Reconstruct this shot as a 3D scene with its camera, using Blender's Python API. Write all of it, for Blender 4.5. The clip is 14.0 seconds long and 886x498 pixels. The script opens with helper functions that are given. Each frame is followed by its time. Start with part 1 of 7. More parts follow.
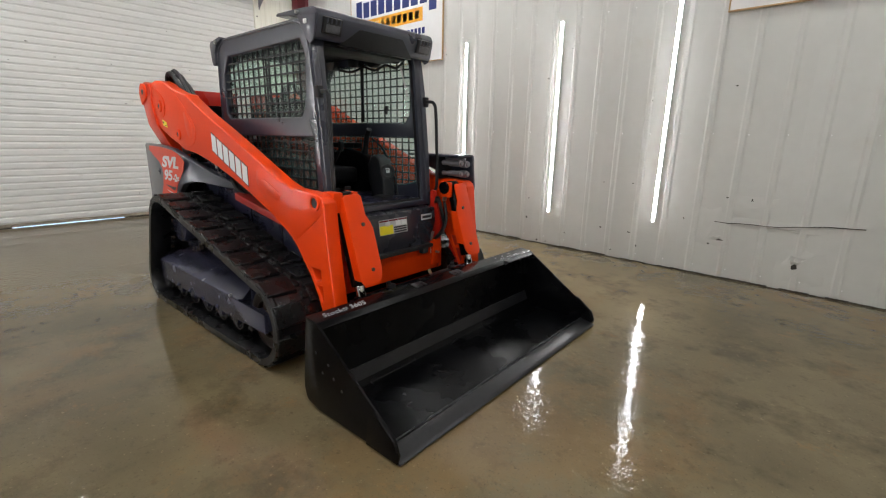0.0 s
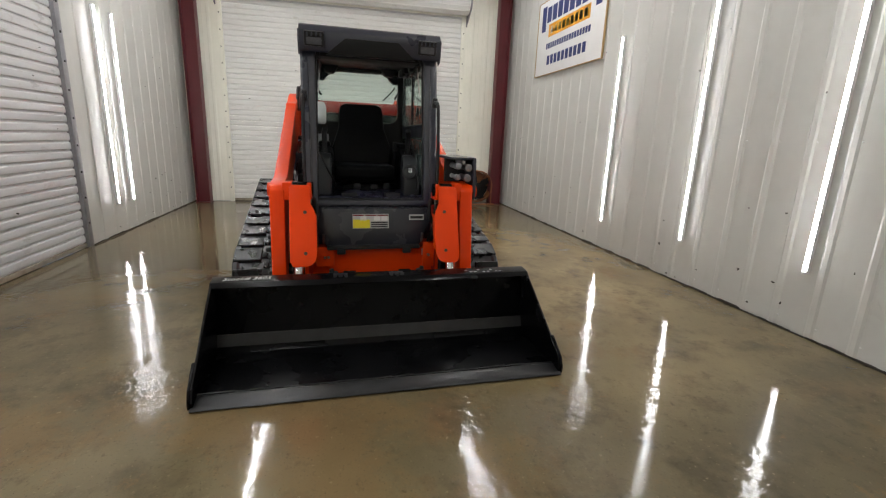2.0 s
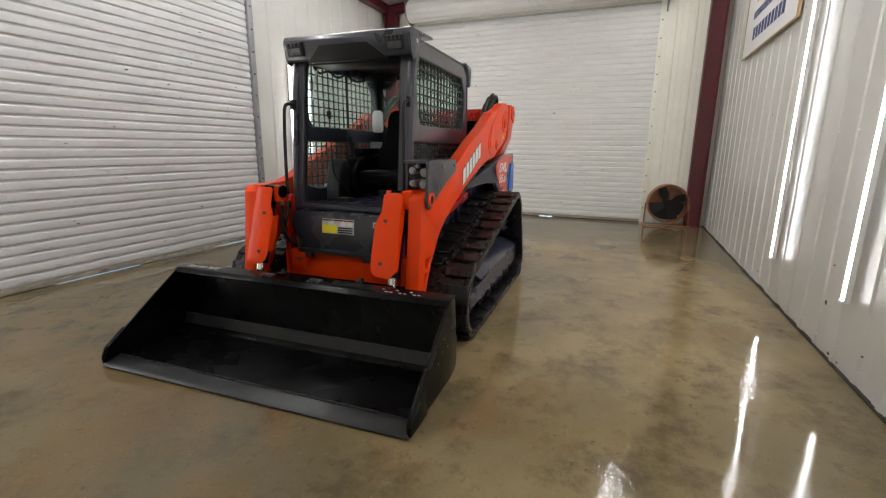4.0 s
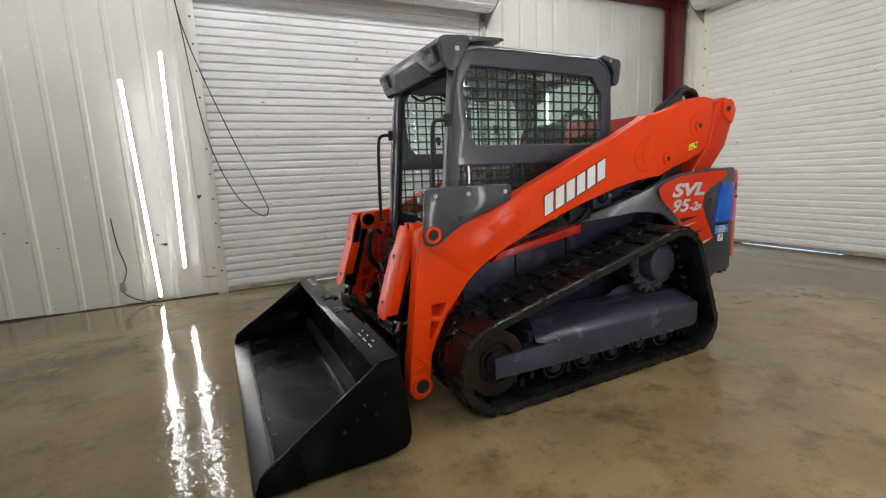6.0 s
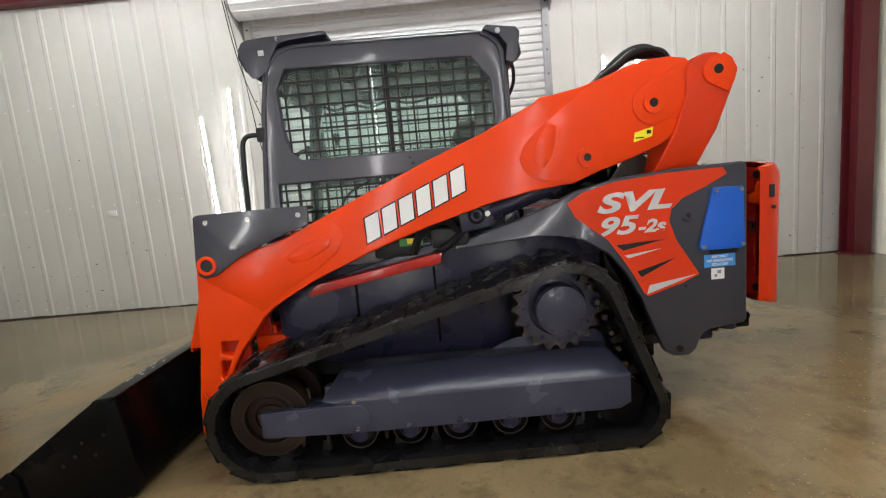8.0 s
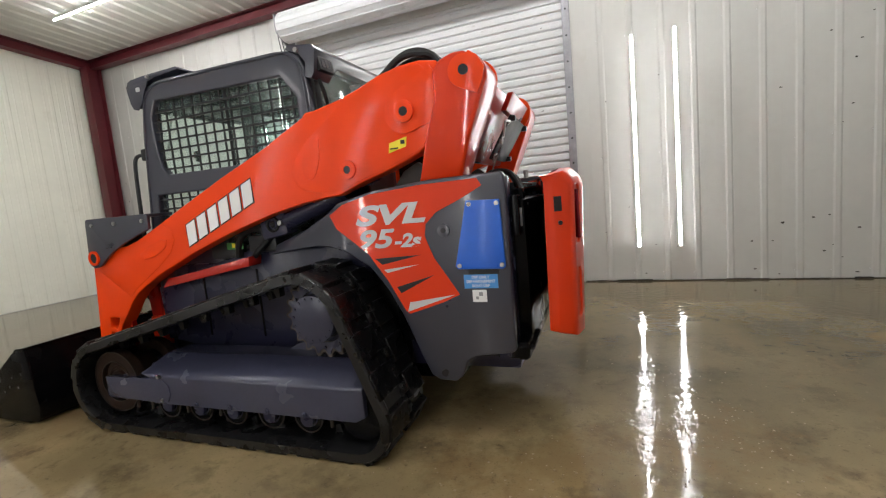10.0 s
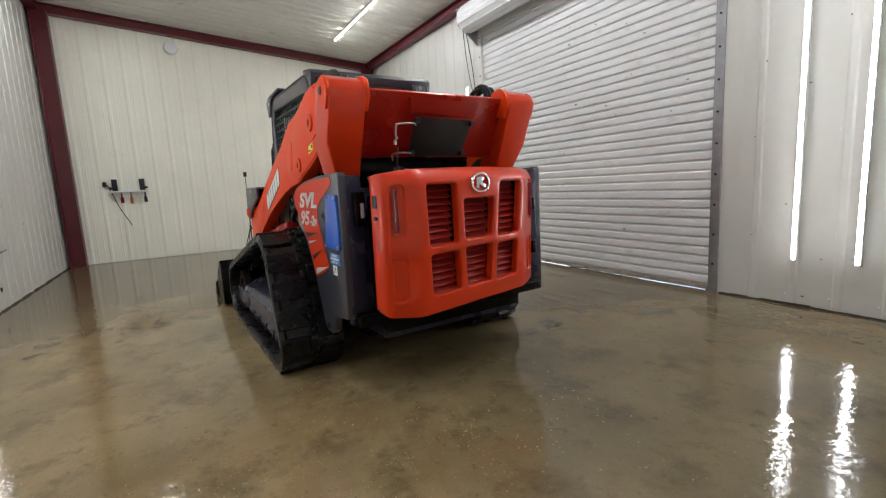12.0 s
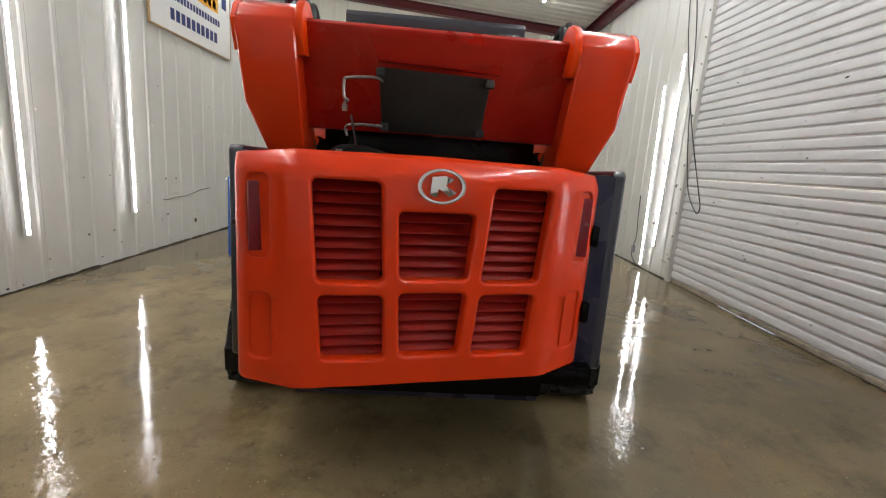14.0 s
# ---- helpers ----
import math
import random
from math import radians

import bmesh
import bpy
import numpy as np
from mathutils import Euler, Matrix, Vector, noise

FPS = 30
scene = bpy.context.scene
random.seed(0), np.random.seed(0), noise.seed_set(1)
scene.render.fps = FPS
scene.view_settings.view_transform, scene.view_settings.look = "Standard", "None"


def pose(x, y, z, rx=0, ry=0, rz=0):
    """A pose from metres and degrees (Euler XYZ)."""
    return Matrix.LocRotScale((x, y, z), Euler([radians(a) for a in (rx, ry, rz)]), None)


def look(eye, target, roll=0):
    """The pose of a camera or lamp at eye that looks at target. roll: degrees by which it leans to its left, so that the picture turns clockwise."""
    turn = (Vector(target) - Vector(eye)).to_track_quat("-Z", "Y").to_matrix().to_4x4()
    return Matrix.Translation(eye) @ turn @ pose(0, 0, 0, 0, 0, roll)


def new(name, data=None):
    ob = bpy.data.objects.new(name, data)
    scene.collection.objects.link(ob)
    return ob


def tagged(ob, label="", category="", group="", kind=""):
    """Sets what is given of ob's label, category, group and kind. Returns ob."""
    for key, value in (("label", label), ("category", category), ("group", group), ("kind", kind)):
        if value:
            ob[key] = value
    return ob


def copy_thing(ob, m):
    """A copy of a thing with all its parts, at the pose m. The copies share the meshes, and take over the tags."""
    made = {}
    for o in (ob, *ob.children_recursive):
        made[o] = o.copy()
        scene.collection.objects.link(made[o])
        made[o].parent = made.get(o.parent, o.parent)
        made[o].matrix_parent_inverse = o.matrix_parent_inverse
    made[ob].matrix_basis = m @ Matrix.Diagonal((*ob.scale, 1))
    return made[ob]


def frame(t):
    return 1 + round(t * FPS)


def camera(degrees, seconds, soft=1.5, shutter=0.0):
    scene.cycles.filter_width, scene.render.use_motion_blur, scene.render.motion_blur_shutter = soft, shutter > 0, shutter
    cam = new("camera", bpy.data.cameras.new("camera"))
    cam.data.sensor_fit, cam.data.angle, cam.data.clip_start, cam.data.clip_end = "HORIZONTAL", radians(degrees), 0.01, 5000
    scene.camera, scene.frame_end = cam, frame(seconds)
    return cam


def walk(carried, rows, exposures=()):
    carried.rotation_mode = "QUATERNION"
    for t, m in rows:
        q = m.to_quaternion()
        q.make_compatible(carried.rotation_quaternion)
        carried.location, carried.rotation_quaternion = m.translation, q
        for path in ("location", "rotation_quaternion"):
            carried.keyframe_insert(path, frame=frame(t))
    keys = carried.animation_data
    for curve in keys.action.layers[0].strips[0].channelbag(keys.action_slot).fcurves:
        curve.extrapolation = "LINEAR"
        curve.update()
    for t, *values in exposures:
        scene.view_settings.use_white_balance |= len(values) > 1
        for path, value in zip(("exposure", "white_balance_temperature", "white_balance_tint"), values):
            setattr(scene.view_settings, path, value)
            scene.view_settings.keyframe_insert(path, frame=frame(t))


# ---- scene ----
cam = camera(89.2, 14.0, soft=1.2)
PATH = [
    (0, (3.661, -2.1, 1.371), (2.341, -0.677, 0.887), 1.1),
    (0.5, (4.08, -1.77, 1.404), (2.548, -0.581, 0.919), 1.7),
    (1, (4.317, -1.265, 1.37), (2.624, -0.311, 0.895), 1.9),
    (1.5, (4.516, -0.755, 1.364), (2.695, -0.063, 0.912), 1.9),
    (2, (4.598, -0.244, 1.366), (2.701, 0.174, 0.89), 2.2),
    (2.5, (4.58, 0.314, 1.376), (2.639, 0.425, 0.906), 2.1),
    (3, (4.554, 0.87, 1.381), (2.623, 0.672, 0.899), 1.4),
    (3.2, (4.482, 1.053, 1.355), (2.56, 0.769, 0.878), 1.5),
    (4.25, (3.760, 2.090, 1.315), (2.032, 1.179, 0.890), 0.0),
    (5.3, (2.859, 2.753, 1.275), (1.634, 1.217, 0.902), -1.5),
    (5.5, (2.712, 2.808, 1.316), (1.606, 1.181, 0.954), -1.8),
    (6, (2.277, 2.871, 1.311), (1.471, 1.07, 0.984), -2.6),
    (6.5, (1.706, 2.908, 1.295), (1.22, 0.99, 1.006), -3.3),
    (7, (1.237, 2.925, 1.301), (0.971, 0.965, 1.01), -4.0),
    (7.5, (0.744, 2.819, 1.305), (0.599, 0.843, 1.03), -4.4),
    (8, (0.15, 2.802, 1.257), (0.209, 0.82, 0.997), -5.1),
    (8.5, (-0.299, 2.664, 1.194), (-0.197, 0.681, 0.958), -5.6),
    (8.7, (-0.439, 2.631, 1.174), (-0.311, 0.644, 0.985), -5.4),
    (9.75, (-1.470, 2.500, 1.180), (-0.845, 0.621, 0.945), -5.2),
    (10.8, (-2.654, 2.162, 1.2), (-1.386, 0.643, 0.909), -4.9),
    (10.9, (-2.773, 2.1, 1.229), (-1.432, 0.65, 0.915), -4.9),
    (11, (-2.851, 2.053, 1.21), (-1.478, 0.626, 0.925), -4.6),
    (11.5, (-3.272, 1.725, 1.18), (-1.718, 0.497, 0.901), -3.9),
    (12, (-3.596, 1.316, 1.173), (-1.886, 0.317, 0.892), -2.9),
    (12.5, (-3.741, 0.804, 1.196), (-1.922, 0.026, 0.904), -0.8),
    (13, (-3.689, 0.335, 1.209), (-1.797, -0.218, 0.871), 1.4),
    (13.5, (-3.325, 0.011, 1.241), (-1.392, -0.349, 0.878), 3.4),
    (14, (-2.92, -0.17, 1.25), (-0.956, -0.217, 0.878), 4.1),
]
walk(cam, [(t, look(eye, target, roll)) for t, eye, target, roll in PATH], ((0.0, 0.16, 6250, 10), (0.5, 0.13, 6250, 10), (1.0, 0.04, 6280, 10), (2.0, 0.08, 6350, 10), (3.0, 0.06, 6380, 10), (5.5, 0.06, 6340, 10), (6.5, 0.10, 6340, 10), (7.5, 0.21, 6340, 10), (8.5, 0.43, 6400, 10), (11.0, 0.05, 6250, 10), (12.5, 0.05, 6200, 10), (13.5, 0.12, 6180, 10), (14.0, 0.16, 6350, 10)))

# ---------------------------------------------------------------- room numbers
YP, YN, XP, XN = 3.150, -3.150, 7.15, -5.06
YAW, OFF_Y = 2.35, -0.10


def ceil_z(y):
    return 4.15 + (y - YN) * 0.085


# ---------------------------------------------------------------- world
world = bpy.data.worlds.new("world")
scene.world = world
world.use_nodes = True
wn = world.node_tree.nodes
sky = wn.new("ShaderNodeTexSky")
sky.sky_type = "NISHITA"
sky.sun_disc = False
sky.sun_elevation, sky.sun_rotation = radians(40), radians(120)
wn["Background"].inputs["Strength"].default_value = 0.6
world.node_tree.links.new(sky.outputs["Color"], wn["Background"].inputs["Color"])
WALL_GLOW, CEILING_GLOW = 43.0, 130.0


# ---------------------------------------------------------------- materials
def mat(name, base, rough=0.5, metal=0.0, var=0.12, scale=5.0, bump=0.0, bscale=60.0, coat=0.0, rvar=0.08, spec=0.5, spots=None, spot_col=(0.1, 0.08, 0.05), emit=0.0, stretch=(1, 1, 1), world_space=False, coat_rough=0.09):
    m = bpy.data.materials.new(name)
    m.use_nodes = True
    nt = m.node_tree
    n, l = nt.nodes, nt.links
    b = n["Principled BSDF"]
    b.inputs["Metallic"].default_value = metal
    b.inputs["Specular IOR Level"].default_value = spec
    b.inputs["Coat Weight"].default_value = coat
    b.inputs["Coat Roughness"].default_value = coat_rough
    tc = n.new("ShaderNodeTexCoord")
    mp = n.new("ShaderNodeMapping")
    mp.inputs["Scale"].default_value = stretch
    if world_space:
        geo = n.new("ShaderNodeNewGeometry")
        l.new(geo.outputs["Position"], mp.inputs["Vector"])
    else:
        oi = n.new("ShaderNodeObjectInfo")
        add = n.new("ShaderNodeVectorMath")
        add.operation = "MULTIPLY_ADD"
        add.inputs[1].default_value = (37.0, 53.0, 71.0)
        l.new(oi.outputs["Random"], add.inputs[0])
        l.new(tc.outputs["Object"], add.inputs[2])
        l.new(add.outputs[0], mp.inputs["Vector"])
    big = n.new("ShaderNodeTexNoise")
    big.inputs["Scale"].default_value, big.inputs["Detail"].default_value = scale, 5
    fine = n.new("ShaderNodeTexNoise")
    fine.inputs["Scale"].default_value, fine.inputs["Detail"].default_value = scale * 9, 4
    for t in (big, fine):
        l.new(mp.outputs["Vector"], t.inputs["Vector"])
    mixn = n.new("ShaderNodeMath")
    mixn.operation = "MULTIPLY_ADD"
    mixn.inputs[1].default_value = 0.4
    l.new(fine.outputs["Fac"], mixn.inputs[0])
    l.new(big.outputs["Fac"], mixn.inputs[2])
    ramp = n.new("ShaderNodeMapRange")
    ramp.inputs["From Min"].default_value, ramp.inputs["From Max"].default_value = 0.4, 1.0
    ramp.inputs["To Min"].default_value, ramp.inputs["To Max"].default_value = 1 - var, 1 + var
    l.new(mixn.outputs[0], ramp.inputs["Value"])
    col = n.new("ShaderNodeMix")
    col.data_type, col.blend_type = "RGBA", "MULTIPLY"
    col.inputs["Factor"].default_value = 1.0
    col.inputs["A"].default_value = (*base, 1)
    l.new(ramp.outputs[0], col.inputs["B"])
    out = col.outputs["Result"]
    if spots:
        sp = n.new("ShaderNodeTexNoise")
        sp.inputs["Scale"].default_value, sp.inputs["Detail"].default_value = spots[0], 6
        sp.inputs["Roughness"].default_value = 0.65
        l.new(mp.outputs["Vector"], sp.inputs["Vector"])
        sr = n.new("ShaderNodeMapRange")
        sr.inputs["From Min"].default_value, sr.inputs["From Max"].default_value = spots[1], spots[2]
        sr.inputs["To Max"].default_value = spots[3]
        l.new(sp.outputs["Fac"], sr.inputs["Value"])
        c2 = n.new("ShaderNodeMix")
        c2.data_type = "RGBA"
        l.new(sr.outputs[0], c2.inputs["Factor"])
        l.new(out, c2.inputs["A"])
        c2.inputs["B"].default_value = (*spot_col, 1)
        out = c2.outputs["Result"]
    l.new(out, b.inputs["Base Color"])
    rr = n.new("ShaderNodeMapRange")
    rr.inputs["From Min"].default_value, rr.inputs["From Max"].default_value = 0.3, 0.7
    rr.inputs["To Min"].default_value, rr.inputs["To Max"].default_value = max(rough - rvar, 0.02), rough + rvar
    l.new(big.outputs["Fac"], rr.inputs["Value"])
    l.new(rr.outputs[0], b.inputs["Roughness"])
    if bump:
        bt = n.new("ShaderNodeTexNoise")
        bt.inputs["Scale"].default_value, bt.inputs["Detail"].default_value = bscale, 4
        l.new(mp.outputs["Vector"], bt.inputs["Vector"])
        bp = n.new("ShaderNodeBump")
        bp.inputs["Strength"].default_value, bp.inputs["Distance"].default_value = bump, 0.01
        l.new(bt.outputs["Fac"], bp.inputs["Height"])
        l.new(bp.outputs["Normal"], b.inputs["Normal"])
    if emit:
        b.inputs["Emission Color"].default_value = (1.0, 0.985, 0.95, 1)
        b.inputs["Emission Strength"].default_value = emit
    return m


ORANGE = mat("orange_paint", (0.80, 0.054, 0.002), 0.38, var=0.05, scale=3, spec=0.12, coat=0.30, coat_rough=0.15, bump=0.02, bscale=70, rvar=0.02)
GLOSSY = mat("glossy_orange_paint", (0.67, 0.037, 0.003), 0.36, var=0.04, scale=3, spec=0.16, coat=0.62, coat_rough=0.06, bump=0.008, bscale=40, rvar=0.02)
# darker orange for inner and recessed parts: their shade is put into the colour
ORANGE_SHADE = mat("shaded_orange_paint", (0.42, 0.014, 0.006), 0.30, var=0.08, scale=3, spec=0.35, coat=0.3, bump=0.03, bscale=90)
GREY = mat("slate_grey_paint", (0.030, 0.032, 0.048), 0.30, var=0.05, scale=4, coat=0.6, coat_rough=0.09, bump=0.0, rvar=0.03)
NAVY = mat("dark_chassis_paint", (0.021, 0.021, 0.044), 0.27, var=0.15, scale=5, spec=0.35, bump=0.05, bscale=80, rvar=0.05)
FRAMEBLUE = mat("track_frame_paint", (0.042, 0.044, 0.074), 0.24, var=0.14, scale=5, bump=0.06, bscale=90, rvar=0.05)
BLACK = mat("black_paint", (0.0022, 0.0022, 0.0027), 0.20, var=0.3, scale=3, spec=0.14, coat=0.0, bump=0.05, bscale=40, rvar=0.12)
BUCKETIN = mat("scuffed_black_plate", (0.0026, 0.0027, 0.0032), 0.27, var=0.4, scale=3, bump=0.06, bscale=25, rvar=0.12, spec=0.11, spots=(7, 0.60, 0.85, 0.5), spot_col=(0.009, 0.008, 0.007))
EDGE = mat("worn_cutting_edge", (0.016, 0.016, 0.018), 0.36, metal=0.25, var=0.4, scale=12, bump=0.1, bscale=60)
RUBBER = mat("track_rubber", (0.0065, 0.0065, 0.0072), 0.30, var=0.3, scale=9, bump=0.10, bscale=50, spec=0.42, spots=(11, 0.60, 0.8, 0.4), spot_col=(0.02, 0.019, 0.018))
LUGMAT = mat("lug_rubber", (0.0040, 0.0040, 0.0044), 0.29, spec=0.26, var=0.3, scale=14, bump=0.12, bscale=40)
DARK = mat("dark_plastic", (0.013, 0.013, 0.0145), 0.42, spec=0.3, var=0.2, scale=10, bump=0.05)
SEATM = mat("black_seat_vinyl", (0.0030, 0.0032, 0.0038), 0.5, spec=0.12, var=0.2, scale=12, bump=0.12, bscale=70)
PODM = mat("grey_console_plastic", (0.022, 0.023, 0.026), 0.42, var=0.1, scale=10, bump=0.08, bscale=90)
PANELM = mat("charcoal_panel_paint", (0.026, 0.027, 0.036), 0.26, var=0.08, scale=5, coat=0.4, bump=0.02, bscale=40)
# hood orange darkened to red: the shade on the sunken slats is coloured in
LOUVRE = mat("shaded_louvre_orange", (0.30, 0.009, 0.005), 0.42, var=0.1, scale=6, spec=0.25)
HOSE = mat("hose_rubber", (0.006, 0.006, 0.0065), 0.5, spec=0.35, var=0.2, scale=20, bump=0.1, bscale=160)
STEEL = mat("bare_steel", (0.42, 0.41, 0.40), 0.32, metal=1.0, var=0.2, scale=20, bump=0.05)
RUST = mat("rusty_steel", (0.026, 0.019, 0.0145), 0.5, metal=0.3, var=0.5, scale=14, bump=0.15, bscale=60)
COVERM = mat("worn_rubber_facing", (0.024, 0.024, 0.022), 0.55, var=0.35, scale=7, bump=0.1, bscale=50, spec=0.35)
IDLERM = mat("brown_rusty_casting", (0.020, 0.0105, 0.0065), 0.6, metal=0.0, spec=0.2, var=0.5, scale=9, bump=0.12, bscale=50)
TOOTH = mat("worn_tooth_steel", (0.062, 0.046, 0.036), 0.45, metal=0.4, var=0.6, scale=25, bump=0.15, bscale=60)
CHROME = mat("chrome", (0.75, 0.75, 0.76), 0.09, metal=1.0, var=0.03, scale=8, rvar=0.03)
WHITE = mat("white_vinyl", (0.78, 0.78, 0.78), 0.4, var=0.03)
SILVER = mat("silver_vinyl", (0.55, 0.55, 0.56), 0.4, var=0.05)
YELLOW = mat("yellow_vinyl", (0.85, 0.72, 0.02), 0.4, var=0.04)
BLUE = mat("blue_cover_paint", (0.008, 0.105, 0.56), 0.34, var=0.08, scale=6, coat=0.2)
BLUELAB = mat("light_blue_vinyl", (0.05, 0.25, 0.62), 0.4, var=0.05)
GREEN = mat("green_vinyl", (0.06, 0.30, 0.06), 0.45, var=0.1)
NAVYINK = mat("navy_ink", (0.012, 0.025, 0.14), 0.5, var=0.05)
GOLD = mat("amber_ink", (0.80, 0.38, 0.03), 0.5, var=0.05)
REDREF = mat("red_reflector", (0.17, 0.006, 0.014), 0.2, var=0.1, scale=30, bump=0.12, bscale=260)
LENS = mat("lamp_lens", (0.10, 0.10, 0.11), 0.14, metal=0.2, var=0.2, scale=40, bump=0.3, bscale=140)
WALLM = mat("white_sheet_metal", (0.60, 0.597, 0.570), 0.31, rvar=0.02, var=0.05, scale=1.4, bump=0.05, bscale=5, spec=0.45, spots=(3.0, 0.62, 0.80, 0.22), spot_col=(0.45, 0.41, 0.32))
# cream sheet, its colour also raised to make up for weak light there
CREAMM = mat("brightened_cream_sheet", (0.88, 0.87, 0.77), 0.34, rvar=0.02, var=0.05, scale=1.4, bump=0.05, bscale=5, spec=0.45, spots=(3.0, 0.62, 0.80, 0.2), spot_col=(0.48, 0.43, 0.30))
CEILM = mat("white_liner_panel", (0.68, 0.67, 0.62), 0.35, var=0.05, scale=1.2, bump=0.03, bscale=4)
DOORM = mat("grey_white_door_slat", (0.685, 0.69, 0.705), 0.34, var=0.08, scale=2.0, bump=0.06, bscale=6, spots=(5.0, 0.60, 0.74, 0.5), spot_col=(0.30, 0.27, 0.22), stretch=(1, 1, 3))
DOORW = mat("white_door_slat", (0.80, 0.795, 0.775), 0.36, var=0.06, scale=2.0, bump=0.06, bscale=6, spots=(5.0, 0.62, 0.76, 0.4), spot_col=(0.34, 0.30, 0.24), stretch=(1, 1, 3))
FOOTM = mat("mud_stained_bar", (0.34, 0.30, 0.24), 0.6, var=0.3, scale=6, bump=0.1, spots=(9, 0.5, 0.7, 0.7), spot_col=(0.14, 0.105, 0.07))
GALV = mat("galvanised_steel", (0.30, 0.30, 0.32), 0.42, metal=0.5, var=0.2, scale=12)
REDOX = mat("red_oxide_paint", (0.11, 0.010, 0.016), 0.42, var=0.15, scale=4, bump=0.04)
DIRT = mat("dark_grime", (0.035, 0.029, 0.022), 0.7, var=0.4, scale=20, bump=0.2)
TUBE_WALL = mat("led_tube_wall", (0.9, 0.9, 0.88), 0.4, emit=WALL_GLOW)
TUBE_CEIL = mat("led_tube_ceiling", (0.9, 0.9, 0.88), 0.4, emit=CEILING_GLOW)
GRIT = mat("floor_grit", (0.30, 0.22, 0.13), 0.8, var=0.4, scale=40)
OUTSIDE = mat("outdoor_concrete", (0.62, 0.55, 0.46), 0.8, var=0.1, scale=1)
FANWIRE = mat("fan_orange_paint", (0.34, 0.13, 0.05), 0.5, var=0.3, scale=8)
GLASS = bpy.data.materials.new("tinted_glass")
GLASS.use_nodes = True
gb = GLASS.node_tree.nodes["Principled BSDF"]
gb.inputs["Base Color"].default_value = (0.80, 0.93, 0.88, 1)
gb.inputs["Transmission Weight"].default_value, gb.inputs["Roughness"].default_value, gb.inputs["IOR"].default_value = 1.0, 0.03, 1.45
# a diffuse greenish veil mixed in, standing for the reflected haze on the panes
gn = GLASS.node_tree
gd, gm = gn.nodes.new("ShaderNodeBsdfDiffuse"), gn.nodes.new("ShaderNodeMixShader")
gd.inputs["Color"].default_value = (0.55, 0.72, 0.64, 1)
gm.inputs[0].default_value = 0.07
gn.links.new(gb.outputs[0], gm.inputs[1])
gn.links.new(gd.outputs[0], gm.inputs[2])
gn.links.new(gm.outputs[0], gn.nodes["Material Output"].inputs["Surface"])


def floor_material():
    m = bpy.data.materials.new("sealed_wet_concrete")
    m.use_nodes = True
    n, l = m.node_tree.nodes, m.node_tree.links
    b = n["Principled BSDF"]
    geo = n.new("ShaderNodeNewGeometry")

    def noi(scale, detail, rough=0.55, stretch=None):
        t = n.new("ShaderNodeTexNoise")
        t.inputs["Scale"].default_value, t.inputs["Detail"].default_value, t.inputs["Roughness"].default_value = scale, detail, rough
        src = geo.outputs["Position"]
        if stretch:
            mp = n.new("ShaderNodeMapping")
            mp.inputs["Scale"].default_value = stretch
            mp.inputs["Rotation"].default_value = (0, 0, 0.5)
            l.new(src, mp.inputs["Vector"])
            src = mp.outputs["Vector"]
        l.new(src, t.inputs["Vector"])
        return t.outputs["Fac"]

    def rng(v, a, c, lo, hi):
        r = n.new("ShaderNodeMapRange")
        for k, x in zip(("From Min", "From Max", "To Min", "To Max"), (a, c, lo, hi)):
            r.inputs[k].default_value = x
        l.new(v, r.inputs["Value"])
        return r.outputs[0]

    def mix(f, a, c):
        x = n.new("ShaderNodeMix")
        x.data_type = "RGBA"
        l.new(f, x.inputs["Factor"])
        for s, v in (("A", a), ("B", c)):
            if isinstance(v, tuple):
                x.inputs[s].default_value = (*v, 1)
            else:
                l.new(v, x.inputs[s])
        return x.outputs["Result"]

    # wet concrete, with a paler sandy-brown soft ellipse along the machine's side
    wet = mix(rng(noi(0.9, 6), 0.38, 0.62, 0, 1), (0.110, 0.088, 0.049), (0.170, 0.135, 0.075))
    pale_tone = mix(rng(noi(1.4, 6), 0.38, 0.62, 0, 1), (0.225, 0.170, 0.088), (0.315, 0.236, 0.122))
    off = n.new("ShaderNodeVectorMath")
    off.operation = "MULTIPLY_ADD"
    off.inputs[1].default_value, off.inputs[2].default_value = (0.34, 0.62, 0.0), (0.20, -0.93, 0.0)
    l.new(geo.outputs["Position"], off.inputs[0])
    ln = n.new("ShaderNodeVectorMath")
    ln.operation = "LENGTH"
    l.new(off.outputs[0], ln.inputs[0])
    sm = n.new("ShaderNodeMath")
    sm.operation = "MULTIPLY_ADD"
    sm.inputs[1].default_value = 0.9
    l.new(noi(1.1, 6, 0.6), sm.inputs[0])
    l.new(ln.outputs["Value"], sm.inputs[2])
    pale_mask = rng(sm.outputs[0], 1.05, 1.75, 1, 0)
    c = mix(pale_mask, wet, pale_tone)
    c = mix(rng(noi(2.6, 8, 0.68), 0.50, 0.66, 0, 0.62), c, (0.060, 0.046, 0.026))
    c = mix(rng(noi(1.7, 5, 0.6, (1.0, 0.25, 1)), 0.56, 0.75, 0, 0.5), c, (0.20, 0.135, 0.065))
    c = mix(rng(noi(0.55, 8, 0.75), 0.53, 0.60, 0, 0.4), c, (0.20, 0.118, 0.048))
    c = mix(rng(noi(3.4, 8, 0.8), 0.60, 0.66, 0, 0.45), c, (0.215, 0.125, 0.052))
    c = mix(rng(noi(5.5, 6, 0.7), 0.58, 0.70, 0, 0.5), c, (0.058, 0.043, 0.025))
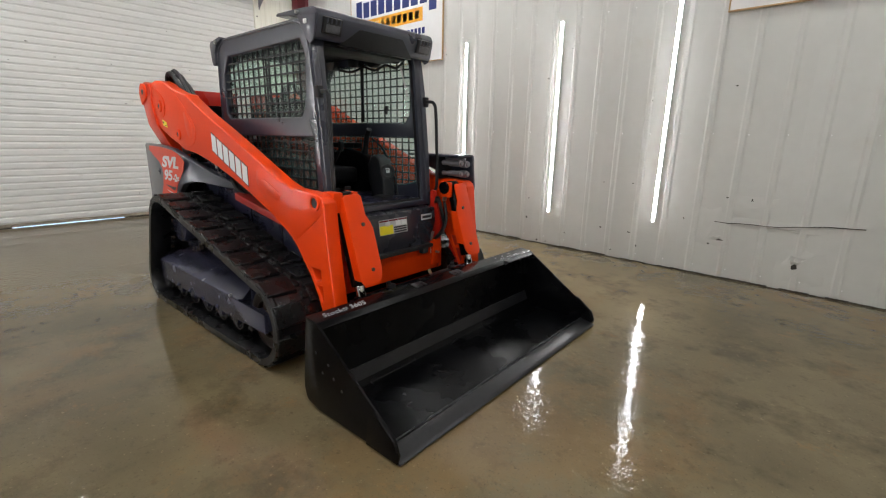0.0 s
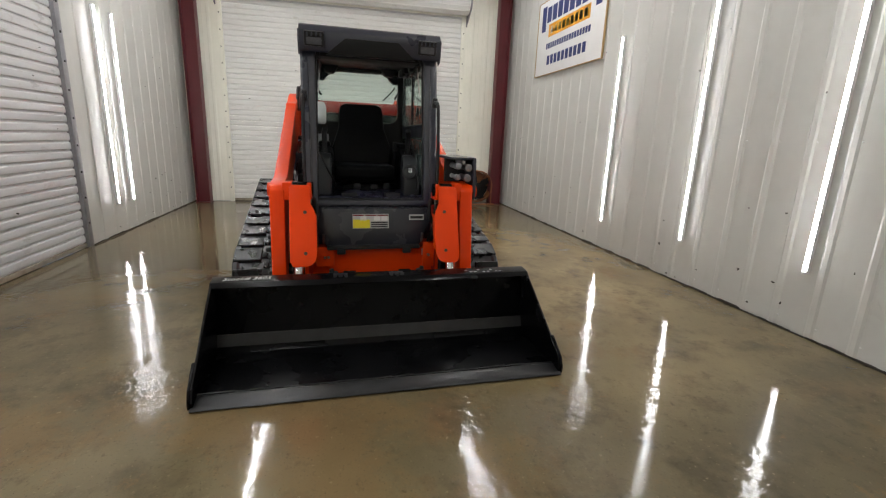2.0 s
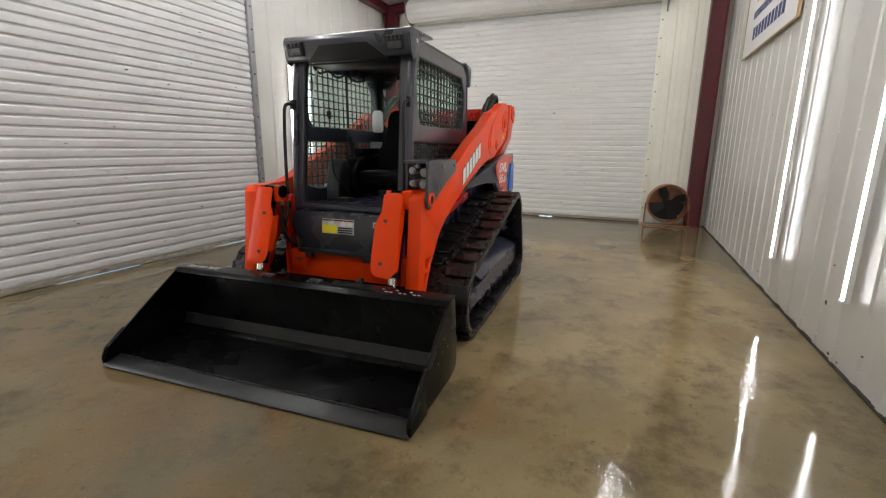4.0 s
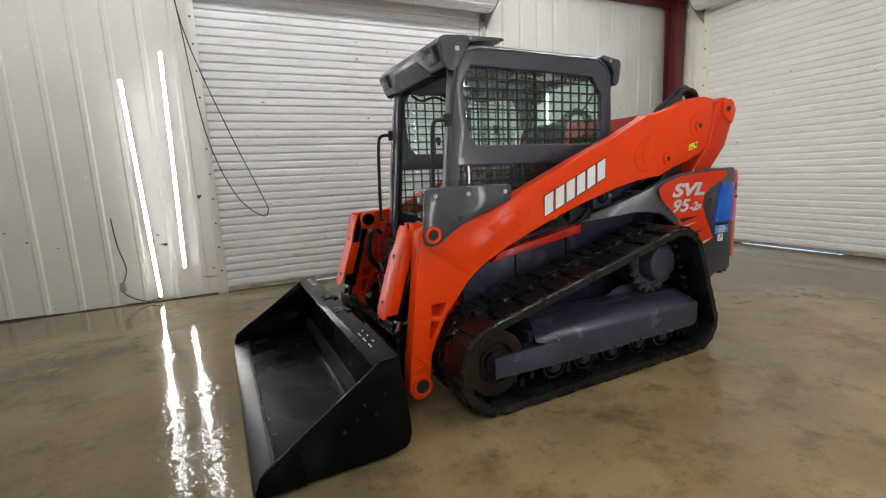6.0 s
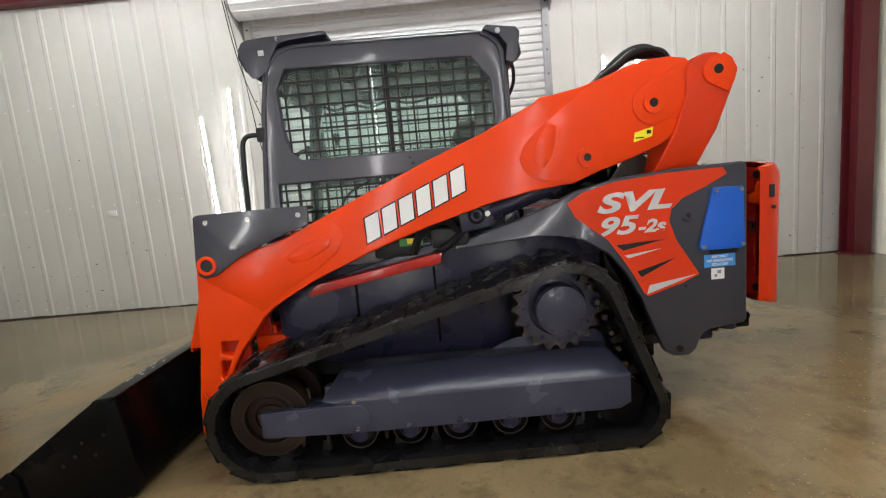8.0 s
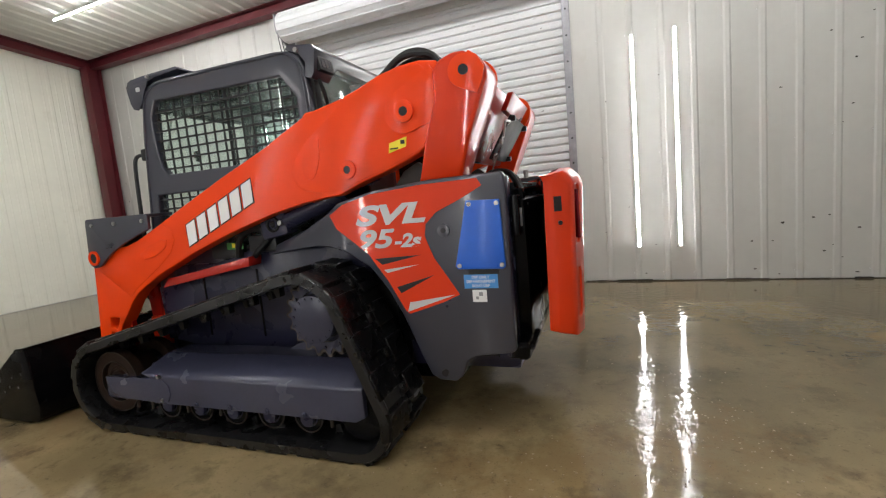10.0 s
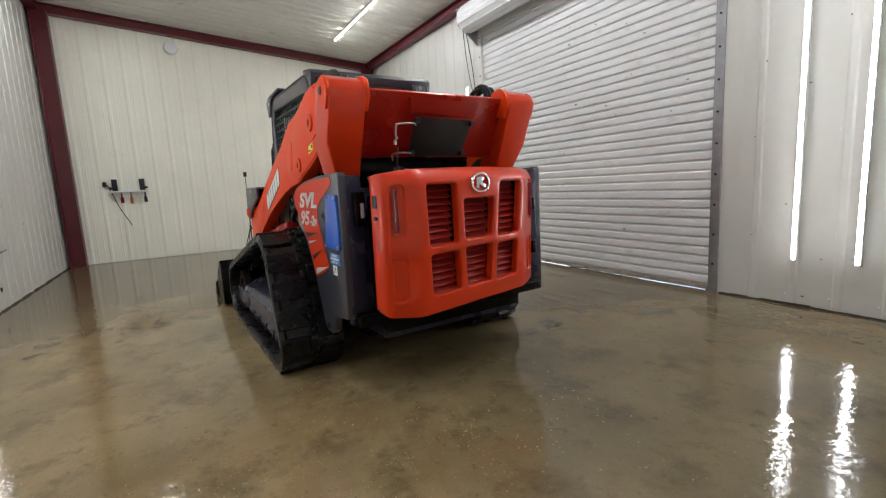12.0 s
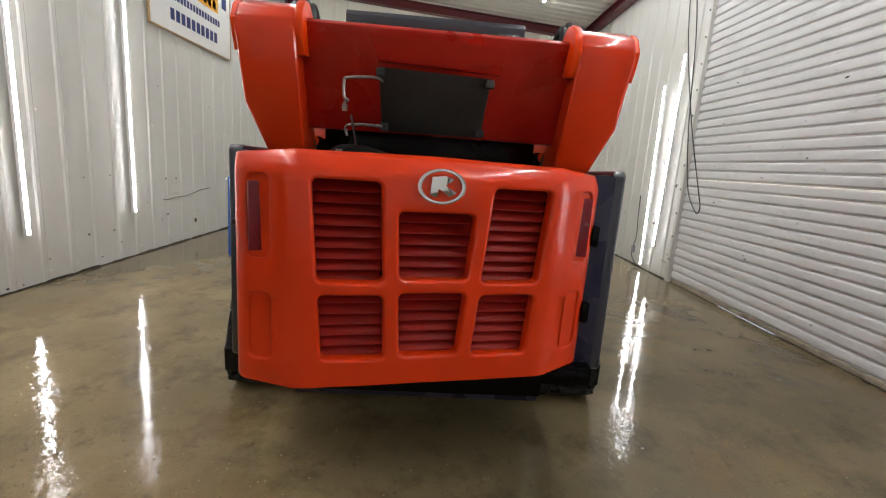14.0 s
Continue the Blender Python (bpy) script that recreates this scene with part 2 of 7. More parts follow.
    c = mix(rng(noi(17, 5, 0.7), 0.60, 0.72, 0, 0.55), c, (0.045, 0.034, 0.021))
    c = mix(rng(noi(42, 3, 0.6), 0.64, 0.74, 0, 0.5), c, (0.30, 0.23, 0.13))
    c = mix(rng(noi(90, 2), 0.62, 0.74, 0, 0.5), c, (0.045, 0.034, 0.022))
    l.new(c, b.inputs["Base Color"])
    l.new(rng(noi(1.6, 7, 0.65), 0.40, 0.68, 0.03, 0.14), b.inputs["Roughness"])
    b.inputs["Specular IOR Level"].default_value = 0.36
    bump = n.new("ShaderNodeBump")
    bump.inputs["Distance"].default_value = 0.012
    l.new(rng(noi(1.3, 4, 0.6), 0.40, 0.67, 0.015, 0.30), bump.inputs["Strength"])
    l.new(noi(19.0, 3, 0.5), bump.inputs["Height"])
    l.new(bump.outputs["Normal"], b.inputs["Normal"])
    return m


FLOORM = floor_material()


# ---------------------------------------------------------------- mesh tools
def link_mesh(name, bm, material, parent=None, label="", bevel=0.0, seg=2, smooth=35):
    bmesh.ops.recalc_face_normals(bm, faces=bm.faces)
    if bevel:
        edges = [e for e in bm.edges if len(e.link_faces) == 2 and e.calc_face_angle(0) > radians(30)]
        bmesh.ops.bevel(bm, geom=edges, offset=bevel, segments=seg, profile=0.6, affect="EDGES", clamp_overlap=True)
    me = bpy.data.meshes.new(name)
    bm.to_mesh(me)
    bm.free()
    me.materials.append(material)
    me.shade_smooth()
    me.set_sharp_from_angle(angle=radians(smooth))
    ob = new(name, me)
    if parent is not None:
        ob.parent = parent
    if label:
        ob["label"] = label
    return ob


def part(name, bm, material, parent, label="", bevel=0.0, seg=2, smooth=35):
    return link_mesh(name, bm, material, parent, label, bevel, seg, smooth)


def share(name, me, parent, m=None):
    ob = new(name, me)
    ob.parent = parent
    if m is not None:
        ob.matrix_basis = m
    return ob


def thing(name, label, category, group="", at=None):
    ob = tagged(new(name), label, category, group)
    if at is not None:
        ob.matrix_basis = at
    return ob


def B(*boxes):
    bm = bmesh.new()
    for b in boxes:
        box(bm, *b)
    return bm


def box(bm, x0, x1, y0, y1, z0, z1):
    v = [bm.verts.new((x, y, z)) for x in (x0, x1) for y in (y0, y1) for z in (z0, z1)]
    for f in ((0, 1, 3, 2), (4, 6, 7, 5), (0, 4, 5, 1), (2, 3, 7, 6), (0, 2, 6, 4), (1, 5, 7, 3)):
        bm.faces.new([v[i] for i in f])
    return v


def plate(bm, outer, a0, a1, axis="y", holes=(), fn=None):
    """A flat plate with holes: outer and holes are loops in the two axes left, from a0 to a1 along axis."""
    def co(p, a):
        q = (p[0], a, p[1]) if axis == "y" else (a, p[0], p[1]) if axis == "x" else (p[0], p[1], a)
        return fn(*q) if fn else q
    tmp = bmesh.new()
    edges, loops = [], []
    for loop in (outer, *holes):
        vs = [tmp.verts.new((p[0], p[1], 0)) for p in loop]
        loops.append(vs)
        edges += [tmp.edges.new((vs[i], vs[(i + 1) % len(vs)])) for i in range(len(vs))]
    bmesh.ops.triangle_fill(tmp, use_beauty=True, use_dissolve=False, edges=edges)
    tmp.verts.index_update()
    low = [bm.verts.new(co(v.co, a0)) for v in tmp.verts]
    top = [bm.verts.new(co(v.co, a1)) for v in tmp.verts]
    for f in tmp.faces:
        ids = [v.index for v in f.verts]
        bm.faces.new([low[i] for i in ids])
        bm.faces.new([top[i] for i in reversed(ids)])
    for vs in loops:
        ids = [v.index for v in vs]
        for i, a in enumerate(ids):
            c = ids[(i + 1) % len(ids)]
            bm.faces.new((low[a], low[c], top[c], top[a]))
    tmp.free()
    return low + top


def cyl(bm, p0, p1, r, segs=20, r2=None):
    p0, p1 = Vector(p0), Vector(p1)
    d = p1 - p0
    m = Matrix.Translation((p0 + p1) / 2) @ d.to_track_quat("Z", "Y").to_matrix().to_4x4()
    return bmesh.ops.create_cone(bm, cap_ends=True, cap_tris=False, segments=segs, radius1=r, radius2=r if r2 is None else r2, depth=d.length, matrix=m)["verts"]


def ring(bm, c, axis, r0, r1, a0, a1, segs=28):
    """A flat ring or short tube round an axis."""
    def at(r, a, k):
        u, v = r * math.cos(k), r * math.sin(k)
        q = {"x": (a, u, v), "y": (u, a, v), "z": (u, v, a)}[axis]
        return bm.verts.new((c[0] + q[0], c[1] + q[1], c[2] + q[2]))
    rows = [[at(r, a, 2 * math.pi * i / segs) for r, a in ((r0, a0), (r1, a0), (r1, a1), (r0, a1))] for i in range(segs)]
    for i in range(segs):
        p, q = rows[i], rows[(i + 1) % segs]
        for j in range(4):
            bm.faces.new((p[j], p[(j + 1) % 4], q[(j + 1) % 4], q[j]))


def smooth_path(pts, n=6):
    pts = [Vector(p) for p in pts]
    out = []
    for i in range(len(pts) - 1):
        a, b, c, d = pts[max(i - 1, 0)], pts[i], pts[i + 1], pts[min(i + 2, len(pts) - 1)]
        for k in range(n):
            t = k / n
            out.append(0.5 * ((2 * b) + (c - a) * t + (2 * a - 5 * b + 4 * c - d) * t * t + (3 * b - a - 3 * c + d) * t ** 3))
    out.append(pts[-1])
    return out


def hose(bm, pts, r, segs=8, n=6, straight=False):
    path = [Vector(p) for p in pts] if straight else smooth_path(pts, n)
    rows, up = [], None
    for i, p in enumerate(path):
        d = (path[min(i + 1, len(path) - 1)] - path[max(i - 1, 0)]).normalized()
        if up is None:
            up = d.orthogonal().normalized()
        up = (up - d * up.dot(d)).normalized()
        w = d.cross(up)
        rows.append([bm.verts.new(p + (up * math.cos(k) + w * math.sin(k)) * r) for k in (2 * math.pi * j / segs for j in range(segs))])
    for a, b in zip(rows, rows[1:]):
        for j in range(segs):
            bm.faces.new((a[j], a[(j + 1) % segs], b[(j + 1) % segs], b[j]))
    bm.faces.new(rows[0])
    bm.faces.new(rows[-1][::-1])


def lettering(name, body, size, m, material, parent, shear=0.0, depth=0.001, bold=0.0, width=None):
    cu = bpy.data.curves.new(name, "FONT")
    cu.body, cu.size, cu.shear, cu.extrude, cu.offset = body, size, shear, depth, bold
    cu.align_x, cu.align_y = "CENTER", "CENTER"
    tmp = bpy.data.objects.new(name, cu)
    me = bpy.data.meshes.new_from_object(tmp)
    bpy.data.objects.remove(tmp)
    if width:
        xs = [v.co.x for v in me.vertices]
        k = width / max(max(xs) - min(xs), 1e-4)
        for v in me.vertices:
            v.co.x *= k
    me.materials.clear()
    me.materials.append(material)
    ob = new(name, me)
    ob.parent, ob.matrix_basis = parent, m
    return ob


# ---------------------------------------------------------------- room shell
DY0, DY1, DYH = -1.165, 2.515, 3.50        # roller door in the long wall: x range, head height
DX0, DX1, DXH = -2.44, 2.105, 3.74        # roller door in the end wall: y range, head height
TH = 0.16


def structure(name, bm, material, label, category, bevel=0.0):
    return tagged(link_mesh(name, bm, material, bevel=bevel), label, category, kind="structure")


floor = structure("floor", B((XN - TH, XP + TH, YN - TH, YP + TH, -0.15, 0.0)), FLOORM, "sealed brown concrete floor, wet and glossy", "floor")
ground = structure("ground", B((-60, 60, -60, 60, -0.30, -0.16), (-9, XN - TH - 0.001, -8, 8, -0.159, -0.005), (-5, 6, -9, YN - TH - 0.001, -0.159, -0.005)), OUTSIDE, "pale concrete apron outside the doors", "ground")


def wall_core(name, axis, at, sign, a0, a1, door=None, label=""):
    """The wall's thickness behind its panels; door: a0, a1, head."""
    b0, b1 = (at, at + sign * TH) if sign > 0 else (at - TH, at)
    spans = [(a0, a1, 0.0, 0.0)] if not door else [(a0, door[0], 0.0, 0.0), (door[1], a1, 0.0, 0.0), (door[0], door[1], door[2], 0.0)]
    bm = bmesh.new()
    for s0, s1, z0, _ in spans:
        if axis == "y":
            box(bm, s0, s1, b0, b1, z0, ceil_z(at) + 0.12)
        else:
            vs = box(bm, b0, b1, s0, s1, z0, 4.5)
            for v in vs:
                if v.co.z > 4.4:
                    v.co.z = ceil_z(v.co.y) + 0.12
    return structure(name, bm, WALLM, label, "wall")


wall_sign = wall_core("wall_south", "y", YP, 1, XN - TH, XP + TH, None, "white ribbed sheet metal wall with dents and scuffs")
wall_door = wall_core("wall_north", "y", YN, -1, XN - TH, XP + TH, (DY0, DY1, DYH), "white ribbed sheet metal wall with a roller door")
wall_end = wall_core("wall_west", "x", XN, -1, YN, YP, (DX0, DX1, DXH), "white ribbed sheet metal end wall with a roller door")
wall_far = wall_core("wall_east", "x", XP, 1, YN, YP, None, "cream ribbed sheet metal end wall")

PANELS = {}


def panel_mesh(w, h0, h1, zlow, material):
    """A sheet with upright ribs, width along x from 0, facing +y; h0 and h1 are its heights at both ends."""
    key = (round(w, 3), round(h0, 3), round(h1, 3), round(zlow, 3), material.name)
    if key in PANELS:
        return PANELS[key]
    prof, x = [(0.0, 0.004)], 0.1525
    while x < w - 0.03:
        prof += [(x - 0.036, 0.004), (x - 0.018, 0.0125), (x + 0.018, 0.0125), (x + 0.036, 0.004)]
        for k in (0.10, 0.20):
            if x + k + 0.012 < w and material is CREAMM:
                prof += [(x + k - 0.012, 0.004), (x + k, 0.0075), (x + k + 0.012, 0.004)]
        x += 0.305
    prof.append((w, 0.004))
    bm = bmesh.new()
    top = lambda u: h0 + (h1 - h0) * u / w
    loops = []
    for a, b in prof:
        loops.append((bm.verts.new((a, b, zlow)), bm.verts.new((a, b, top(a))), bm.verts.new((a, -0.002, top(a))), bm.verts.new((a, -0.002, zlow))))
    for p, q in zip(loops, loops[1:]):
        for j in range(4):
            bm.faces.new((p[j], p[(j + 1) % 4], q[(j + 1) % 4], q[j]))
    bm.faces.new(loops[0])
    bm.faces.new(loops[-1][::-1])
    bmesh.ops.recalc_face_normals(bm, faces=bm.faces)
    me = bpy.data.meshes.new("panel")
    bm.to_mesh(me)
    bm.free()
    me.materials.append(material)
    PANELS[key] = me
    return me


def panel_run(parent, axis, at, face, a0, a1, zlow, material=WALLM):
    """Sheets 0.915 wide along a wall; face: the sign of the inward normal."""
    a = a0
    while a < a1 - 0.01:
        b = min(a + 0.915, a1)
        w = b - a
        if axis == "y":
            h = ceil_z(at) - 0.005
            m = pose(a, at, 0) if face > 0 else pose(b, at, 0, 0, 0, 180)
            share("panel", panel_mesh(w, h, h, zlow, material), parent, m)
        else:
            lo, hi = ceil_z(a) - 0.005, ceil_z(b) - 0.005
            m, h = (pose(at, b, 0, 0, 0, -90), (hi, lo)) if face > 0 else (pose(at, a, 0, 0, 0, 90), (lo, hi))
            share("panel", panel_mesh(w, h[0], h[1], zlow, material), parent, m)
        a = b


panel_run(wall_sign, "y", YP, -1, XN, XP, 0.012)
panel_run(wall_door, "y", YN, 1, XN, DY0 - 0.07, 0.012)
panel_run(wall_door, "y", YN, 1, DY1 + 0.07, XP, 0.012)
panel_run(wall_door, "y", YN, 1, DY0 - 0.07, DY1 + 0.07, DYH + 0.02)
panel_run(wall_end, "x", XN, 1, YN, DX0 - 0.07, 0.012, CREAMM)
panel_run(wall_end, "x", XN, 1, DX1 + 0.07, YP, 0.012, CREAMM)
panel_run(wall_end, "x", XN, 1, DX0 - 0.07, DX1 + 0.07, DXH + 0.02, CREAMM)
panel_run(wall_far, "x", XP, -1, YN, YP, 0.012, CREAMM)

# ceiling: one sloped sheet with ribs along the slope
bm = bmesh.new()
prof, x = [(XN - TH, 0.0)], XN
while x < XP - 0.2:
    prof += [(x + 0.11, 0.0), (x + 0.135, -0.022), (x + 0.165, -0.022), (x + 0.19, 0.0)]
    x += 0.2286
prof.append((XP + TH, 0.0))
rows = []
for x, d in prof:
    rows.append([bm.verts.new((x, y, ceil_z(y) + z)) for y, z in ((YN - TH, d), (YP + TH, d), (YP + TH, 0.12), (YN - TH, 0.12))])
for p, q in zip(rows, rows[1:]):
    for j in range(4):
        bm.faces.new((p[j], p[(j + 1) % 4], q[(j + 1) % 4], q[j]))
bm.faces.new(rows[0])
bm.faces.new(rows[-1][::-1])
structure("ceiling", bm, CEILM, "white ribbed liner panel ceiling, sloped", "ceiling")


def slab_beam(name, p, q, w, h, label):
    """A steel channel along a line; w across, h downwards."""
    p, q = Vector(p), Vector(q)
    d = (q - p).normalized()
    s = d.cross(Vector((0, 0, 1))).normalized()
    u = s.cross(d)
    bm = bmesh.new()
    for a0, a1, b0, b1 in ((-w / 2, w / 2, -0.014, 0), (-w / 2, w / 2, -h, -h + 0.014), (-0.008, 0.008, -h + 0.012, -0.012)):
        v = [bm.verts.new(e + s * a + u * b) for e in (p, q) for a in (a0, a1) for b in (b0, b1)]
        for f in ((0, 1, 3, 2), (4, 6, 7, 5), (0, 4, 5, 1), (2, 3, 7, 6), (0, 2, 6, 4), (1, 5, 7, 3)):
            bm.faces.new([v[i] for i in f])
    return structure(name, bm, REDOX, label, "beam")


slab_beam("trim_eave_north", (XN, YN + 0.10, ceil_z(YN) - 0.012), (XP, YN + 0.10, ceil_z(YN) - 0.012), 0.16, 0.15, "dark red steel eave beam")
slab_beam("trim_eave_south", (XN, YP - 0.10, ceil_z(YP) - 0.03), (XP, YP - 0.10, ceil_z(YP) - 0.03), 0.16, 0.15, "dark red steel eave beam")
slab_beam("trim_rafter_east", (XP - 0.11, YN, ceil_z(YN) - 0.026), (XP - 0.11, YP, ceil_z(YP) - 0.026), 0.16, 0.16, "dark red steel rafter under the ceiling")
slab_beam("trim_rafter_west", (XN + 0.13, YN, ceil_z(YN) - 0.026), (XN + 0.13, YP, ceil_z(YP) - 0.026), 0.16, 0.16, "dark red steel rafter under the ceiling")


def column(x, y, dy):
    """A steel I column whose web runs along y."""
    top = ceil_z(y) - 0.17
    t = thing("steel_column", "dark red painted steel column standing in the corner", "column", "corner columns", pose(x, y, 0))
    part("flange", B((-0.10, 0.10, -dy / 2, -dy / 2 + 0.016, 0.0, top)), REDOX, t, bevel=0.002)
    part("flange", B((-0.10, 0.10, dy / 2 - 0.016, dy / 2, 0.0, top)), REDOX, t, bevel=0.002)
    part("web", B((-0.007, 0.007, -dy / 2 + 0.016, dy / 2 - 0.016, 0.0, top)), REDOX, t)
    part("base_plate", B((-0.13, 0.13, -dy / 2 - 0.004, dy / 2 + 0.004, 0.001, 0.016)), REDOX, t)
    return t


for cx, inset in ((XN + 0.19, 0.22), (XP - 0.20, 0.17)):
    for cy in (YN + inset, YP - inset):
        column(cx, cy, 0.24)


def roller_door(name, width, head, gap, label, m, seals, paint, rail):
    """A corrugated curtain hung in its opening; x along the opening from 0, facing +y; the roll sits above on the room's side."""
    t = tagged(new(name), label, "roller door", kind="structure")
    t.matrix_basis = m
    pitch, n = 0.0945, int((head - 0.06) / 0.0945)
    bm = bmesh.new()
    sec = [(0.0, -0.007), (0.013, -0.007), (0.0165, 0.005), (0.024, 0.0095), (0.058, 0.0110), (0.080, 0.0090), (0.0885, 0.004), (0.0940, -0.007)]
    rows = [[bm.verts.new((xx, y, z)) for z, y in sec] + [bm.verts.new((xx, -0.020, z)) for z, y in (sec[-1], sec[0])] for xx in (0.0, width)]
    k = len(rows[0])
    for j in range(k):
        bm.faces.new((rows[0][j], rows[0][(j + 1) % k], rows[1][(j + 1) % k], rows[1][j]))
    bm.faces.new(rows[0])
    bm.faces.new(rows[1][::-1])
    first = part("slat", bm, paint, t, smooth=25)
    first.matrix_basis = pose(0, 0, gap + 0.042)
    for i in range(1, n + 1):
        share("slat", first.data, t, pose(0, 0, gap + 0.042 + pitch * i))
    bar = B((0.0, width, -0.012, 0.018, gap, gap + 0.044))
    part("bottom_bar", bar, FOOTM, t, "dirty bottom bar", bevel=0.003)
    for s0, s1, low in seals:
        part("bottom_seal", B((s0, s1, -0.010, 0.018, low + 0.001, gap + 0.003)), DIRT, t, "dirty black rubber seal", bevel=0.003)
    for (x0, x1), steel in zip(((-0.075, 0.012), (width - 0.012, width + 0.075)), rail):
        part("guide_rail", B((x0, x1, 0.028, 0.05, 0.001, head + 0.05), (x0, x0 + 0.012, -0.02, 0.03, 0.001, head), (x1 - 0.012, x1, -0.02, 0.03, 0.001, head)), steel, t, "steel guide rail", bevel=0.002)
        for i in range(12):
            bb = bmesh.new()
            xc = (x0 + x1) / 2
            cyl(bb, (xc, 0.049, 0.28 + i * 0.2888), (xc, 0.058, 0.28 + i * 0.2888), 0.011, 8)
            part("bolt", bb, DARK, t)
    rnd = random.Random(int(width * 100))
    bm = bmesh.new()
    for _ in range(26):
        x, z, r = rnd.uniform(0.1, width - 0.1), gap + 0.042 + pitch * rnd.randrange(1, min(n, 32)) + rnd.uniform(0.03, 0.07), rnd.uniform(0.005, 0.015)
        plate(bm, [(x + r * rnd.uniform(0.6, 2.2) * math.cos(k), z + r * rnd.uniform(0.3, 0.8) * math.sin(k)) for k in (0, 1.1, 2.3, 3.3, 4.4, 5.4)], 0.006, 0.0132)
    tagged(part("scuff_marks", bm, DIRT, t, "small dark scuffs on the slats"), kind="stuff")
    bm = bmesh.new()
    cyl(bm, (-0.06, 0.24, head + 0.22), (width + 0.06, 0.24, head + 0.22), 0.20, 28)
    for i in range(14):
        a = i * 0.449
        cyl(bm, (-0.055, 0.24 + 0.197 * math.cos(a), head + 0.22 + 0.197 * math.sin(a)), (width + 0.055, 0.24 + 0.197 * math.cos(a), head + 0.22 + 0.197 * math.sin(a)), 0.012, 6)
    part("curtain_roll", bm, paint, t, "rolled curtain on its drum")
    for x in (-0.10, width + 0.075):
        bm = bmesh.new()
        plate(bm, [(0.03, head - 0.16), (0.09, head - 0.10), (0.40, head + 0.12), (0.42, head + 0.36), (0.03, head + 0.40)], x, x + 0.025, axis="x")
        part("drum_bracket", bm, GALV, t, "dark steel drum bracket", bevel=0.002)
    return t


roller_door("door_1", DY1 - DY0, DYH, 0.007, "grey-white corrugated roller door, closed, daylight under its edge", pose(DY1, YN - 0.03, 0, 0, 0, 180) @ pose(0, 0, 0, 0, 0, 180) @ pose(DY0 - DY1, 0, 0), ((2.72, 3.705, 0), (1.735, 1.875, 0), (0.82, 1.735, 0.003), (0.0, 0.05, 0)), DOORM, (GALV, WALLM))
roller_door("door_2", DX1 - DX0, DXH, 0.009, "white corrugated roller door, closed, daylight under its edge", pose(XN - 0.03, DX1, 0, 0, 0, -90), ((0.0, 1.60, 0), (1.86, 2.45, 0), (2.45, 2.75, 0.006), (3.40, 3.80, 0.007), (3.80, 4.54, 0)), DOORW, (CREAMM, CREAMM))


# ---------------------------------------------------------------- lamps
def tube_lamp(length, label, m, group, glow):
    """A bare LED tube on a slim white channel; its length along x from 0, light side towards +y."""
    t = thing("led_tube_light", label, "tube light", group, m)
    part("channel", B((0.0, length, 0.0, 0.0310, -0.0170, 0.0170)), WHITE, t, bevel=0.002)
    bm = bmesh.new()
    half = [(0.0325 + 0.0085 * math.cos(radians(k)), 0.0150 * math.sin(radians(k))) for k in range(-90, 91, 15)]
    ends = [[bm.verts.new((xx, p, q)) for p, q in half] for xx in (0.018, length - 0.018)]
    for i in range(len(half)):
        j = (i + 1) % len(half)
        bm.faces.new((ends[0][i], ends[0][j], ends[1][j], ends[1][i]))
    bm.faces.new(ends[0])
    bm.faces.new(ends[1][::-1])
    part("tube", bm, glow, t, "glowing white tube")
    for x in (0.0, length - 0.02):
        bm = bmesh.new()
        cyl(bm, (x, 0.033, 0), (x + 0.019, 0.033, 0), 0.0165, 12)
        box(bm, x + 0.002, x + 0.017, 0.012, 0.030, -0.008, 0.008)
        part("end_cap", bm, WHITE, t, "white plastic end cap")
    return t


def wall_tube(x, z0, z1, wall, lean=0.0):
    face = -1 if wall > 0 else 1
    y = YP - 0.026 if wall > 0 else YN + 0.026
    turn = pose(0, 0, 0, 0, 0, 180) if face < 0 else Matrix.Identity(4)
    tube_lamp(z1 - z0, "upright LED tube lamp glowing white on the ribbed wall", pose(x, y, z0) @ turn @ pose(0, 0, 0, 0, -90 + lean, 0), "wall tube lights", TUBE_WALL)


for x, z in ((-0.776, 0.370), (0.706, 0.435), (2.013, 0.488)):
    wall_tube(x, z, z + 2.30, 1)
for x in (-1.873, -2.291):
    wall_tube(x, 0.395, 2.74, -1)
wall_tube(3.206, 0.050, 2.47, -1, 1.8)
wall_tube(2.926, 0.360, 2.78, -1, -1.2)
for x, y in ((x, y) for x in (-3.90, -1.48, 0.94, 3.36) for y in (-1.86, 2.02) if y < 0 or x < 0 or x > 2):
    tube_lamp(2.40, "LED tube lamp glowing white under the ceiling", pose(x, y, ceil_z(y) - 0.024) @ pose(0, 0, 0, -90 + 4.86, 0, 0), "ceiling tube lights", TUBE_CEIL)


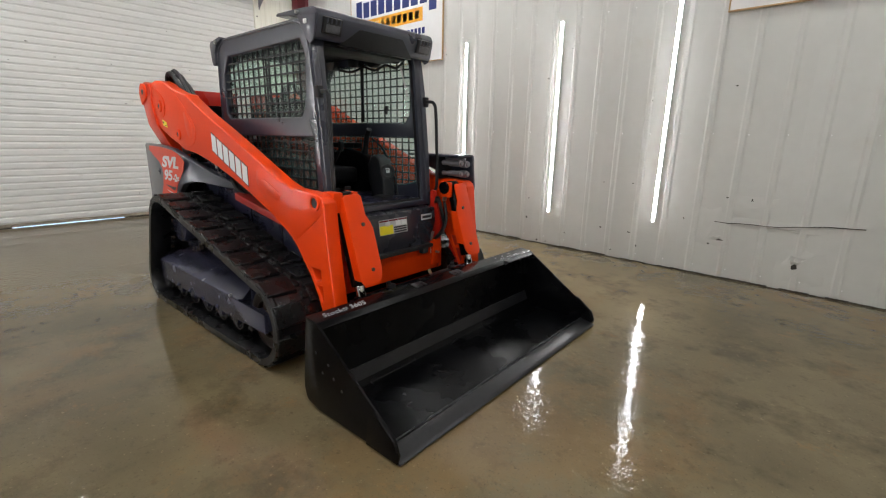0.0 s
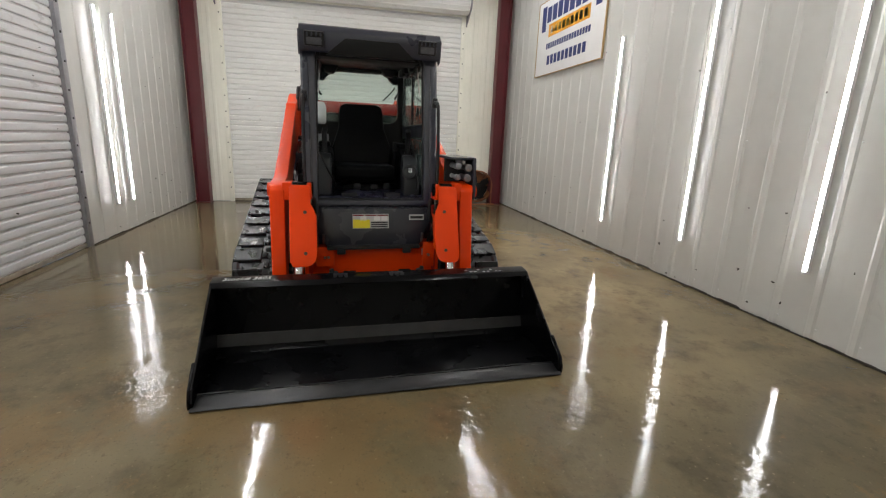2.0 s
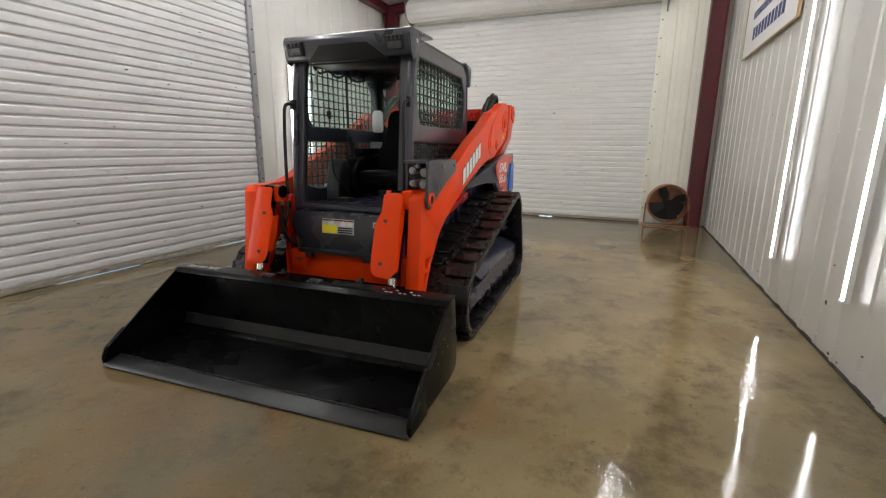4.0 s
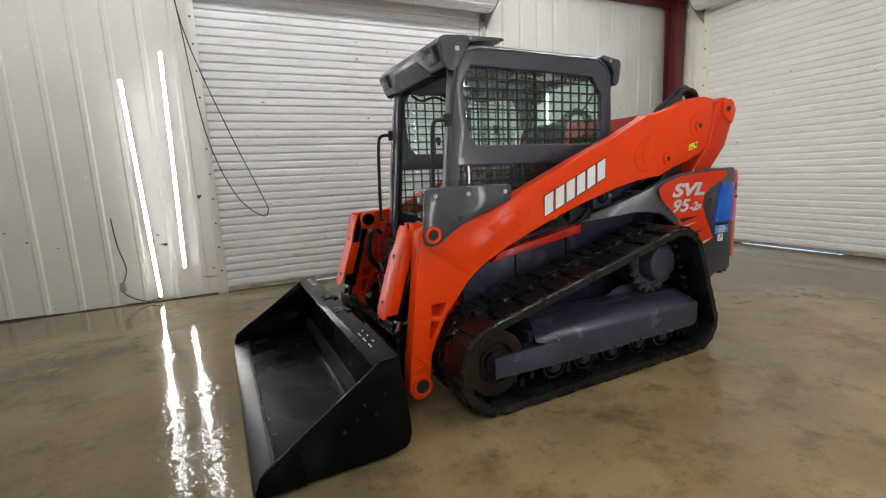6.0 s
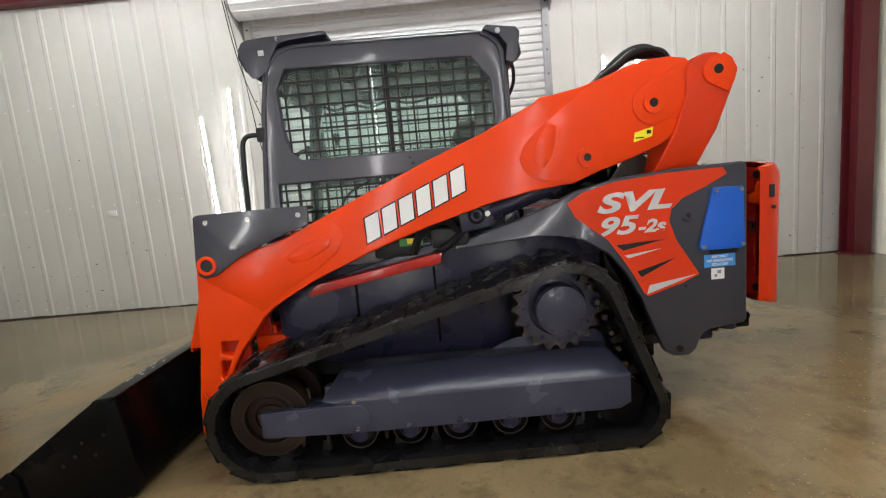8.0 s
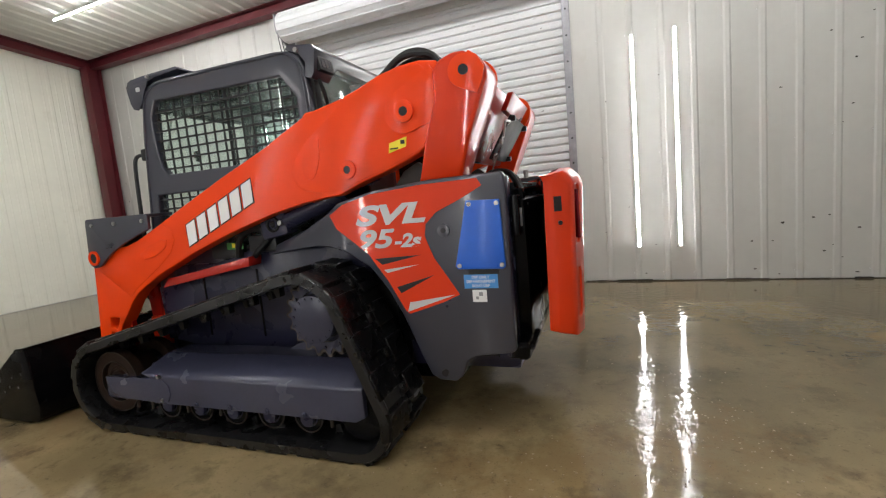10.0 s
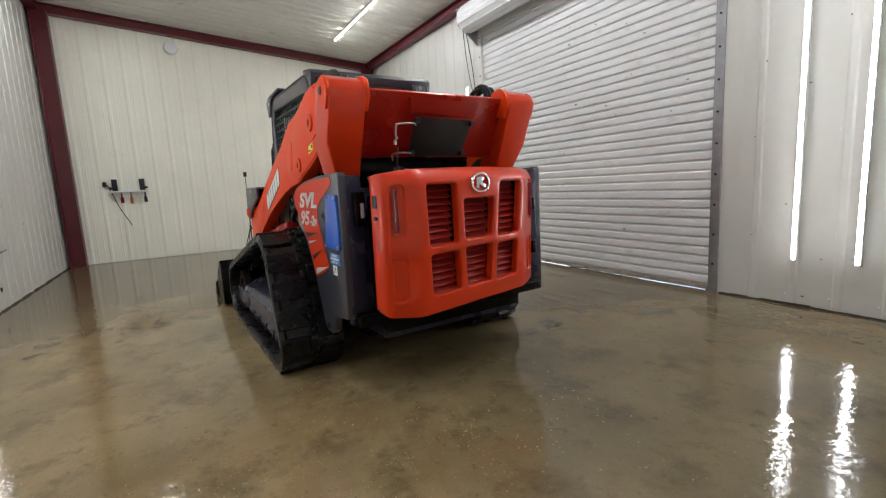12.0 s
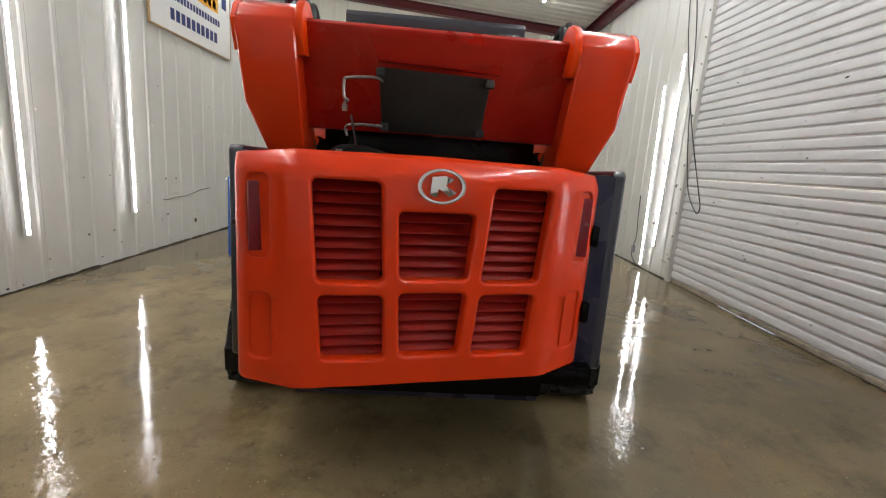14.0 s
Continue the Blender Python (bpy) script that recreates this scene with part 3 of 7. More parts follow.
# ---------------------------------------------------------------- signs, wall details
def sign(x0, x1, z0, z1, label):
    w, h = x1 - x0, z1 - z0
    t = thing("wall_sign", label, "sign", "company signs", pose(x1, YP - 0.024, z0, 0, 0, 180))
    part("board", B((0, w, 0.0, 0.022, 0, h)), WHITE, t, "white board", bevel=0.003)
    fr = B((-0.006, w + 0.006, -0.0, 0.028, -0.008, 0.006), (-0.006, w + 0.006, -0.0, 0.028, h - 0.006, h + 0.008), (-0.006, 0.006, -0.0, 0.028, 0.006, h - 0.006), (w - 0.006, w + 0.006, -0.0, 0.028, 0.006, h - 0.006))
    part("frame", fr, mat("sign_edge_brass", (0.45, 0.30, 0.14), 0.4, metal=0.3), t, "brown edge trim", bevel=0.002)

    def bars(name, material, *rects):
        part(name, B(*[(a * w, b * w, 0.022, 0.0245, c * h, d * h) for a, b, c, d in rects]), material, t)
    top = []
    for i in range(10):
        a = 0.06 + i * 0.089
        big = i in (0, 9)
        top.append((a, a + 0.070, 0.60 if big else 0.70, 0.93 if big else 0.90))
    for r in top:
        bars("emblem_block", NAVYINK, r)
    bars("emblem_band", GOLD, (0.19, 0.80, 0.50, 0.665))
    for i in range(9):
        bars("band_block", WHITE, (0.225 + i * 0.062, 0.268 + i * 0.062, 0.535, 0.63))
        t.children[-1].location.y = 0.003
    for i in range(18):
        bars("name_bar", NAVYINK, (0.17 + i * 0.037, 0.196 + i * 0.037, 0.345, 0.42))
    for i in range(10):
        bars("number_bar", NAVYINK, (0.21 + i * 0.060, 0.252 + i * 0.060, 0.13, 0.25))
    return t


sign(-3.475, -1.257, 2.492, 3.67, "white company sign with navy and amber shapes, hung on the wall")
sign(2.44, 4.40, 2.565, 3.66, "white company sign with navy and amber shapes, hung above the dents")


def flap(bm, x, z, w, h, lift, seed):
    """A torn tongue of sheet bent away from the wall."""
    rnd = random.Random(seed)
    n = 5
    rows = []
    for i in range(n + 1):
        u = i / n
        rows.append([bm.verts.new((x + w * (u - 0.5), YP - 0.006 - lift * (0.2 + math.sin(u * 3.1)) * k - 0.004 * rnd.random(), z + h * k * (0.6 + 0.4 * rnd.random()))) for k in (0.0, 0.5, 1.0)])
    for p, q in zip(rows, rows[1:]):
        for j in range(2):
            bm.faces.new((p[j], p[j + 1], q[j + 1], q[j]))


def dent(x, z, w, h, deep, seed):
    """A buckled patch of the sheet: a few hard folds that die out towards its rim."""
    rnd = random.Random(seed)
    nx, nz = 7, 5
    bm = bmesh.new()
    grid = []
    for i in range(nx + 1):
        col = []
        for j in range(nz + 1):
            u, v = i / nx + rnd.uniform(-0.05, 0.05), j / nz + rnd.uniform(-0.07, 0.07)
            k = min(1.0, max(0.0, min(u, 1 - u, v, 1 - v)) * 3.2)
            col.append(bm.verts.new((x + w * (u - 0.5), YP - 0.0035 - k * deep * rnd.uniform(0.1, 1.0), z + h * (v - 0.5))))
        grid.append(col)
    for i in range(nx):
        for j in range(nz):
            q = (grid[i][j], grid[i + 1][j], grid[i + 1][j + 1], grid[i][j + 1])
            for t in ((q[:3], (q[0], q[2], q[3])) if rnd.random() < 0.5 else ((q[0], q[1], q[3]), q[1:])):
                bm.faces.new(t)
    return bm


scars = [(2.60, 0.52, 0.34, 0.40, 0.015), (2.88, 0.76, 0.50, 0.22, 0.013), (3.35, 0.25, 0.38, 0.32, 0.017), (3.12, 0.60, 0.95, 0.10, 0.014)]
for i, (x, z, w, h, d) in enumerate(scars):
    part("crumpled_sheet", dent(x, z, w, h, d, i), WALLM, wall_sign, "buckled patch of the sheet", smooth=12)
for i, (x, z, w, h) in enumerate(((2.658, 0.402, 0.11, 0.024), (3.315, 0.242, 0.055, 0.085), (2.678, 0.834, 0.030, 0.018), (2.891, 0.828, 0.026, 0.034), (1.786, 0.724, 0.036, 0.010), (2.307, 0.579, 0.014, 0.034), (1.739, 0.333, 0.042, 0.016), (1.843, 0.192, 0.022, 0.03), (1.403, 0.342, 0.026, 0.042), (1.39, 0.887, 0.03, 0.012), (2.6, 1.9, 0.035, 0.012), (0.35, 0.33, 0.03, 0.04))):
    rnd = random.Random(40 + i)
    bm = bmesh.new()
    pts = [(x + w / 2 * math.cos(a) * rnd.uniform(0.35, 1.2), z + h / 2 * math.sin(a) * rnd.uniform(0.35, 1.2)) for a in (k * 0.7 for k in range(9))]
    plate(bm, pts, YP - 0.0215 if i < 2 else YP - 0.0145 if i < 4 else YP - 0.0075, YP - 0.003)
    part("tear", bm, DIRT, wall_sign, "dark tear in the sheet")
bm = bmesh.new()
CREASE = [(2.60, 0.582), (2.73, 0.579), (2.80, 0.588), (2.96, 0.595), (3.03, 0.592), (3.13, 0.599), (3.30, 0.624), (3.48, 0.651), (3.74, 0.664)]
plate(bm, [(x, z + 0.003) for x, z in CREASE] + [(x, z - 0.002 - 0.003 * (i % 2)) for i, (x, z) in enumerate(CREASE[::-1])], YP - 0.0185, YP - 0.003)
part("crease", bm, DIRT, wall_sign, "long dark crease across the ribs")
bm = bmesh.new()
flap(bm, 2.625, 0.385, 0.10, 0.05, 0.03, 3)
flap(bm, 3.315, 0.26, 0.08, 0.06, 0.04, 5)
part("torn_flap", bm, WALLM, wall_sign, "torn tongue of sheet")

# screw heads, scuffs and grime along the sheets
rnd = random.Random(11)
for wall, sgn, at, a0, a1 in ((wall_sign, -1, YP, XN, XP), (wall_door, 1, YN, DY1 + 0.1, XP), (wall_door, 1, YN, XN, DY0 - 0.1)):
    bm = bmesh.new()
    x = a0 + 0.2
    while x < a1 - 0.1:
        for z in (0.10, 1.45, 2.75):
            cyl(bm, (x, at + sgn * 0.003, z + rnd.uniform(-0.01, 0.01)), (x, at + sgn * 0.0125, z), 0.005, 8)
        x += 0.305
    tagged(part("screw_heads", bm, WHITE, wall, "small steel screw heads"), kind="stuff")
    bm = bmesh.new()
    for _ in range(46):
        x, z, r = rnd.uniform(a0, a1), rnd.choice((rnd.uniform(0.03, 0.9), rnd.uniform(0.03, 2.6))), rnd.uniform(0.005, 0.016)
        plate(bm, [(x + r * rnd.uniform(0.5, 1.6) * math.cos(k), z + r * rnd.uniform(0.3, 0.9) * math.sin(k)) for k in (0, 1.1, 2.3, 3.3, 4.4, 5.4)], at + sgn * 0.0055, at + sgn * 0.0085)
    tagged(part("scuff_marks", bm, DIRT, wall, "dark scuffs on the white sheet"), kind="stuff")
for wall, sgn, at in ((wall_sign, -1, YP), (wall_door, 1, YN)):
    spans = [(XN, XP)] if sgn < 0 else [(XN, DY0 - 0.1), (DY1 + 0.1, XP)]
    bm = bmesh.new()
    for a0, a1 in spans:
        x = a0
        while x < a1:
            e = min(x + rnd.uniform(0.05, 0.25), a1)
            box(bm, x, e, min(at + sgn * 0.003, at + sgn * 0.02), max(at + sgn * 0.003, at + sgn * 0.02), 0.001, rnd.uniform(0.006, 0.022))
            x = e + 0.002
    tagged(part("grime_line", bm, DIRT, wall, "dirt gathered along the wall's foot"), kind="stuff")

# chipped paint on the long wall's door, dark scrapes and a slit beside it
bm = bmesh.new()
for x, z, w, h in ((1.13, 2.43, 0.02, 0.10), (1.16, 1.36, 0.07, 0.025), (1.22, 1.345, 0.03, 0.02), (0.99, 0.21, 0.03, 0.09), (0.54, 0.075, 0.05, 0.03), (-0.4, 2.1, 0.02, 0.05)):
    plate(bm, [(x + w / 2 * math.cos(a) * rnd.uniform(0.5, 1.1), z + h / 2 * math.sin(a) * rnd.uniform(0.5, 1.1)) for a in (k * 0.9 for k in range(7))], YN - 0.022, YN - 0.0165)
tagged(part("paint_chips", bm, WHITE, bpy.data.objects["door_1"], "white paint chips on the slats"), kind="stuff")
bm = bmesh.new()
plate(bm, [(2.655, 1.205), (2.725, 1.200), (2.70, 1.165), (2.685, 1.155)], YN + 0.003, YN + 0.0068)
plate(bm, [(3.03, 0.665), (3.09, 0.675), (3.17, 0.66), (3.12, 0.652), (3.09, 0.635), (3.07, 0.655)], YN + 0.003, YN + 0.0068)
plate(bm, [(2.60, 0.222), (2.68, 0.226), (2.76, 0.232), (2.76, 0.226), (2.68, 0.219), (2.60, 0.216)], YN + 0.003, YN + 0.015)
tagged(part("scrape_marks", bm, DIRT, wall_door, "dark scrapes and a slit in the sheet"), kind="stuff")

# wall outlet and the cable run beside the lamps
t = thing("wall_outlet", "white plastic blank plate screwed on the wall", "outlet", at=pose(4.69, YN, 1.335))
part("cover", B((-0.06, 0.06, 0.010, 0.022, -0.035, 0.035)), WHITE, t, bevel=0.004)
t = thing("power_cable", "thin dark cable clipped up the wall beside the lamp", "cable", at=pose(0, 0, 0))
bm = bmesh.new()
hose(bm, [(3.19, YN + 0.06, 0.05), (3.35, YN + 0.05, 0.03), (3.52, YN + 0.05, 0.12), (3.56, YN + 0.04, 0.22), (3.50, YN + 0.035, 0.42), (3.55, YN + 0.03, 0.7), (3.57, YN + 0.03, 1.0)], 0.006, 6)
part("cord", bm, DARK, t)
part("switch_box", B((3.53, 3.585, YN + 0.012, YN + 0.05, 0.17, 0.27)), GALV, t, "small grey junction box", bevel=0.004)
t = thing("pull_cord", "thin dark pull cord hanging in a loop by the roller door", "cord", at=pose(0, 0, 0))
bm = bmesh.new()
hose(bm, [(2.72, YN + 0.22, 3.75), (2.60, YN + 0.2, 2.9), (2.30, YN + 0.17, 1.95), (2.02, YN + 0.12, 1.20), (1.95, YN + 0.10, 0.98), (2.04, YN + 0.09, 0.92), (2.30, YN + 0.08, 1.2), (2.53, YN + 0.06, 1.9), (2.64, YN + 0.10, 3.0), (2.70, YN + 0.2, 3.75)], 0.006, 6, n=8)
part("cord", bm, DARK, t)

# drum fan by the end wall
t = thing("drum_fan", "rusty orange drum fan standing by the end wall", "fan", at=pose(-4.82, 2.52, 0, 0, 0, 8))
bm = bmesh.new()
ring(bm, (0, 0, 0.40), "x", 0.315, 0.335, -0.09, 0.09, 36)
part("drum", bm, FANWIRE, t, "dented orange steel drum")
bm = bmesh.new()
plate(bm, [(0.30 * math.cos(radians(k)), 0.40 + 0.30 * math.sin(radians(k))) for k in range(-200, 21, 20)], -0.088, -0.082, axis="x")
part("rear_guard", bm, DARK, t, "dark rear guard")
bm = bmesh.new()
plate(bm, [(0.31 * math.cos(radians(k)), 0.40 + 0.31 * math.sin(radians(k))) for k in range(0, 181, 15)], -0.080, -0.074, axis="x")
part("drum_back", bm, FANWIRE, t, "faded orange drum back")
bm = bmesh.new()
for r in (0.06, 0.11, 0.16, 0.21, 0.26, 0.31):
    ring(bm, (0.1, 0, 0.40), "x", r - 0.0018, r + 0.0018, -0.002, 0.002, 32)
for i in range(12):
    a = i * math.pi / 6
    cyl(bm, (0.1, 0.05 * math.cos(a), 0.40 + 0.05 * math.sin(a)), (0.095, 0.32 * math.cos(a), 0.40 + 0.32 * math.sin(a)), 0.0022, 6)
part("grille", bm, RUST, t, "thin rusty wire grille")
for i in range(4):
    a = i * math.pi / 2 + 0.4
    bm = bmesh.new()
    plate(bm, [(0.05, -0.03), (0.16, -0.08), (0.29, -0.06), (0.30, 0.07), (0.16, 0.08), (0.05, 0.03)], 0.0, 0.004, axis="x", fn=lambda x, y, z: (x + 0.25 * z, y, z))
    b = part("blade", bm, DARK, t, "dark steel blade")
    b.matrix_basis = Matrix.Translation((0.0, 0, 0.40)) @ Matrix.Rotation(a, 4, "X")
bm = bmesh.new()
cyl(bm, (-0.08, 0, 0.40), (0.05, 0, 0.40), 0.075, 18)
part("motor", bm, DARK, t, "dark motor housing")
bm = bmesh.new()
hose(bm, [(0.14, -0.36, 0.02), (0.0, -0.36, 0.02), (-0.14, -0.36, 0.02)], 0.014, 8, straight=True)
hose(bm, [(0.14, 0.36, 0.02), (0.0, 0.36, 0.02), (-0.14, 0.36, 0.02)], 0.014, 8, straight=True)
hose(bm, [(0.0, -0.36, 0.02), (0.0, -0.355, 0.4)], 0.013, 8, straight=True)
hose(bm, [(0.0, 0.36, 0.02), (0.0, 0.355, 0.4)], 0.013, 8, straight=True)
hose(bm, [(0.12, -0.36, 0.02), (0.12, 0.36, 0.02)], 0.013, 8, straight=True)
part("stand", bm, FANWIRE, t, "orange tube stand")

# tripod in front of the far wall
t = thing("tripod", "thin black light tripod standing near the far wall", "tripod", at=pose(6.25, 0.06, 0))
bm = bmesh.new()
cyl(bm, (0, 0, 0.30), (0, 0, 0.95), 0.011, 10)
cyl(bm, (0, 0, 0.95), (0, 0, 1.54), 0.007, 8)
part("pole", bm, DARK, t)
part("phone_clamp", B((-0.015, 0.015, -0.03, 0.03, 1.54, 1.63)), DARK, t, bevel=0.004)
for k in range(3):
    a = 0.5 + k * 2.094
    bm = bmesh.new()
    cyl(bm, (0.015 * math.cos(a), 0.015 * math.sin(a), 0.52), (0.27 * math.cos(a), 0.27 * math.sin(a), 0.006), 0.008, 8)
    cyl(bm, (0.0, 0.0, 0.31), (0.13 * math.cos(a), 0.13 * math.sin(a), 0.285), 0.004, 6)
    part("leg", bm, DARK, t)
bm = bmesh.new()
cyl(bm, (0, 0, 0.48), (0, 0, 0.56), 0.022, 12)
cyl(bm, (0, 0, 0.90), (0, 0, 0.96), 0.017, 12)
part("collar", bm, DARK, t)

# tool rack on the far wall
t = thing("tool_rack", "small white wall shelf holding hand tools", "tool rack", at=pose(XP - 0.03, 2.08, 1.365))
part("shelf", B((-0.10, 0.0, -0.32, 0.32, -0.02, 0.01), (-0.012, 0.0, -0.32, 0.32, -0.07, -0.02)), WHITE, t, bevel=0.003)
t = thing("clamp", "black hand clamp standing on the wall shelf", "hand tool", "tools on the rack", pose(XP - 0.08, 2.28, 1.376))
part("jaw", B((-0.03, 0.03, -0.045, 0.045, 0.0, 0.22), (-0.02, 0.02, -0.02, 0.09, 0.03, 0.07)), DARK, t, bevel=0.012)
copy_thing(t, pose(XP - 0.08, 1.84, 1.376, 0, 0, 180))
for y, c, h, nm, lab in ((2.13, REDREF, 0.20, "screwdriver", "red-handled tool hanging from the wall shelf"), (1.98, FANWIRE, 0.22, "brush", "red and white brush hanging from the wall shelf"), (1.86, WHITE, 0.10, "rag", "pale cloth hanging from the wall shelf"), (1.75, DARK, 0.20, "pliers", "black pliers hanging from the wall shelf")):
    t = thing(nm, lab, "hand tool", "tools on the rack", pose(XP - 0.075, y + 0.06, 1.34))
    bm = bmesh.new()
    cyl(bm, (0, 0, -h), (0, 0, 0.0), 0.020, 10, 0.012)
    box(bm, -0.012, 0.012, -0.028, 0.028, -h, -h * 0.45)
    part("body", bm, c, t, bevel=0.004)
t = thing("hanging_cord", "dark cord hanging below the tool shelf", "cord", at=pose(0, 0, 0))
bm = bmesh.new()
hose(bm, [(XP - 0.05, 2.40, 1.50), (XP - 0.05, 2.33, 1.30), (XP - 0.05, 2.25, 1.05), (XP - 0.05, 2.12, 0.76), (XP - 0.05, 2.10, 0.70)], 0.008, 6)
part("cord", bm, DARK, t)
part("plug", B((XP - 0.05, XP - 0.006, 2.41, 2.47, 1.46, 1.55)), DARK, t, "black plug and box", bevel=0.006)
t = thing("smoke_detector", "round white detector on the far wall", "detector", at=pose(XP - 0.025, 1.05, 4.12))
bm = bmesh.new()
cyl(bm, (0, 0, 0), (-0.06, 0, 0), 0.13, 24, 0.11)
part("housing", bm, WHITE, t, bevel=0.01)


# ---------------------------------------------------------------- the track loader (x forward, y to its left, origin on the floor)
LOADER = thing("track_loader", "orange and dark grey compact track loader with black bucket", "track loader", at=pose(0, OFF_Y, 0, 0, 0, YAW))
SIDES = (1, -1)


def mir(pts, s):
    return [(p[0], p[1] * s, p[2]) for p in pts]


def yr(s, a, b):
    return (a, b) if s > 0 else (-b, -a)


def arc(cx, cz, r, a0, a1, n):
    return [(cx + r * math.cos(radians(a0 + (a1 - a0) * i / n)), cz + r * math.sin(radians(a0 + (a1 - a0) * i / n))) for i in range(n + 1)]


# -- chassis
bm = B((-1.22, 1.16, -0.50, 0.50, 0.30, 0.90), (-1.20, -0.20, -0.52, 0.52, 0.85, 1.12), (-1.22, -1.16, -0.70, 0.70, 0.42, 1.18))
chassis = part("chassis", bm, NAVY, LOADER, "dark navy steel body", bevel=0.015)
for s in SIDES:
    bm = bmesh.new()
    plate(bm, [(1.10, 0.42), (1.12, 0.76), (0.95, 0.82), (0.30, 0.98), (-0.35, 1.05), (-0.50, 0.88), (-0.42, 0.72), (-0.075, 0.645), (-0.092, 0.55), (-0.090, 0.44), (-0.072, 0.385), (-0.02, 0.345), (0.06, 0.328), (0.60, 0.345)], *yr(s, 0.512, 0.540))
    part("side_panel", bm, NAVY, chassis, "dark navy side panel", bevel=0.008)
    # flat black sheet on the body side, in place of the shade behind the tracks
    part("drive_bay", B((-0.64, 1.08, *yr(s, 0.495, 0.506), 0.31, 0.80)), HOSE, chassis, "black sheet standing for the shade behind the tracks")
    for x in (0.30, 0.72):
        bm = B((x - 0.006, x + 0.006, *yr(s, 0.538, 0.544), 0.45, 0.86))
        part("panel_seam", bm, BLACK, chassis)
    bm = bmesh.new()
    plate(bm, [(0.96, 0.775), (0.26, 0.890), (0.25, 0.945), (0.90, 0.835)], *yr(s, 0.535, 0.64))
    part("step_rail", bm, ORANGE_SHADE, chassis, "orange-red side rail", bevel=0.008)
    # engine bay bits between arm and rail
    bm = bmesh.new()
    hose(bm, mir([(0.40, 0.56, 0.94), (0.34, 0.58, 1.06), (0.22, 0.57, 1.10), (0.15, 0.56, 1.02)], s), 0.022)
    hose(bm, mir([(0.30, 0.56, 0.92), (0.20, 0.60, 0.98), (0.05, 0.57, 1.10), (-0.15, 0.55, 1.16)], s), 0.018)
    hose(bm, mir([(0.52, 0.54, 0.93), (0.45, 0.56, 1.05), (0.30, 0.55, 1.14)], s), 0.016)
    part("side_hose", bm, HOSE, chassis, "black rubber hoses")
    part("filter_box", B((0.10, 0.30, *yr(s, 0.50, 0.58), 0.96, 1.06), (0.38, 0.60, *yr(s, 0.50, 0.57), 0.93, 1.03)), DARK, chassis, bevel=0.02)
    part("green_label", B((0.345, 0.465, *yr(s, 0.570, 0.573), 0.985, 1.025)), GREEN, chassis, "green and yellow label")
    part("yellow_label", B((0.375, 0.425, *yr(s, 0.573, 0.575), 0.995, 1.022)), YELLOW, chassis)
    # lift cylinder
    lc = bmesh.new()
    cyl(lc, (0.06, 0.585 * s, 1.105), (-0.42, 0.585 * s, 1.262), 0.052, 20)
    cylinder = part("lift_cylinder", lc, NAVY, LOADER, "dark lift cylinder under the arm", bevel=0.006)
    bm = bmesh.new()
    cyl(bm, (-0.40, 0.585 * s, 1.255), (-0.50, 0.585 * s, 1.290), 0.060, 20)
    part("gland", bm, BLACK, cylinder, "glossy black gland", bevel=0.006)
    bm = bmesh.new()
    cyl(bm, (-0.49, 0.585 * s, 1.287), (-0.58, 0.585 * s, 1.316), 0.028, 14)
    part("rod", bm, CHROME, cylinder, "chrome rod")
    bm = bmesh.new()
    plate(bm, [(0.14, 1.03), (0.15, 1.13), (0.11, 1.185), (0.04, 1.20), (-0.02, 1.17), (-0.03, 1.06)], *yr(s, 0.535, 0.632))
    part("cylinder_mount", bm, NAVY, cylinder, "dark cylinder mount", bevel=0.012)
    for r0, r1, y1 in ((0.030, 0.044, 0.640), (0.0, 0.018, 0.637)):
        bm = bmesh.new()
        if r0:
            ring(bm, (0.06, 0, 1.115), "y", r0, r1, *yr(s, 0.62, y1), 24)
        else:
            cyl(bm, (0.06, s * 0.62, 1.115), (0.06, s * y1, 1.115), r1, 16)
        part("pivot_ring", bm, BLACK, cylinder, bevel=0.002)
    bm = bmesh.new()
    cyl(bm, (0.005, s * 0.625, 1.120), (0.005, s * 0.648, 1.120), 0.014, 12)
    part("bolt", bm, STEEL, cylinder)

# front of the chassis: kick panel, step, cross beam
bm = bmesh.new()
plate(bm, [(-0.42, 0.85), (-0.42, 0.74), (-0.345, 0.575), (0.345, 0.575), (0.42, 0.74), (0.42, 0.85)], 1.13, 1.29, axis="x", fn=lambda x, y, z: (x + (0.85 - z) * 0.10, y, z))
kick = part("kick_panel", bm, PANELM, chassis, "black front panel below the cab", bevel=0.014)
part("step_ledge", B((1.24, 1.355, -0.34, 0.34, 0.555, 0.585)), DARK, chassis, "black step edge", bevel=0.01)
for y in (-0.24, 0.24):
    part("latch", B((1.325, 1.37, y - 0.03, y + 0.03, 0.525, 0.565)), DARK, chassis, "black latch", bevel=0.008)


def kick_label(name, m, y0, y1, z0, z1, layer, label=""):
    bm = bmesh.new()
    plate(bm, [(y0, z0), (y1, z0), (y1, z1), (y0, z1)], 1.289 + 0.0022 * (layer - 1), 1.2905 + 0.0022 * layer, axis="x", fn=lambda x, y, z: (x + (0.85 - z) * 0.10, y, z))
    part(name, bm, m, kick, label)


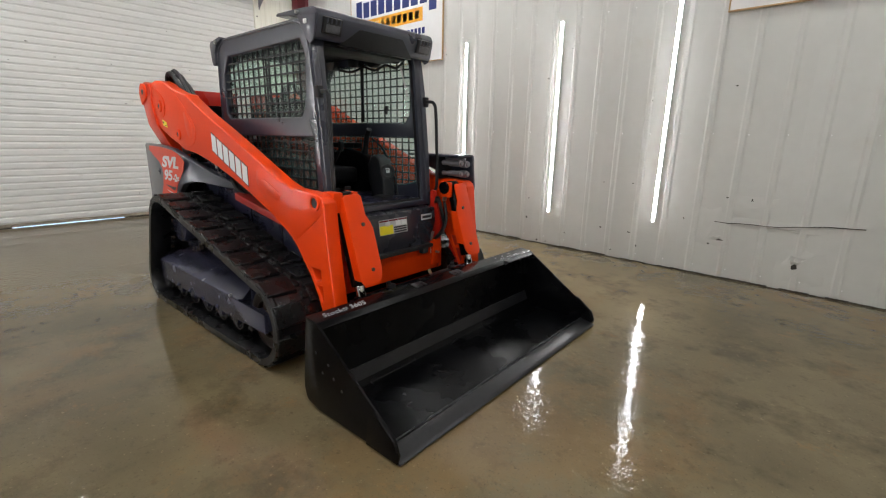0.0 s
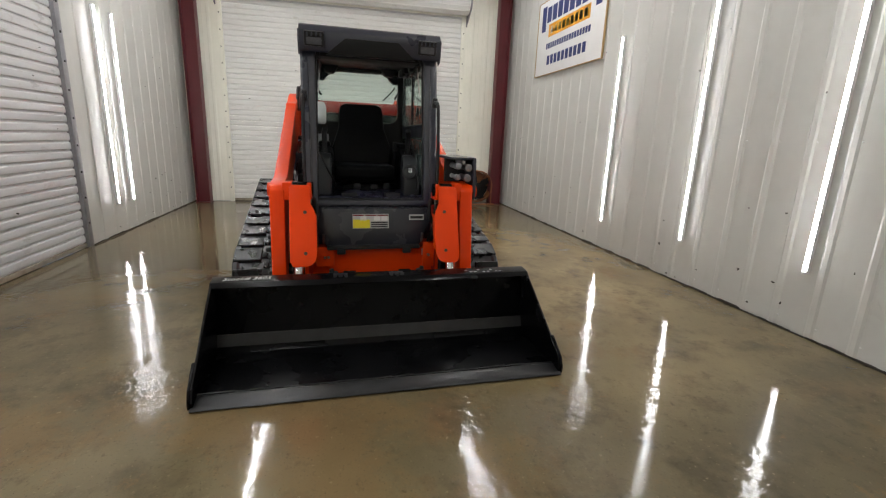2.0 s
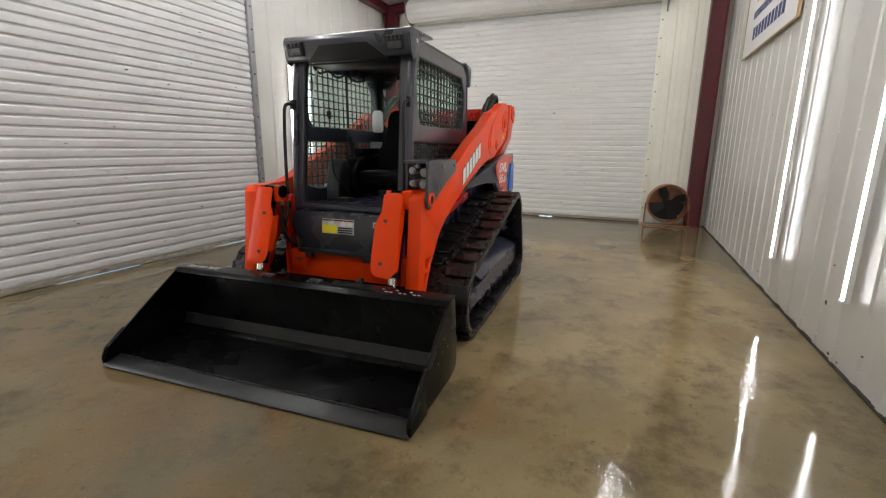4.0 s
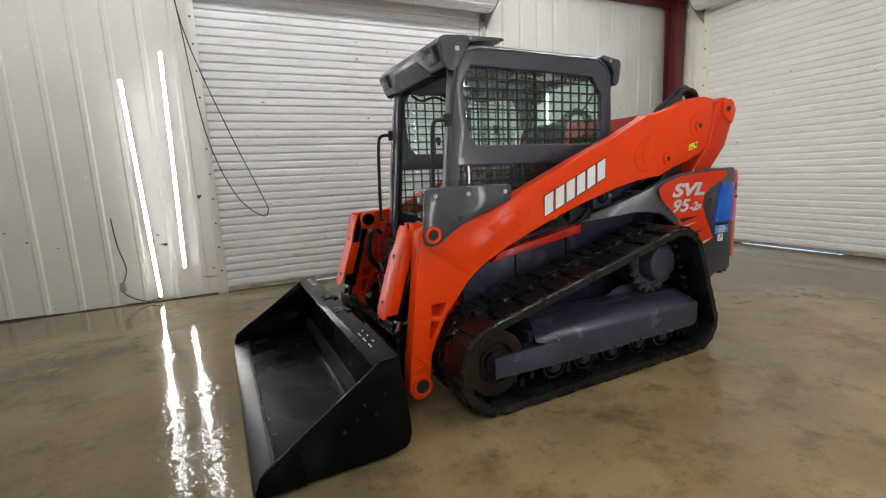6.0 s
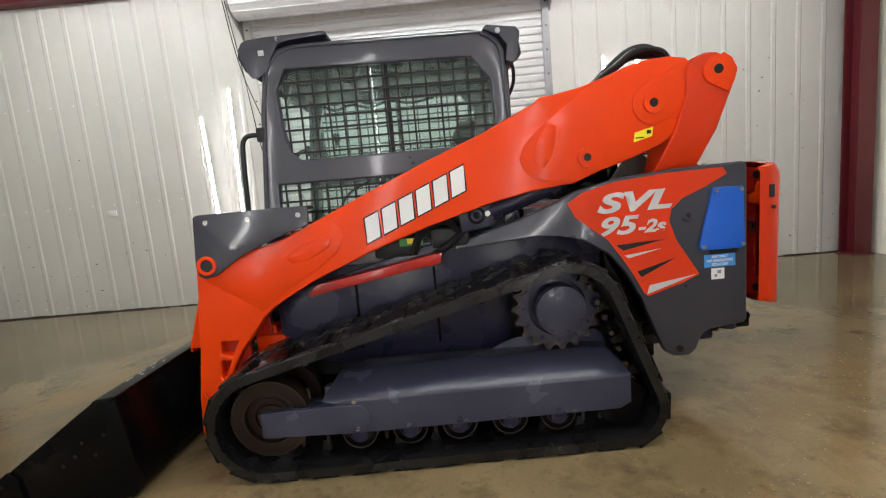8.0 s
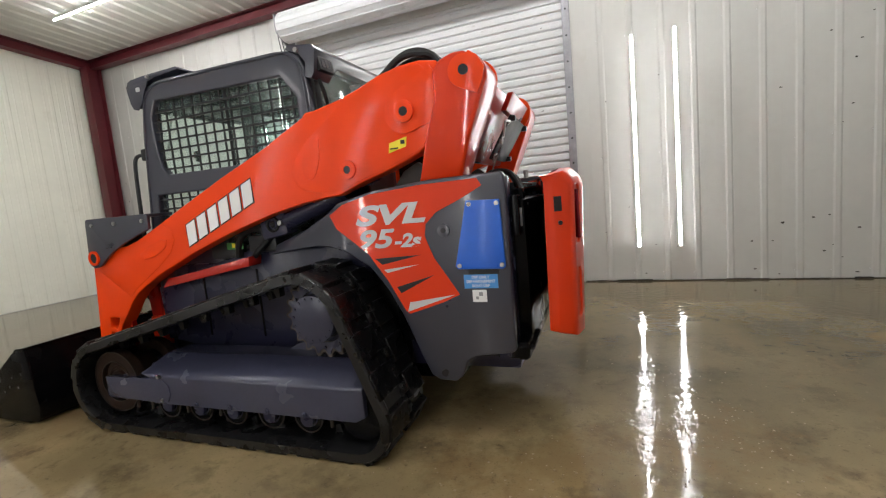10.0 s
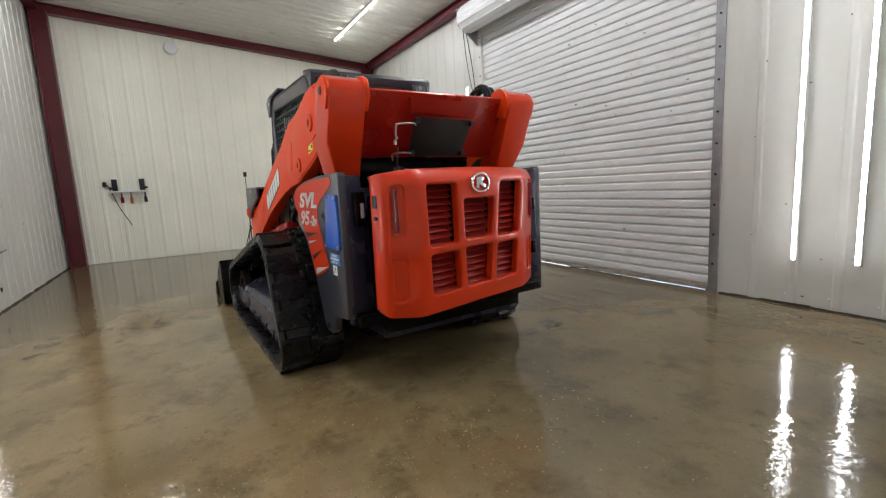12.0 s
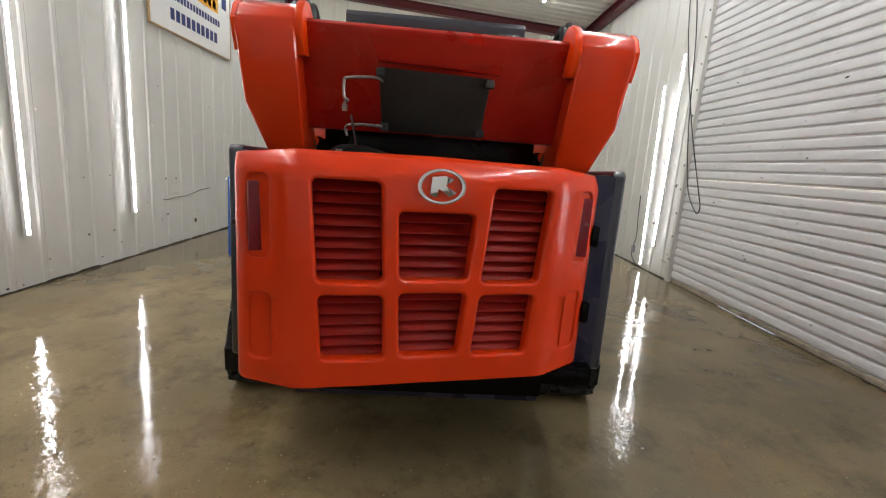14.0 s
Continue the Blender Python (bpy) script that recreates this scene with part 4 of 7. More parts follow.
kick_label("warning_label", SILVER, -0.155, 0.11, 0.705, 0.81, 1, "grey, red and yellow warning label")
kick_label("label_yellow", YELLOW, -0.152, -0.030, 0.708, 0.770, 2)
for y in (-0.152, -0.063, 0.026):
    kick_label("label_red", REDREF, y, y + 0.080, 0.796, 0.806, 2)
for y in (-0.10, 0.0, 0.055):
    kick_label("label_white", WHITE, y, y + 0.045, 0.762, 0.794, 2)
for i in range(3):
    kick_label("label_bar", DARK, -0.020, 0.10, 0.712 + i * 0.016, 0.722 + i * 0.016, 2)
kick_label("small_label", SILVER, 0.262, 0.375, 0.765, 0.805, 1, "small grey label")
kick_label("label_bar", DARK, 0.272, 0.365, 0.775, 0.795, 2)
bm = B((1.10, 1.30, -0.50, 0.50, 0.36, 0.555))
beam = part("front_cross_beam", bm, ORANGE, chassis, "orange front cross beam", bevel=0.012)
part("end_block", B((1.20, 1.335, -0.42, -0.29, 0.43, 0.57)), ORANGE, chassis, bevel=0.01)
part("end_block", B((1.20, 1.32, 0.37, 0.46, 0.40, 0.60)), ORANGE, chassis, bevel=0.01)
part("white_label", B((1.3005, 1.303, 0.365, 0.415, 0.490, 0.545)), WHITE, beam, "white square label")
for y in (-0.355, -0.33, 0.41):
    bm = bmesh.new()
    cyl(bm, (1.32, y, 0.50), (1.348, y, 0.50), 0.010, 8)
    part("bolt", bm, STEEL, chassis)
part("belly", B((-0.9, 1.18, -0.48, 0.48, 0.22, 0.34)), BLACK, chassis, "black belly plate", bevel=0.02)
# inner towers that carry the arm stops
for s in SIDES:
    bm = bmesh.new()
    plate(bm, [(1.22, 0.36), (1.30, 0.36), (1.33, 0.75), (1.26, 0.97), (1.22, 0.97)], *yr(s, 0.44, 0.475))
    part("front_tower", bm, ORANGE_SHADE, chassis, "orange inner bracket", bevel=0.01)
    bm = bmesh.new()
    hose(bm, mir([(1.30, 0.43, 0.60), (1.36, 0.45, 0.70), (1.38, 0.40, 0.82), (1.32, 0.42, 0.92), (1.26, 0.46, 0.86)], s), 0.014)
    hose(bm, mir([(1.28, 0.41, 0.58), (1.37, 0.41, 0.66), (1.40, 0.43, 0.76), (1.36, 0.45, 0.90)], s), 0.012)
    part("front_hose", bm, HOSE, chassis, "black looped hoses")
    bm = bmesh.new()
    cyl(bm, (1.36, 0.45 * s, 0.90), (1.37, 0.45 * s, 0.96), 0.016, 8)
    part("hose_fitting", bm, STEEL, chassis, "steel fitting")
    bm = bmesh.new()
    cyl(bm, (1.31, 0.36 * s, 0.60), (1.33, 0.36 * s, 0.67), 0.010, 8)
    part("hose_fitting", bm, STEEL, chassis, "steel fitting")

# -- lift arms
ARM = [(1.556, 0.135), (1.535, 0.085), (1.50, 0.068), (1.455, 0.078), (1.428, 0.12), (1.425, 0.20), (1.405, 0.33), (1.355, 0.44), (1.29, 0.55), (1.225, 0.625), (1.165, 0.70), (1.10, 0.755),
       (1.025, 0.80), (0.88, 0.872), (0.60, 0.985), (0.305, 1.085), (0.005, 1.168), (-0.20, 1.21), (-0.36, 1.228), (-0.42, 1.232), (-0.56, 1.285), (-0.70, 1.325), (-0.86, 1.385), (-0.98, 1.47), (-1.04, 1.60),
       (-1.03, 1.72), (-0.98, 1.775), (-0.90, 1.788), (-0.80, 1.782), (-0.695, 1.758), (-0.585, 1.718), (-0.48, 1.685), (-0.33, 1.655), (-0.275, 1.652), (-0.255, 1.63), (-0.10, 1.560), (0.0, 1.512), (0.29, 1.400),
       (0.58, 1.278), (0.88, 1.148), (1.03, 1.085), (1.14, 1.055), (1.25, 1.05), (1.375, 1.045), (1.43, 1.03), (1.455, 1.0), (1.46, 0.95), (1.475, 0.80), (1.505, 0.55), (1.54, 0.32)]
SLOT1 = [(1.395, 0.60), (1.305, 0.60), (1.345, 0.525), (1.40, 0.535)]
SLOT2 = [(1.405, 0.505), (1.355, 0.50), (1.405, 0.40), (1.418, 0.42)]
for s in SIDES:
    bm = bmesh.new()
    plate(bm, ARM, *yr(s, 0.605, 0.700), holes=[SLOT1, SLOT2])
    arm = part("lift_arm", bm, ORANGE, LOADER, "orange box-section lift arm", bevel=0.012, seg=3)
    # the darker orange stands for the shade inside the slots
    part("slot_backing", B((1.28, 1.43, *yr(s, 0.612, 0.640), 0.38, 0.62)), ORANGE_SHADE, arm)
    # raised elbow skin and reinforcing plates
    bm = bmesh.new()
    plate(bm, [(1.452, 0.94), (1.44, 1.02), (1.37, 1.037), (1.14, 1.047), (1.03, 1.077), (0.88, 1.140), (0.79, 1.165), (0.735, 1.135), (0.72, 1.075), (0.76, 1.005), (0.86, 0.93), (1.02, 0.835), (1.10, 0.785), (1.16, 0.74)], *yr(s, 0.699, 0.7025))
    part("elbow_skin", bm, ORANGE, arm, bevel=0.003)
    bm = bmesh.new()
    plate(bm, [(0.99, 0.965), (0.885, 0.985), (0.80, 1.03), (0.78, 1.075), (0.83, 1.08), (0.93, 1.05), (1.02, 1.00)], *yr(s, 0.699, 0.7055))
    part("doubler_plate", bm, ORANGE, arm, bevel=0.006)
    bm = bmesh.new()
    plate(bm, [(-0.159, 1.376), (-0.170, 1.330), (-0.195, 1.295), (-0.24, 1.270), (-0.317, 1.256), (-0.42, 1.246), (-0.56, 1.298), (-0.70, 1.338), (-0.86, 1.398), (-0.965, 1.48), (-0.975, 1.69), (-0.90, 1.772), (-0.80, 1.768), (-0.695, 1.744), (-0.585, 1.704), (-0.50, 1.672), (-0.413, 1.612), (-0.268, 1.512), (-0.19, 1.435)], *yr(s, 0.699, 0.7042))
    part("tail_skin", bm, ORANGE, arm, bevel=0.003)
    bm = bmesh.new()
    plate(bm, [(-0.225, 1.395), (-0.245, 1.445), (-0.305, 1.525), (-0.345, 1.515), (-0.335, 1.42), (-0.305, 1.345), (-0.275, 1.322), (-0.24, 1.335)], *yr(s, 0.7035, 0.7072))
    part("doubler_plate", bm, ORANGE, arm, bevel=0.006)
    bm = bmesh.new()
    plate(bm, arc(-0.812, 1.578, 0.098, 52, -107, 12) + [(-0.985, 1.53), (-0.985, 1.70), (-0.955, 1.755)], *yr(s, 0.703, 0.7105))
    part("pivot_plate", bm, ORANGE, arm, bevel=0.006)
    for (x, z, r, y1) in ((-0.812, 1.578, 0.034, 0.722), (-0.487, 1.351, 0.030, 0.716), (1.385, 0.995, 0.030, 0.742 if s > 0 else 0.714)):
        bm = bmesh.new()
        hole = r if x > 0 else r * 0.62
        ring(bm, (x, 0, z), "y", hole, r + 0.016, *yr(s, 0.68, y1), 26)
        boss = part("pin_boss", bm, ORANGE, arm, bevel=0.003)
        bm = bmesh.new()
        cyl(bm, (x, s * 0.67, z), (x, s * (y1 - (0.006 if x > 0 else 0.004)), z), hole, 22)
        part("pin", bm, DARK, boss, "dark steel pin")
    bm = bmesh.new()
    ring(bm, (1.482, 0, 0.150), "y", 0.040, 0.060, *yr(s, 0.68, 0.712), 26)
    part("pin_boss", bm, ORANGE, arm, bevel=0.003)
    bm = bmesh.new()
    cyl(bm, (1.482, s * 0.50, 0.150), (1.482, s * 0.708, 0.150), 0.041, 22)
    part("pin", bm, DARK, arm, "dark steel pin")
    # little wire hook on the shin
    bm = bmesh.new()
    hose(bm, mir([(1.515, 0.703, 0.345), (1.49, 0.714, 0.315), (1.455, 0.715, 0.285), (1.475, 0.710, 0.262), (1.515, 0.703, 0.255)], s), 0.0075, 6)
    part("shin_hook", bm, ORANGE, arm)
    # company lettering as six white blocks with a dark edge, rising towards the tail
    cs, sn = math.cos(0.405), math.sin(0.405)
    for k in range(6):
        for grow, depth, m in ((0.007, 0.7015, DARK), (0.0, 0.7035, WHITE)):
            a0, a1, h, sk = k * 0.094 - 0.28 - grow, k * 0.094 - 0.28 + 0.072 + grow, 0.056 + grow, 0.024
            loop = [(0.352 - (u * cs - v * sn), 1.202 + u * sn + v * cs) for u, v in ((a0 - sk, -h), (a1 - sk, -h), (a1 + sk, h), (a0 + sk, h))]
            bm = bmesh.new()
            plate(bm, loop, *yr(s, 0.6995, depth))
            part("brand_block", bm, m, arm, "white lettering block" if m is WHITE else "dark lettering edge")
    # yellow warning sticker
    bm = bmesh.new()
    plate(bm, [(-0.715, 1.402), (-0.805, 1.424), (-0.812, 1.468), (-0.722, 1.447)], *yr(s, 0.7035, 0.7058))
    st = part("warning_sticker", bm, YELLOW, arm, "yellow warning sticker")
    part("sticker_mark", B((-0.800, -0.780, *yr(s, 0.7055, 0.707), 1.437, 1.454)), DARK, arm)
    part("sticker_line", B((-0.765, -0.725, *yr(s, 0.7055, 0.707), 1.418, 1.424)), DARK, arm)
    # hoses over the arm's shoulder
    for dy, up in ((0.0, 0.0), (0.035, -0.02), (-0.035, -0.03)):
        bm = bmesh.new()
        hose(bm, mir([(-0.48, 0.57 + dy, 1.60), (-0.58, 0.57 + dy, 1.71), (-0.68, 0.57 + dy, 1.80 + up), (-0.77, 0.57 + dy, 1.86 + up), (-0.86, 0.56 + dy, 1.87 + up), (-0.94, 0.55 + dy, 1.82), (-0.98, 0.54 + dy, 1.70)], s), 0.017)
        part("shoulder_hose", bm, HOSE, arm, "black hydraulic hose")
    # rear link: upright box between arm and chassis
    LINK = [(-0.965, 1.72), (-1.00, 1.765), (-1.06, 1.785), (-1.11, 1.785), (-1.175, 1.755), (-1.205, 1.71), (-1.205, 1.66), (-1.112, 1.43), (-1.05, 1.275), (-1.02, 1.18), (-0.80, 1.16), (-0.83, 1.245), (-0.905, 1.43), (-0.965, 1.60)]
    bm = bmesh.new()
    plate(bm, LINK, *yr(s, 0.512, 0.722), fn=lambda x, y, z: (x, y if abs(y) < 0.6 else y - math.copysign(max(0.0, 1.43 - z) * 0.36, y), z))
    link = part("rear_link", bm, GLOSSY, LOADER, "orange upright rear link", bevel=0.016, seg=3)
    bm = bmesh.new()
    plate(bm, arc(-1.112, 1.700, 0.070, 105, -60, 12) + [(-1.165, 1.598), (-1.19, 1.65), (-1.203, 1.70), (-1.175, 1.752), (-1.14, 1.776)], *yr(s, 0.715, 0.735))
    part("pin_cheek", bm, ORANGE, link, bevel=0.008)
    bm = bmesh.new()
    plate(bm, arc(-1.112, 1.700, 0.095, -30, 205, 12) + [(-1.165, 1.60), (-1.08, 1.610)], *yr(s, 0.487, 0.517))
    part("pin_cheek", bm, ORANGE, link, bevel=0.008)
    bm = bmesh.new()
    cyl(bm, (-1.112, s * 0.47, 1.703), (-1.112, s * 0.739, 1.703), 0.022, 20)
    part("pin", bm, DARK, link, "dark steel pin")
    bm = bmesh.new()
    plate(bm, [(-0.62, 1.19), (-0.72, 1.32), (-0.80, 1.36), (-0.84, 1.33), (-0.80, 1.18)], *yr(s, 0.54, 0.58))
    part("lower_link", bm, RUST, LOADER, "rusty brown lower link", bevel=0.01)

# cross member joining both rear links, with its slanted underside, plate and pipes
bm = bmesh.new()
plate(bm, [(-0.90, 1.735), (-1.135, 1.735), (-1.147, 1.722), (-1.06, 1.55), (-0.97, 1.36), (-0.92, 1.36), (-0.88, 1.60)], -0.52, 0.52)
cross = part("rear_cross_member", bm, ORANGE_SHADE, LOADER, "orange-red rear cross member", bevel=0.012)
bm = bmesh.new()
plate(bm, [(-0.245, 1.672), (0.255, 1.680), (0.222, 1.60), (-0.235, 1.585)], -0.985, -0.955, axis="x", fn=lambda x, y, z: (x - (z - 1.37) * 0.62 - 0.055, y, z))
part("backing_plate", bm, ORANGE_SHADE, cross, bevel=0.004)
bm = bmesh.new()
plate(bm, [(-0.195, 1.565), (0.215, 1.575), (0.205, 1.36), (-0.185, 1.36)], -1.0, -0.985, axis="x", fn=lambda x, y, z: (x - (z - 1.37) * 0.62 - 0.085, y, z))
part("cover_plate", bm, COVERM, cross, "dark grey rubber-faced cover plate", bevel=0.004)
bm = bmesh.new()
hose(bm, [(-1.18, 0.20, 1.530), (-1.20, 0.23, 1.538), (-1.20, 0.325, 1.530), (-1.195, 0.338, 1.515), (-1.185, 0.338, 1.465), (-1.18, 0.325, 1.455), (-1.175, 0.338, 1.445), (-1.17, 0.338, 1.425)], 0.0055, 8)
hose(bm, [(-1.10, 0.20, 1.37), (-1.12, 0.22, 1.375), (-1.13, 0.33, 1.37), (-1.12, 0.335, 1.33)], 0.0055, 8)
hose(bm, [(-1.172, 0.338, 1.440), (-1.167, 0.338, 1.418)], 0.010, 8)
hose(bm, [(-1.16, 0.315, 1.405), (-1.12, 0.305, 1.33), (-1.10, 0.30, 1.28)], 0.004, 6)
part("pipe", bm, STEEL, cross, "bare steel pipes")
for y, z in ((0.205, 1.555), (0.195, 1.375), (-0.19, 1.545), (-0.18, 1.375)):
    x = -1.0 - (z - 1.37) * 0.62 - 0.10
    part("bracket", B((x - 0.012, x + 0.02, y - 0.016, y + 0.016, z - 0.014, z + 0.014)), EDGE, cross, "bare steel clamp", bevel=0.004)

# engine bay behind the hood
part("bulkhead", B((-0.72, -0.66, -0.50, 0.50, 1.10, 1.60)), BLACK, chassis, "black bulkhead behind the cab", bevel=0.01)
part("engine_bay", B((-1.30, -0.60, -0.56, 0.56, 0.45, 1.14), (-1.24, -0.75, -0.44, 0.44, 1.14, 1.22)), BLACK, chassis, "black engine bay", bevel=0.02)
bm = bmesh.new()
hose(bm, [(-1.26, 0.40, 1.18), (-1.20, 0.36, 1.27), (-1.08, 0.26, 1.28), (-1.02, 0.10, 1.24)], 0.016)
hose(bm, [(-1.26, 0.34, 1.16), (-1.22, 0.30, 1.25), (-1.12, 0.20, 1.26), (-1.02, 0.0, 1.24)], 0.012)
part("engine_hose", bm, HOSE, chassis, "black engine hoses")
bm = bmesh.new()
cyl(bm, (-1.28, 0.335, 1.235), (-1.28, 0.335, 1.275), 0.012, 8)
part("hose_fitting", bm, STEEL, chassis)

# -- rear fenders with their graphics; their noses run inwards behind the arms
FEND = [(0.185, 0.972), (0.18, 0.94), (-0.10, 0.972), (-0.22, 0.985), (-0.33, 0.982), (-0.44, 0.955), (-0.565, 0.875), (-0.65, 0.765), (-0.72, 0.63), (-0.79, 0.45), (-0.835, 0.345), (-0.875, 0.322), (-0.955, 0.318),
        (-0.99, 0.345), (-1.02, 0.42), (-1.06, 0.445), (-1.235, 0.465), (-1.25, 0.48), (-1.25, 1.25), (-1.235, 1.268), (-0.90, 1.262), (-0.62, 1.238), (-0.42, 1.195), (-0.33, 1.148), (-0.15, 1.075)]
DECAL = [(-0.372, 1.138), (-0.45, 1.185), (-0.60, 1.222), (-0.85, 1.243), (-1.13, 1.248), (-1.15, 1.215), (-1.05, 1.165), (-0.93, 1.115), (-0.875, 1.065), (-0.865, 1.01), (-0.90, 0.91), (-1.01, 0.735), (-0.93, 0.70), (-0.755, 0.645), (-0.735, 0.66), (-0.66, 0.80), (-0.565, 0.94), (-0.46, 1.025), (-0.405, 1.07)]
for s in SIDES:
    bm = bmesh.new()
    plate(bm, FEND, *yr(s, 0.68, 0.730))
    for v in bm.verts:
        v.co.y -= s * (max(0.0, v.co.x + 0.39) * 0.30 + min(1.0, max(0.0, (v.co.x + 0.40) / 0.12)) * max(0.0, v.co.z - 0.955) * 0.20)
    fender = part("rear_fender", bm, GREY, LOADER, "slate grey rear side panel with orange graphics", bevel=0.014, seg=3)
    bm = bmesh.new()
    plate(bm, DECAL, *yr(s, 0.729, 0.733))
    part("orange_graphic", bm, GLOSSY, fender, "glossy orange graphic")
    for tri, m in (([(-0.60, 0.915), (-0.84, 0.925), (-0.635, 0.885)], DARK), ([(-0.70, 0.775), (-0.90, 0.83), (-0.72, 0.745)], DARK), ([(-0.64, 0.86), (-0.82, 0.88), (-0.66, 0.845)], SILVER), ([(-0.745, 0.655), (-0.99, 0.735), (-0.76, 0.70)], SILVER)):
        bm = bmesh.new()
        plate(bm, tri, *yr(s, 0.732, 0.7345))
        part("slash_graphic", bm, m, fender, "dark slash graphic" if m is DARK else "pale slash graphic")
    at = lambda x, z: Matrix.Translation((x, 0.7345 * s, z)) @ Matrix.Rotation(math.pi if s > 0 else 0, 4, "Z") @ Matrix.Rotation(math.pi / 2, 4, "X")
    lettering("model_lettering", "SVL", 0.125, at(-0.688, 1.117), SILVER, fender, shear=0.28, bold=0.005, width=0.365)
    lettering("model_lettering", "95", 0.120, at(-0.600 if s > 0 else -0.760, 1.005), SILVER, fender, shear=0.28, bold=0.0035, width=0.190)
    lettering("model_lettering", "-2s", 0.085, at(-0.772 if s > 0 else -0.588, 0.993), SILVER, fender, shear=0.28, bold=0.003, width=0.138)
    bm = bmesh.new()
    cyl(bm, (-0.958, s * 0.725, 1.03), (-0.958, s * 0.735, 1.03), 0.030, 24)
    part("keyhole_ring", bm, GREY, fender, bevel=0.003)
    bm = bmesh.new()
    cyl(bm, (-0.958, s * 0.734, 1.03), (-0.958, s * 0.738, 1.03), 0.012, 16)
    part("keyhole", bm, DARK, fender)
    if s > 0:
        bm = bmesh.new()
        plate(bm, [(-1.075, 1.155), (-1.225, 1.150), (-1.232, 0.858), (-1.222, 0.848), (-1.015, 0.852), (-1.005, 0.868)], *yr(s, 0.729, 0.744))
        cover = part("filler_cover", bm, BLUE, fender, "bright blue filler cover", bevel=0.005)
        for x, z in ((-1.09, 1.138), (-1.212, 1.135), (-1.025, 0.868), (-1.218, 0.868)):
            bm = bmesh.new()
            cyl(bm, (x, s * 0.743, z), (x, s * 0.751, z), 0.010, 10)
            part("bolt", bm, STEEL, cover)
        part("cover_recess", B((-1.20, -1.06, *yr(s, 0.729, 0.732), 0.825, 0.85)), DARK, fender)
        part("fluid_label", B((-1.19, -1.035, *yr(s, 0.729, 0.732), 0.762, 0.825)), BLUELAB, fender, "light blue label with white text")
        for i, tx in enumerate(("DEF ONLY", "DEF UNIQUEMENT", "SOLO DEF")):
            m = Matrix.Translation((-1.1125, 0.733 * s, 0.812 - i * 0.019)) @ Matrix.Rotation(math.pi, 4, "Z") @ Matrix.Rotation(math.pi / 2, 4, "X")
            lettering("label_text", tx, 0.019, m, WHITE, fender, width=(0.08, 0.13, 0.08)[i])
        part("white_label", B((-1.135, -1.07, *yr(s, 0.729, 0.732), 0.70, 0.755)), WHITE, fender, "white square label")
        part("label_mark", B((-1.118, -1.10, *yr(s, 0.732, 0.7335), 0.728, 0.745), (-1.098, -1.085, *yr(s, 0.732, 0.7335), 0.712, 0.725)), GALV, fender)
    bm = bmesh.new()
    cyl(bm, (-0.905, s * 0.725, 0.36), (-0.905, s * 0.737, 0.36), 0.018, 14)
    part("bolt", bm, DARK, fender)
    part("fender_return", B((-1.25, -1.205, *yr(s, 0.60, 0.70), 0.47, 1.25)), NAVY, fender, "dark rear edge", bevel=0.012)
part("rear_bumper", B((-1.30, -1.15, -0.68, 0.68, 0.42, 0.50), (-1.32, -1.22, 0.42, 0.66, 0.455, 0.485), (-1.32, -1.22, -0.66, -0.42, 0.455, 0.485)), BLACK, chassis, "black rear bumper step", bevel=0.012)
part("rear_belly", B((-1.26, -0.8, -0.50, 0.50, 0.34, 0.45)), BLACK, chassis, "black rear belly", bevel=0.02)
part("radiator_frame", B((-1.29, -1.24, 0.46, 0.52, 0.52, 1.19), (-1.25, -1.21, -0.52, -0.46, 0.52, 1.19), (-1.25, -1.21, -0.458, 0.458, 0.50, 0.55), (-1.25, -1.21, -0.458, 0.458, 1.16, 1.20)), BLACK, chassis, "black radiator frame", bevel=0.01)
part("radiator_core", B((-1.235, -1.212, -0.455, 0.455, 0.552, 1.158)), DARK, chassis, "black radiator core")
part("latch_box", B((-1.29, -1.255, 0.60, 0.665, 0.98, 1.16)), BLACK, chassis, "black latch box", bevel=0.008)
part("latch_plate", B((-1.296, -1.289, 0.612, 0.632, 1.02, 1.10)), GALV, chassis, "bare steel striker", bevel=0.002)
for z in (0.72, 1.02):
    part("hinge", B((-1.29, -1.20, -0.640, -0.612, z - 0.04, z + 0.04)), BLACK, chassis, bevel=0.008)

# -- hood: one folded sheet with grille openings
FOLD = [(0.0, -1.522), (0.20, -1.520), (0.40, -1.512), (0.430, -1.508), (0.455, -1.498), (0.575, -1.448), (0.594, -1.436), (0.604, -1.415), (0.606, -1.360)]
cum = [0.0]
for (a, b), (c, d) in zip(FOLD, FOLD[1:]):
    cum.append(cum[-1] + math.hypot(c - a, d - b))
SMAX = cum[-1]


def hood_at(u, z):
    k = abs(u)
    for i in range(len(cum) - 1):
        if k <= cum[i + 1] + 1e-9 or i == len(cum) - 2:
            t = min(1.0, (k - cum[i]) / (cum[i + 1] - cum[i]))
            y = FOLD[i][0] + (FOLD[i + 1][0] - FOLD[i][0]) * t
            x = FOLD[i][1] + (FOLD[i + 1][1] - FOLD[i][1]) * t
            break
    w = (z - 0.53) / 0.73
    return (x + 0.035 * (1 - w) * (1 if k < 0.5 else 0.6) * 0.8 + max(0, w - 0.90) ** 2 * 4.0, math.copysign(y, u), z)


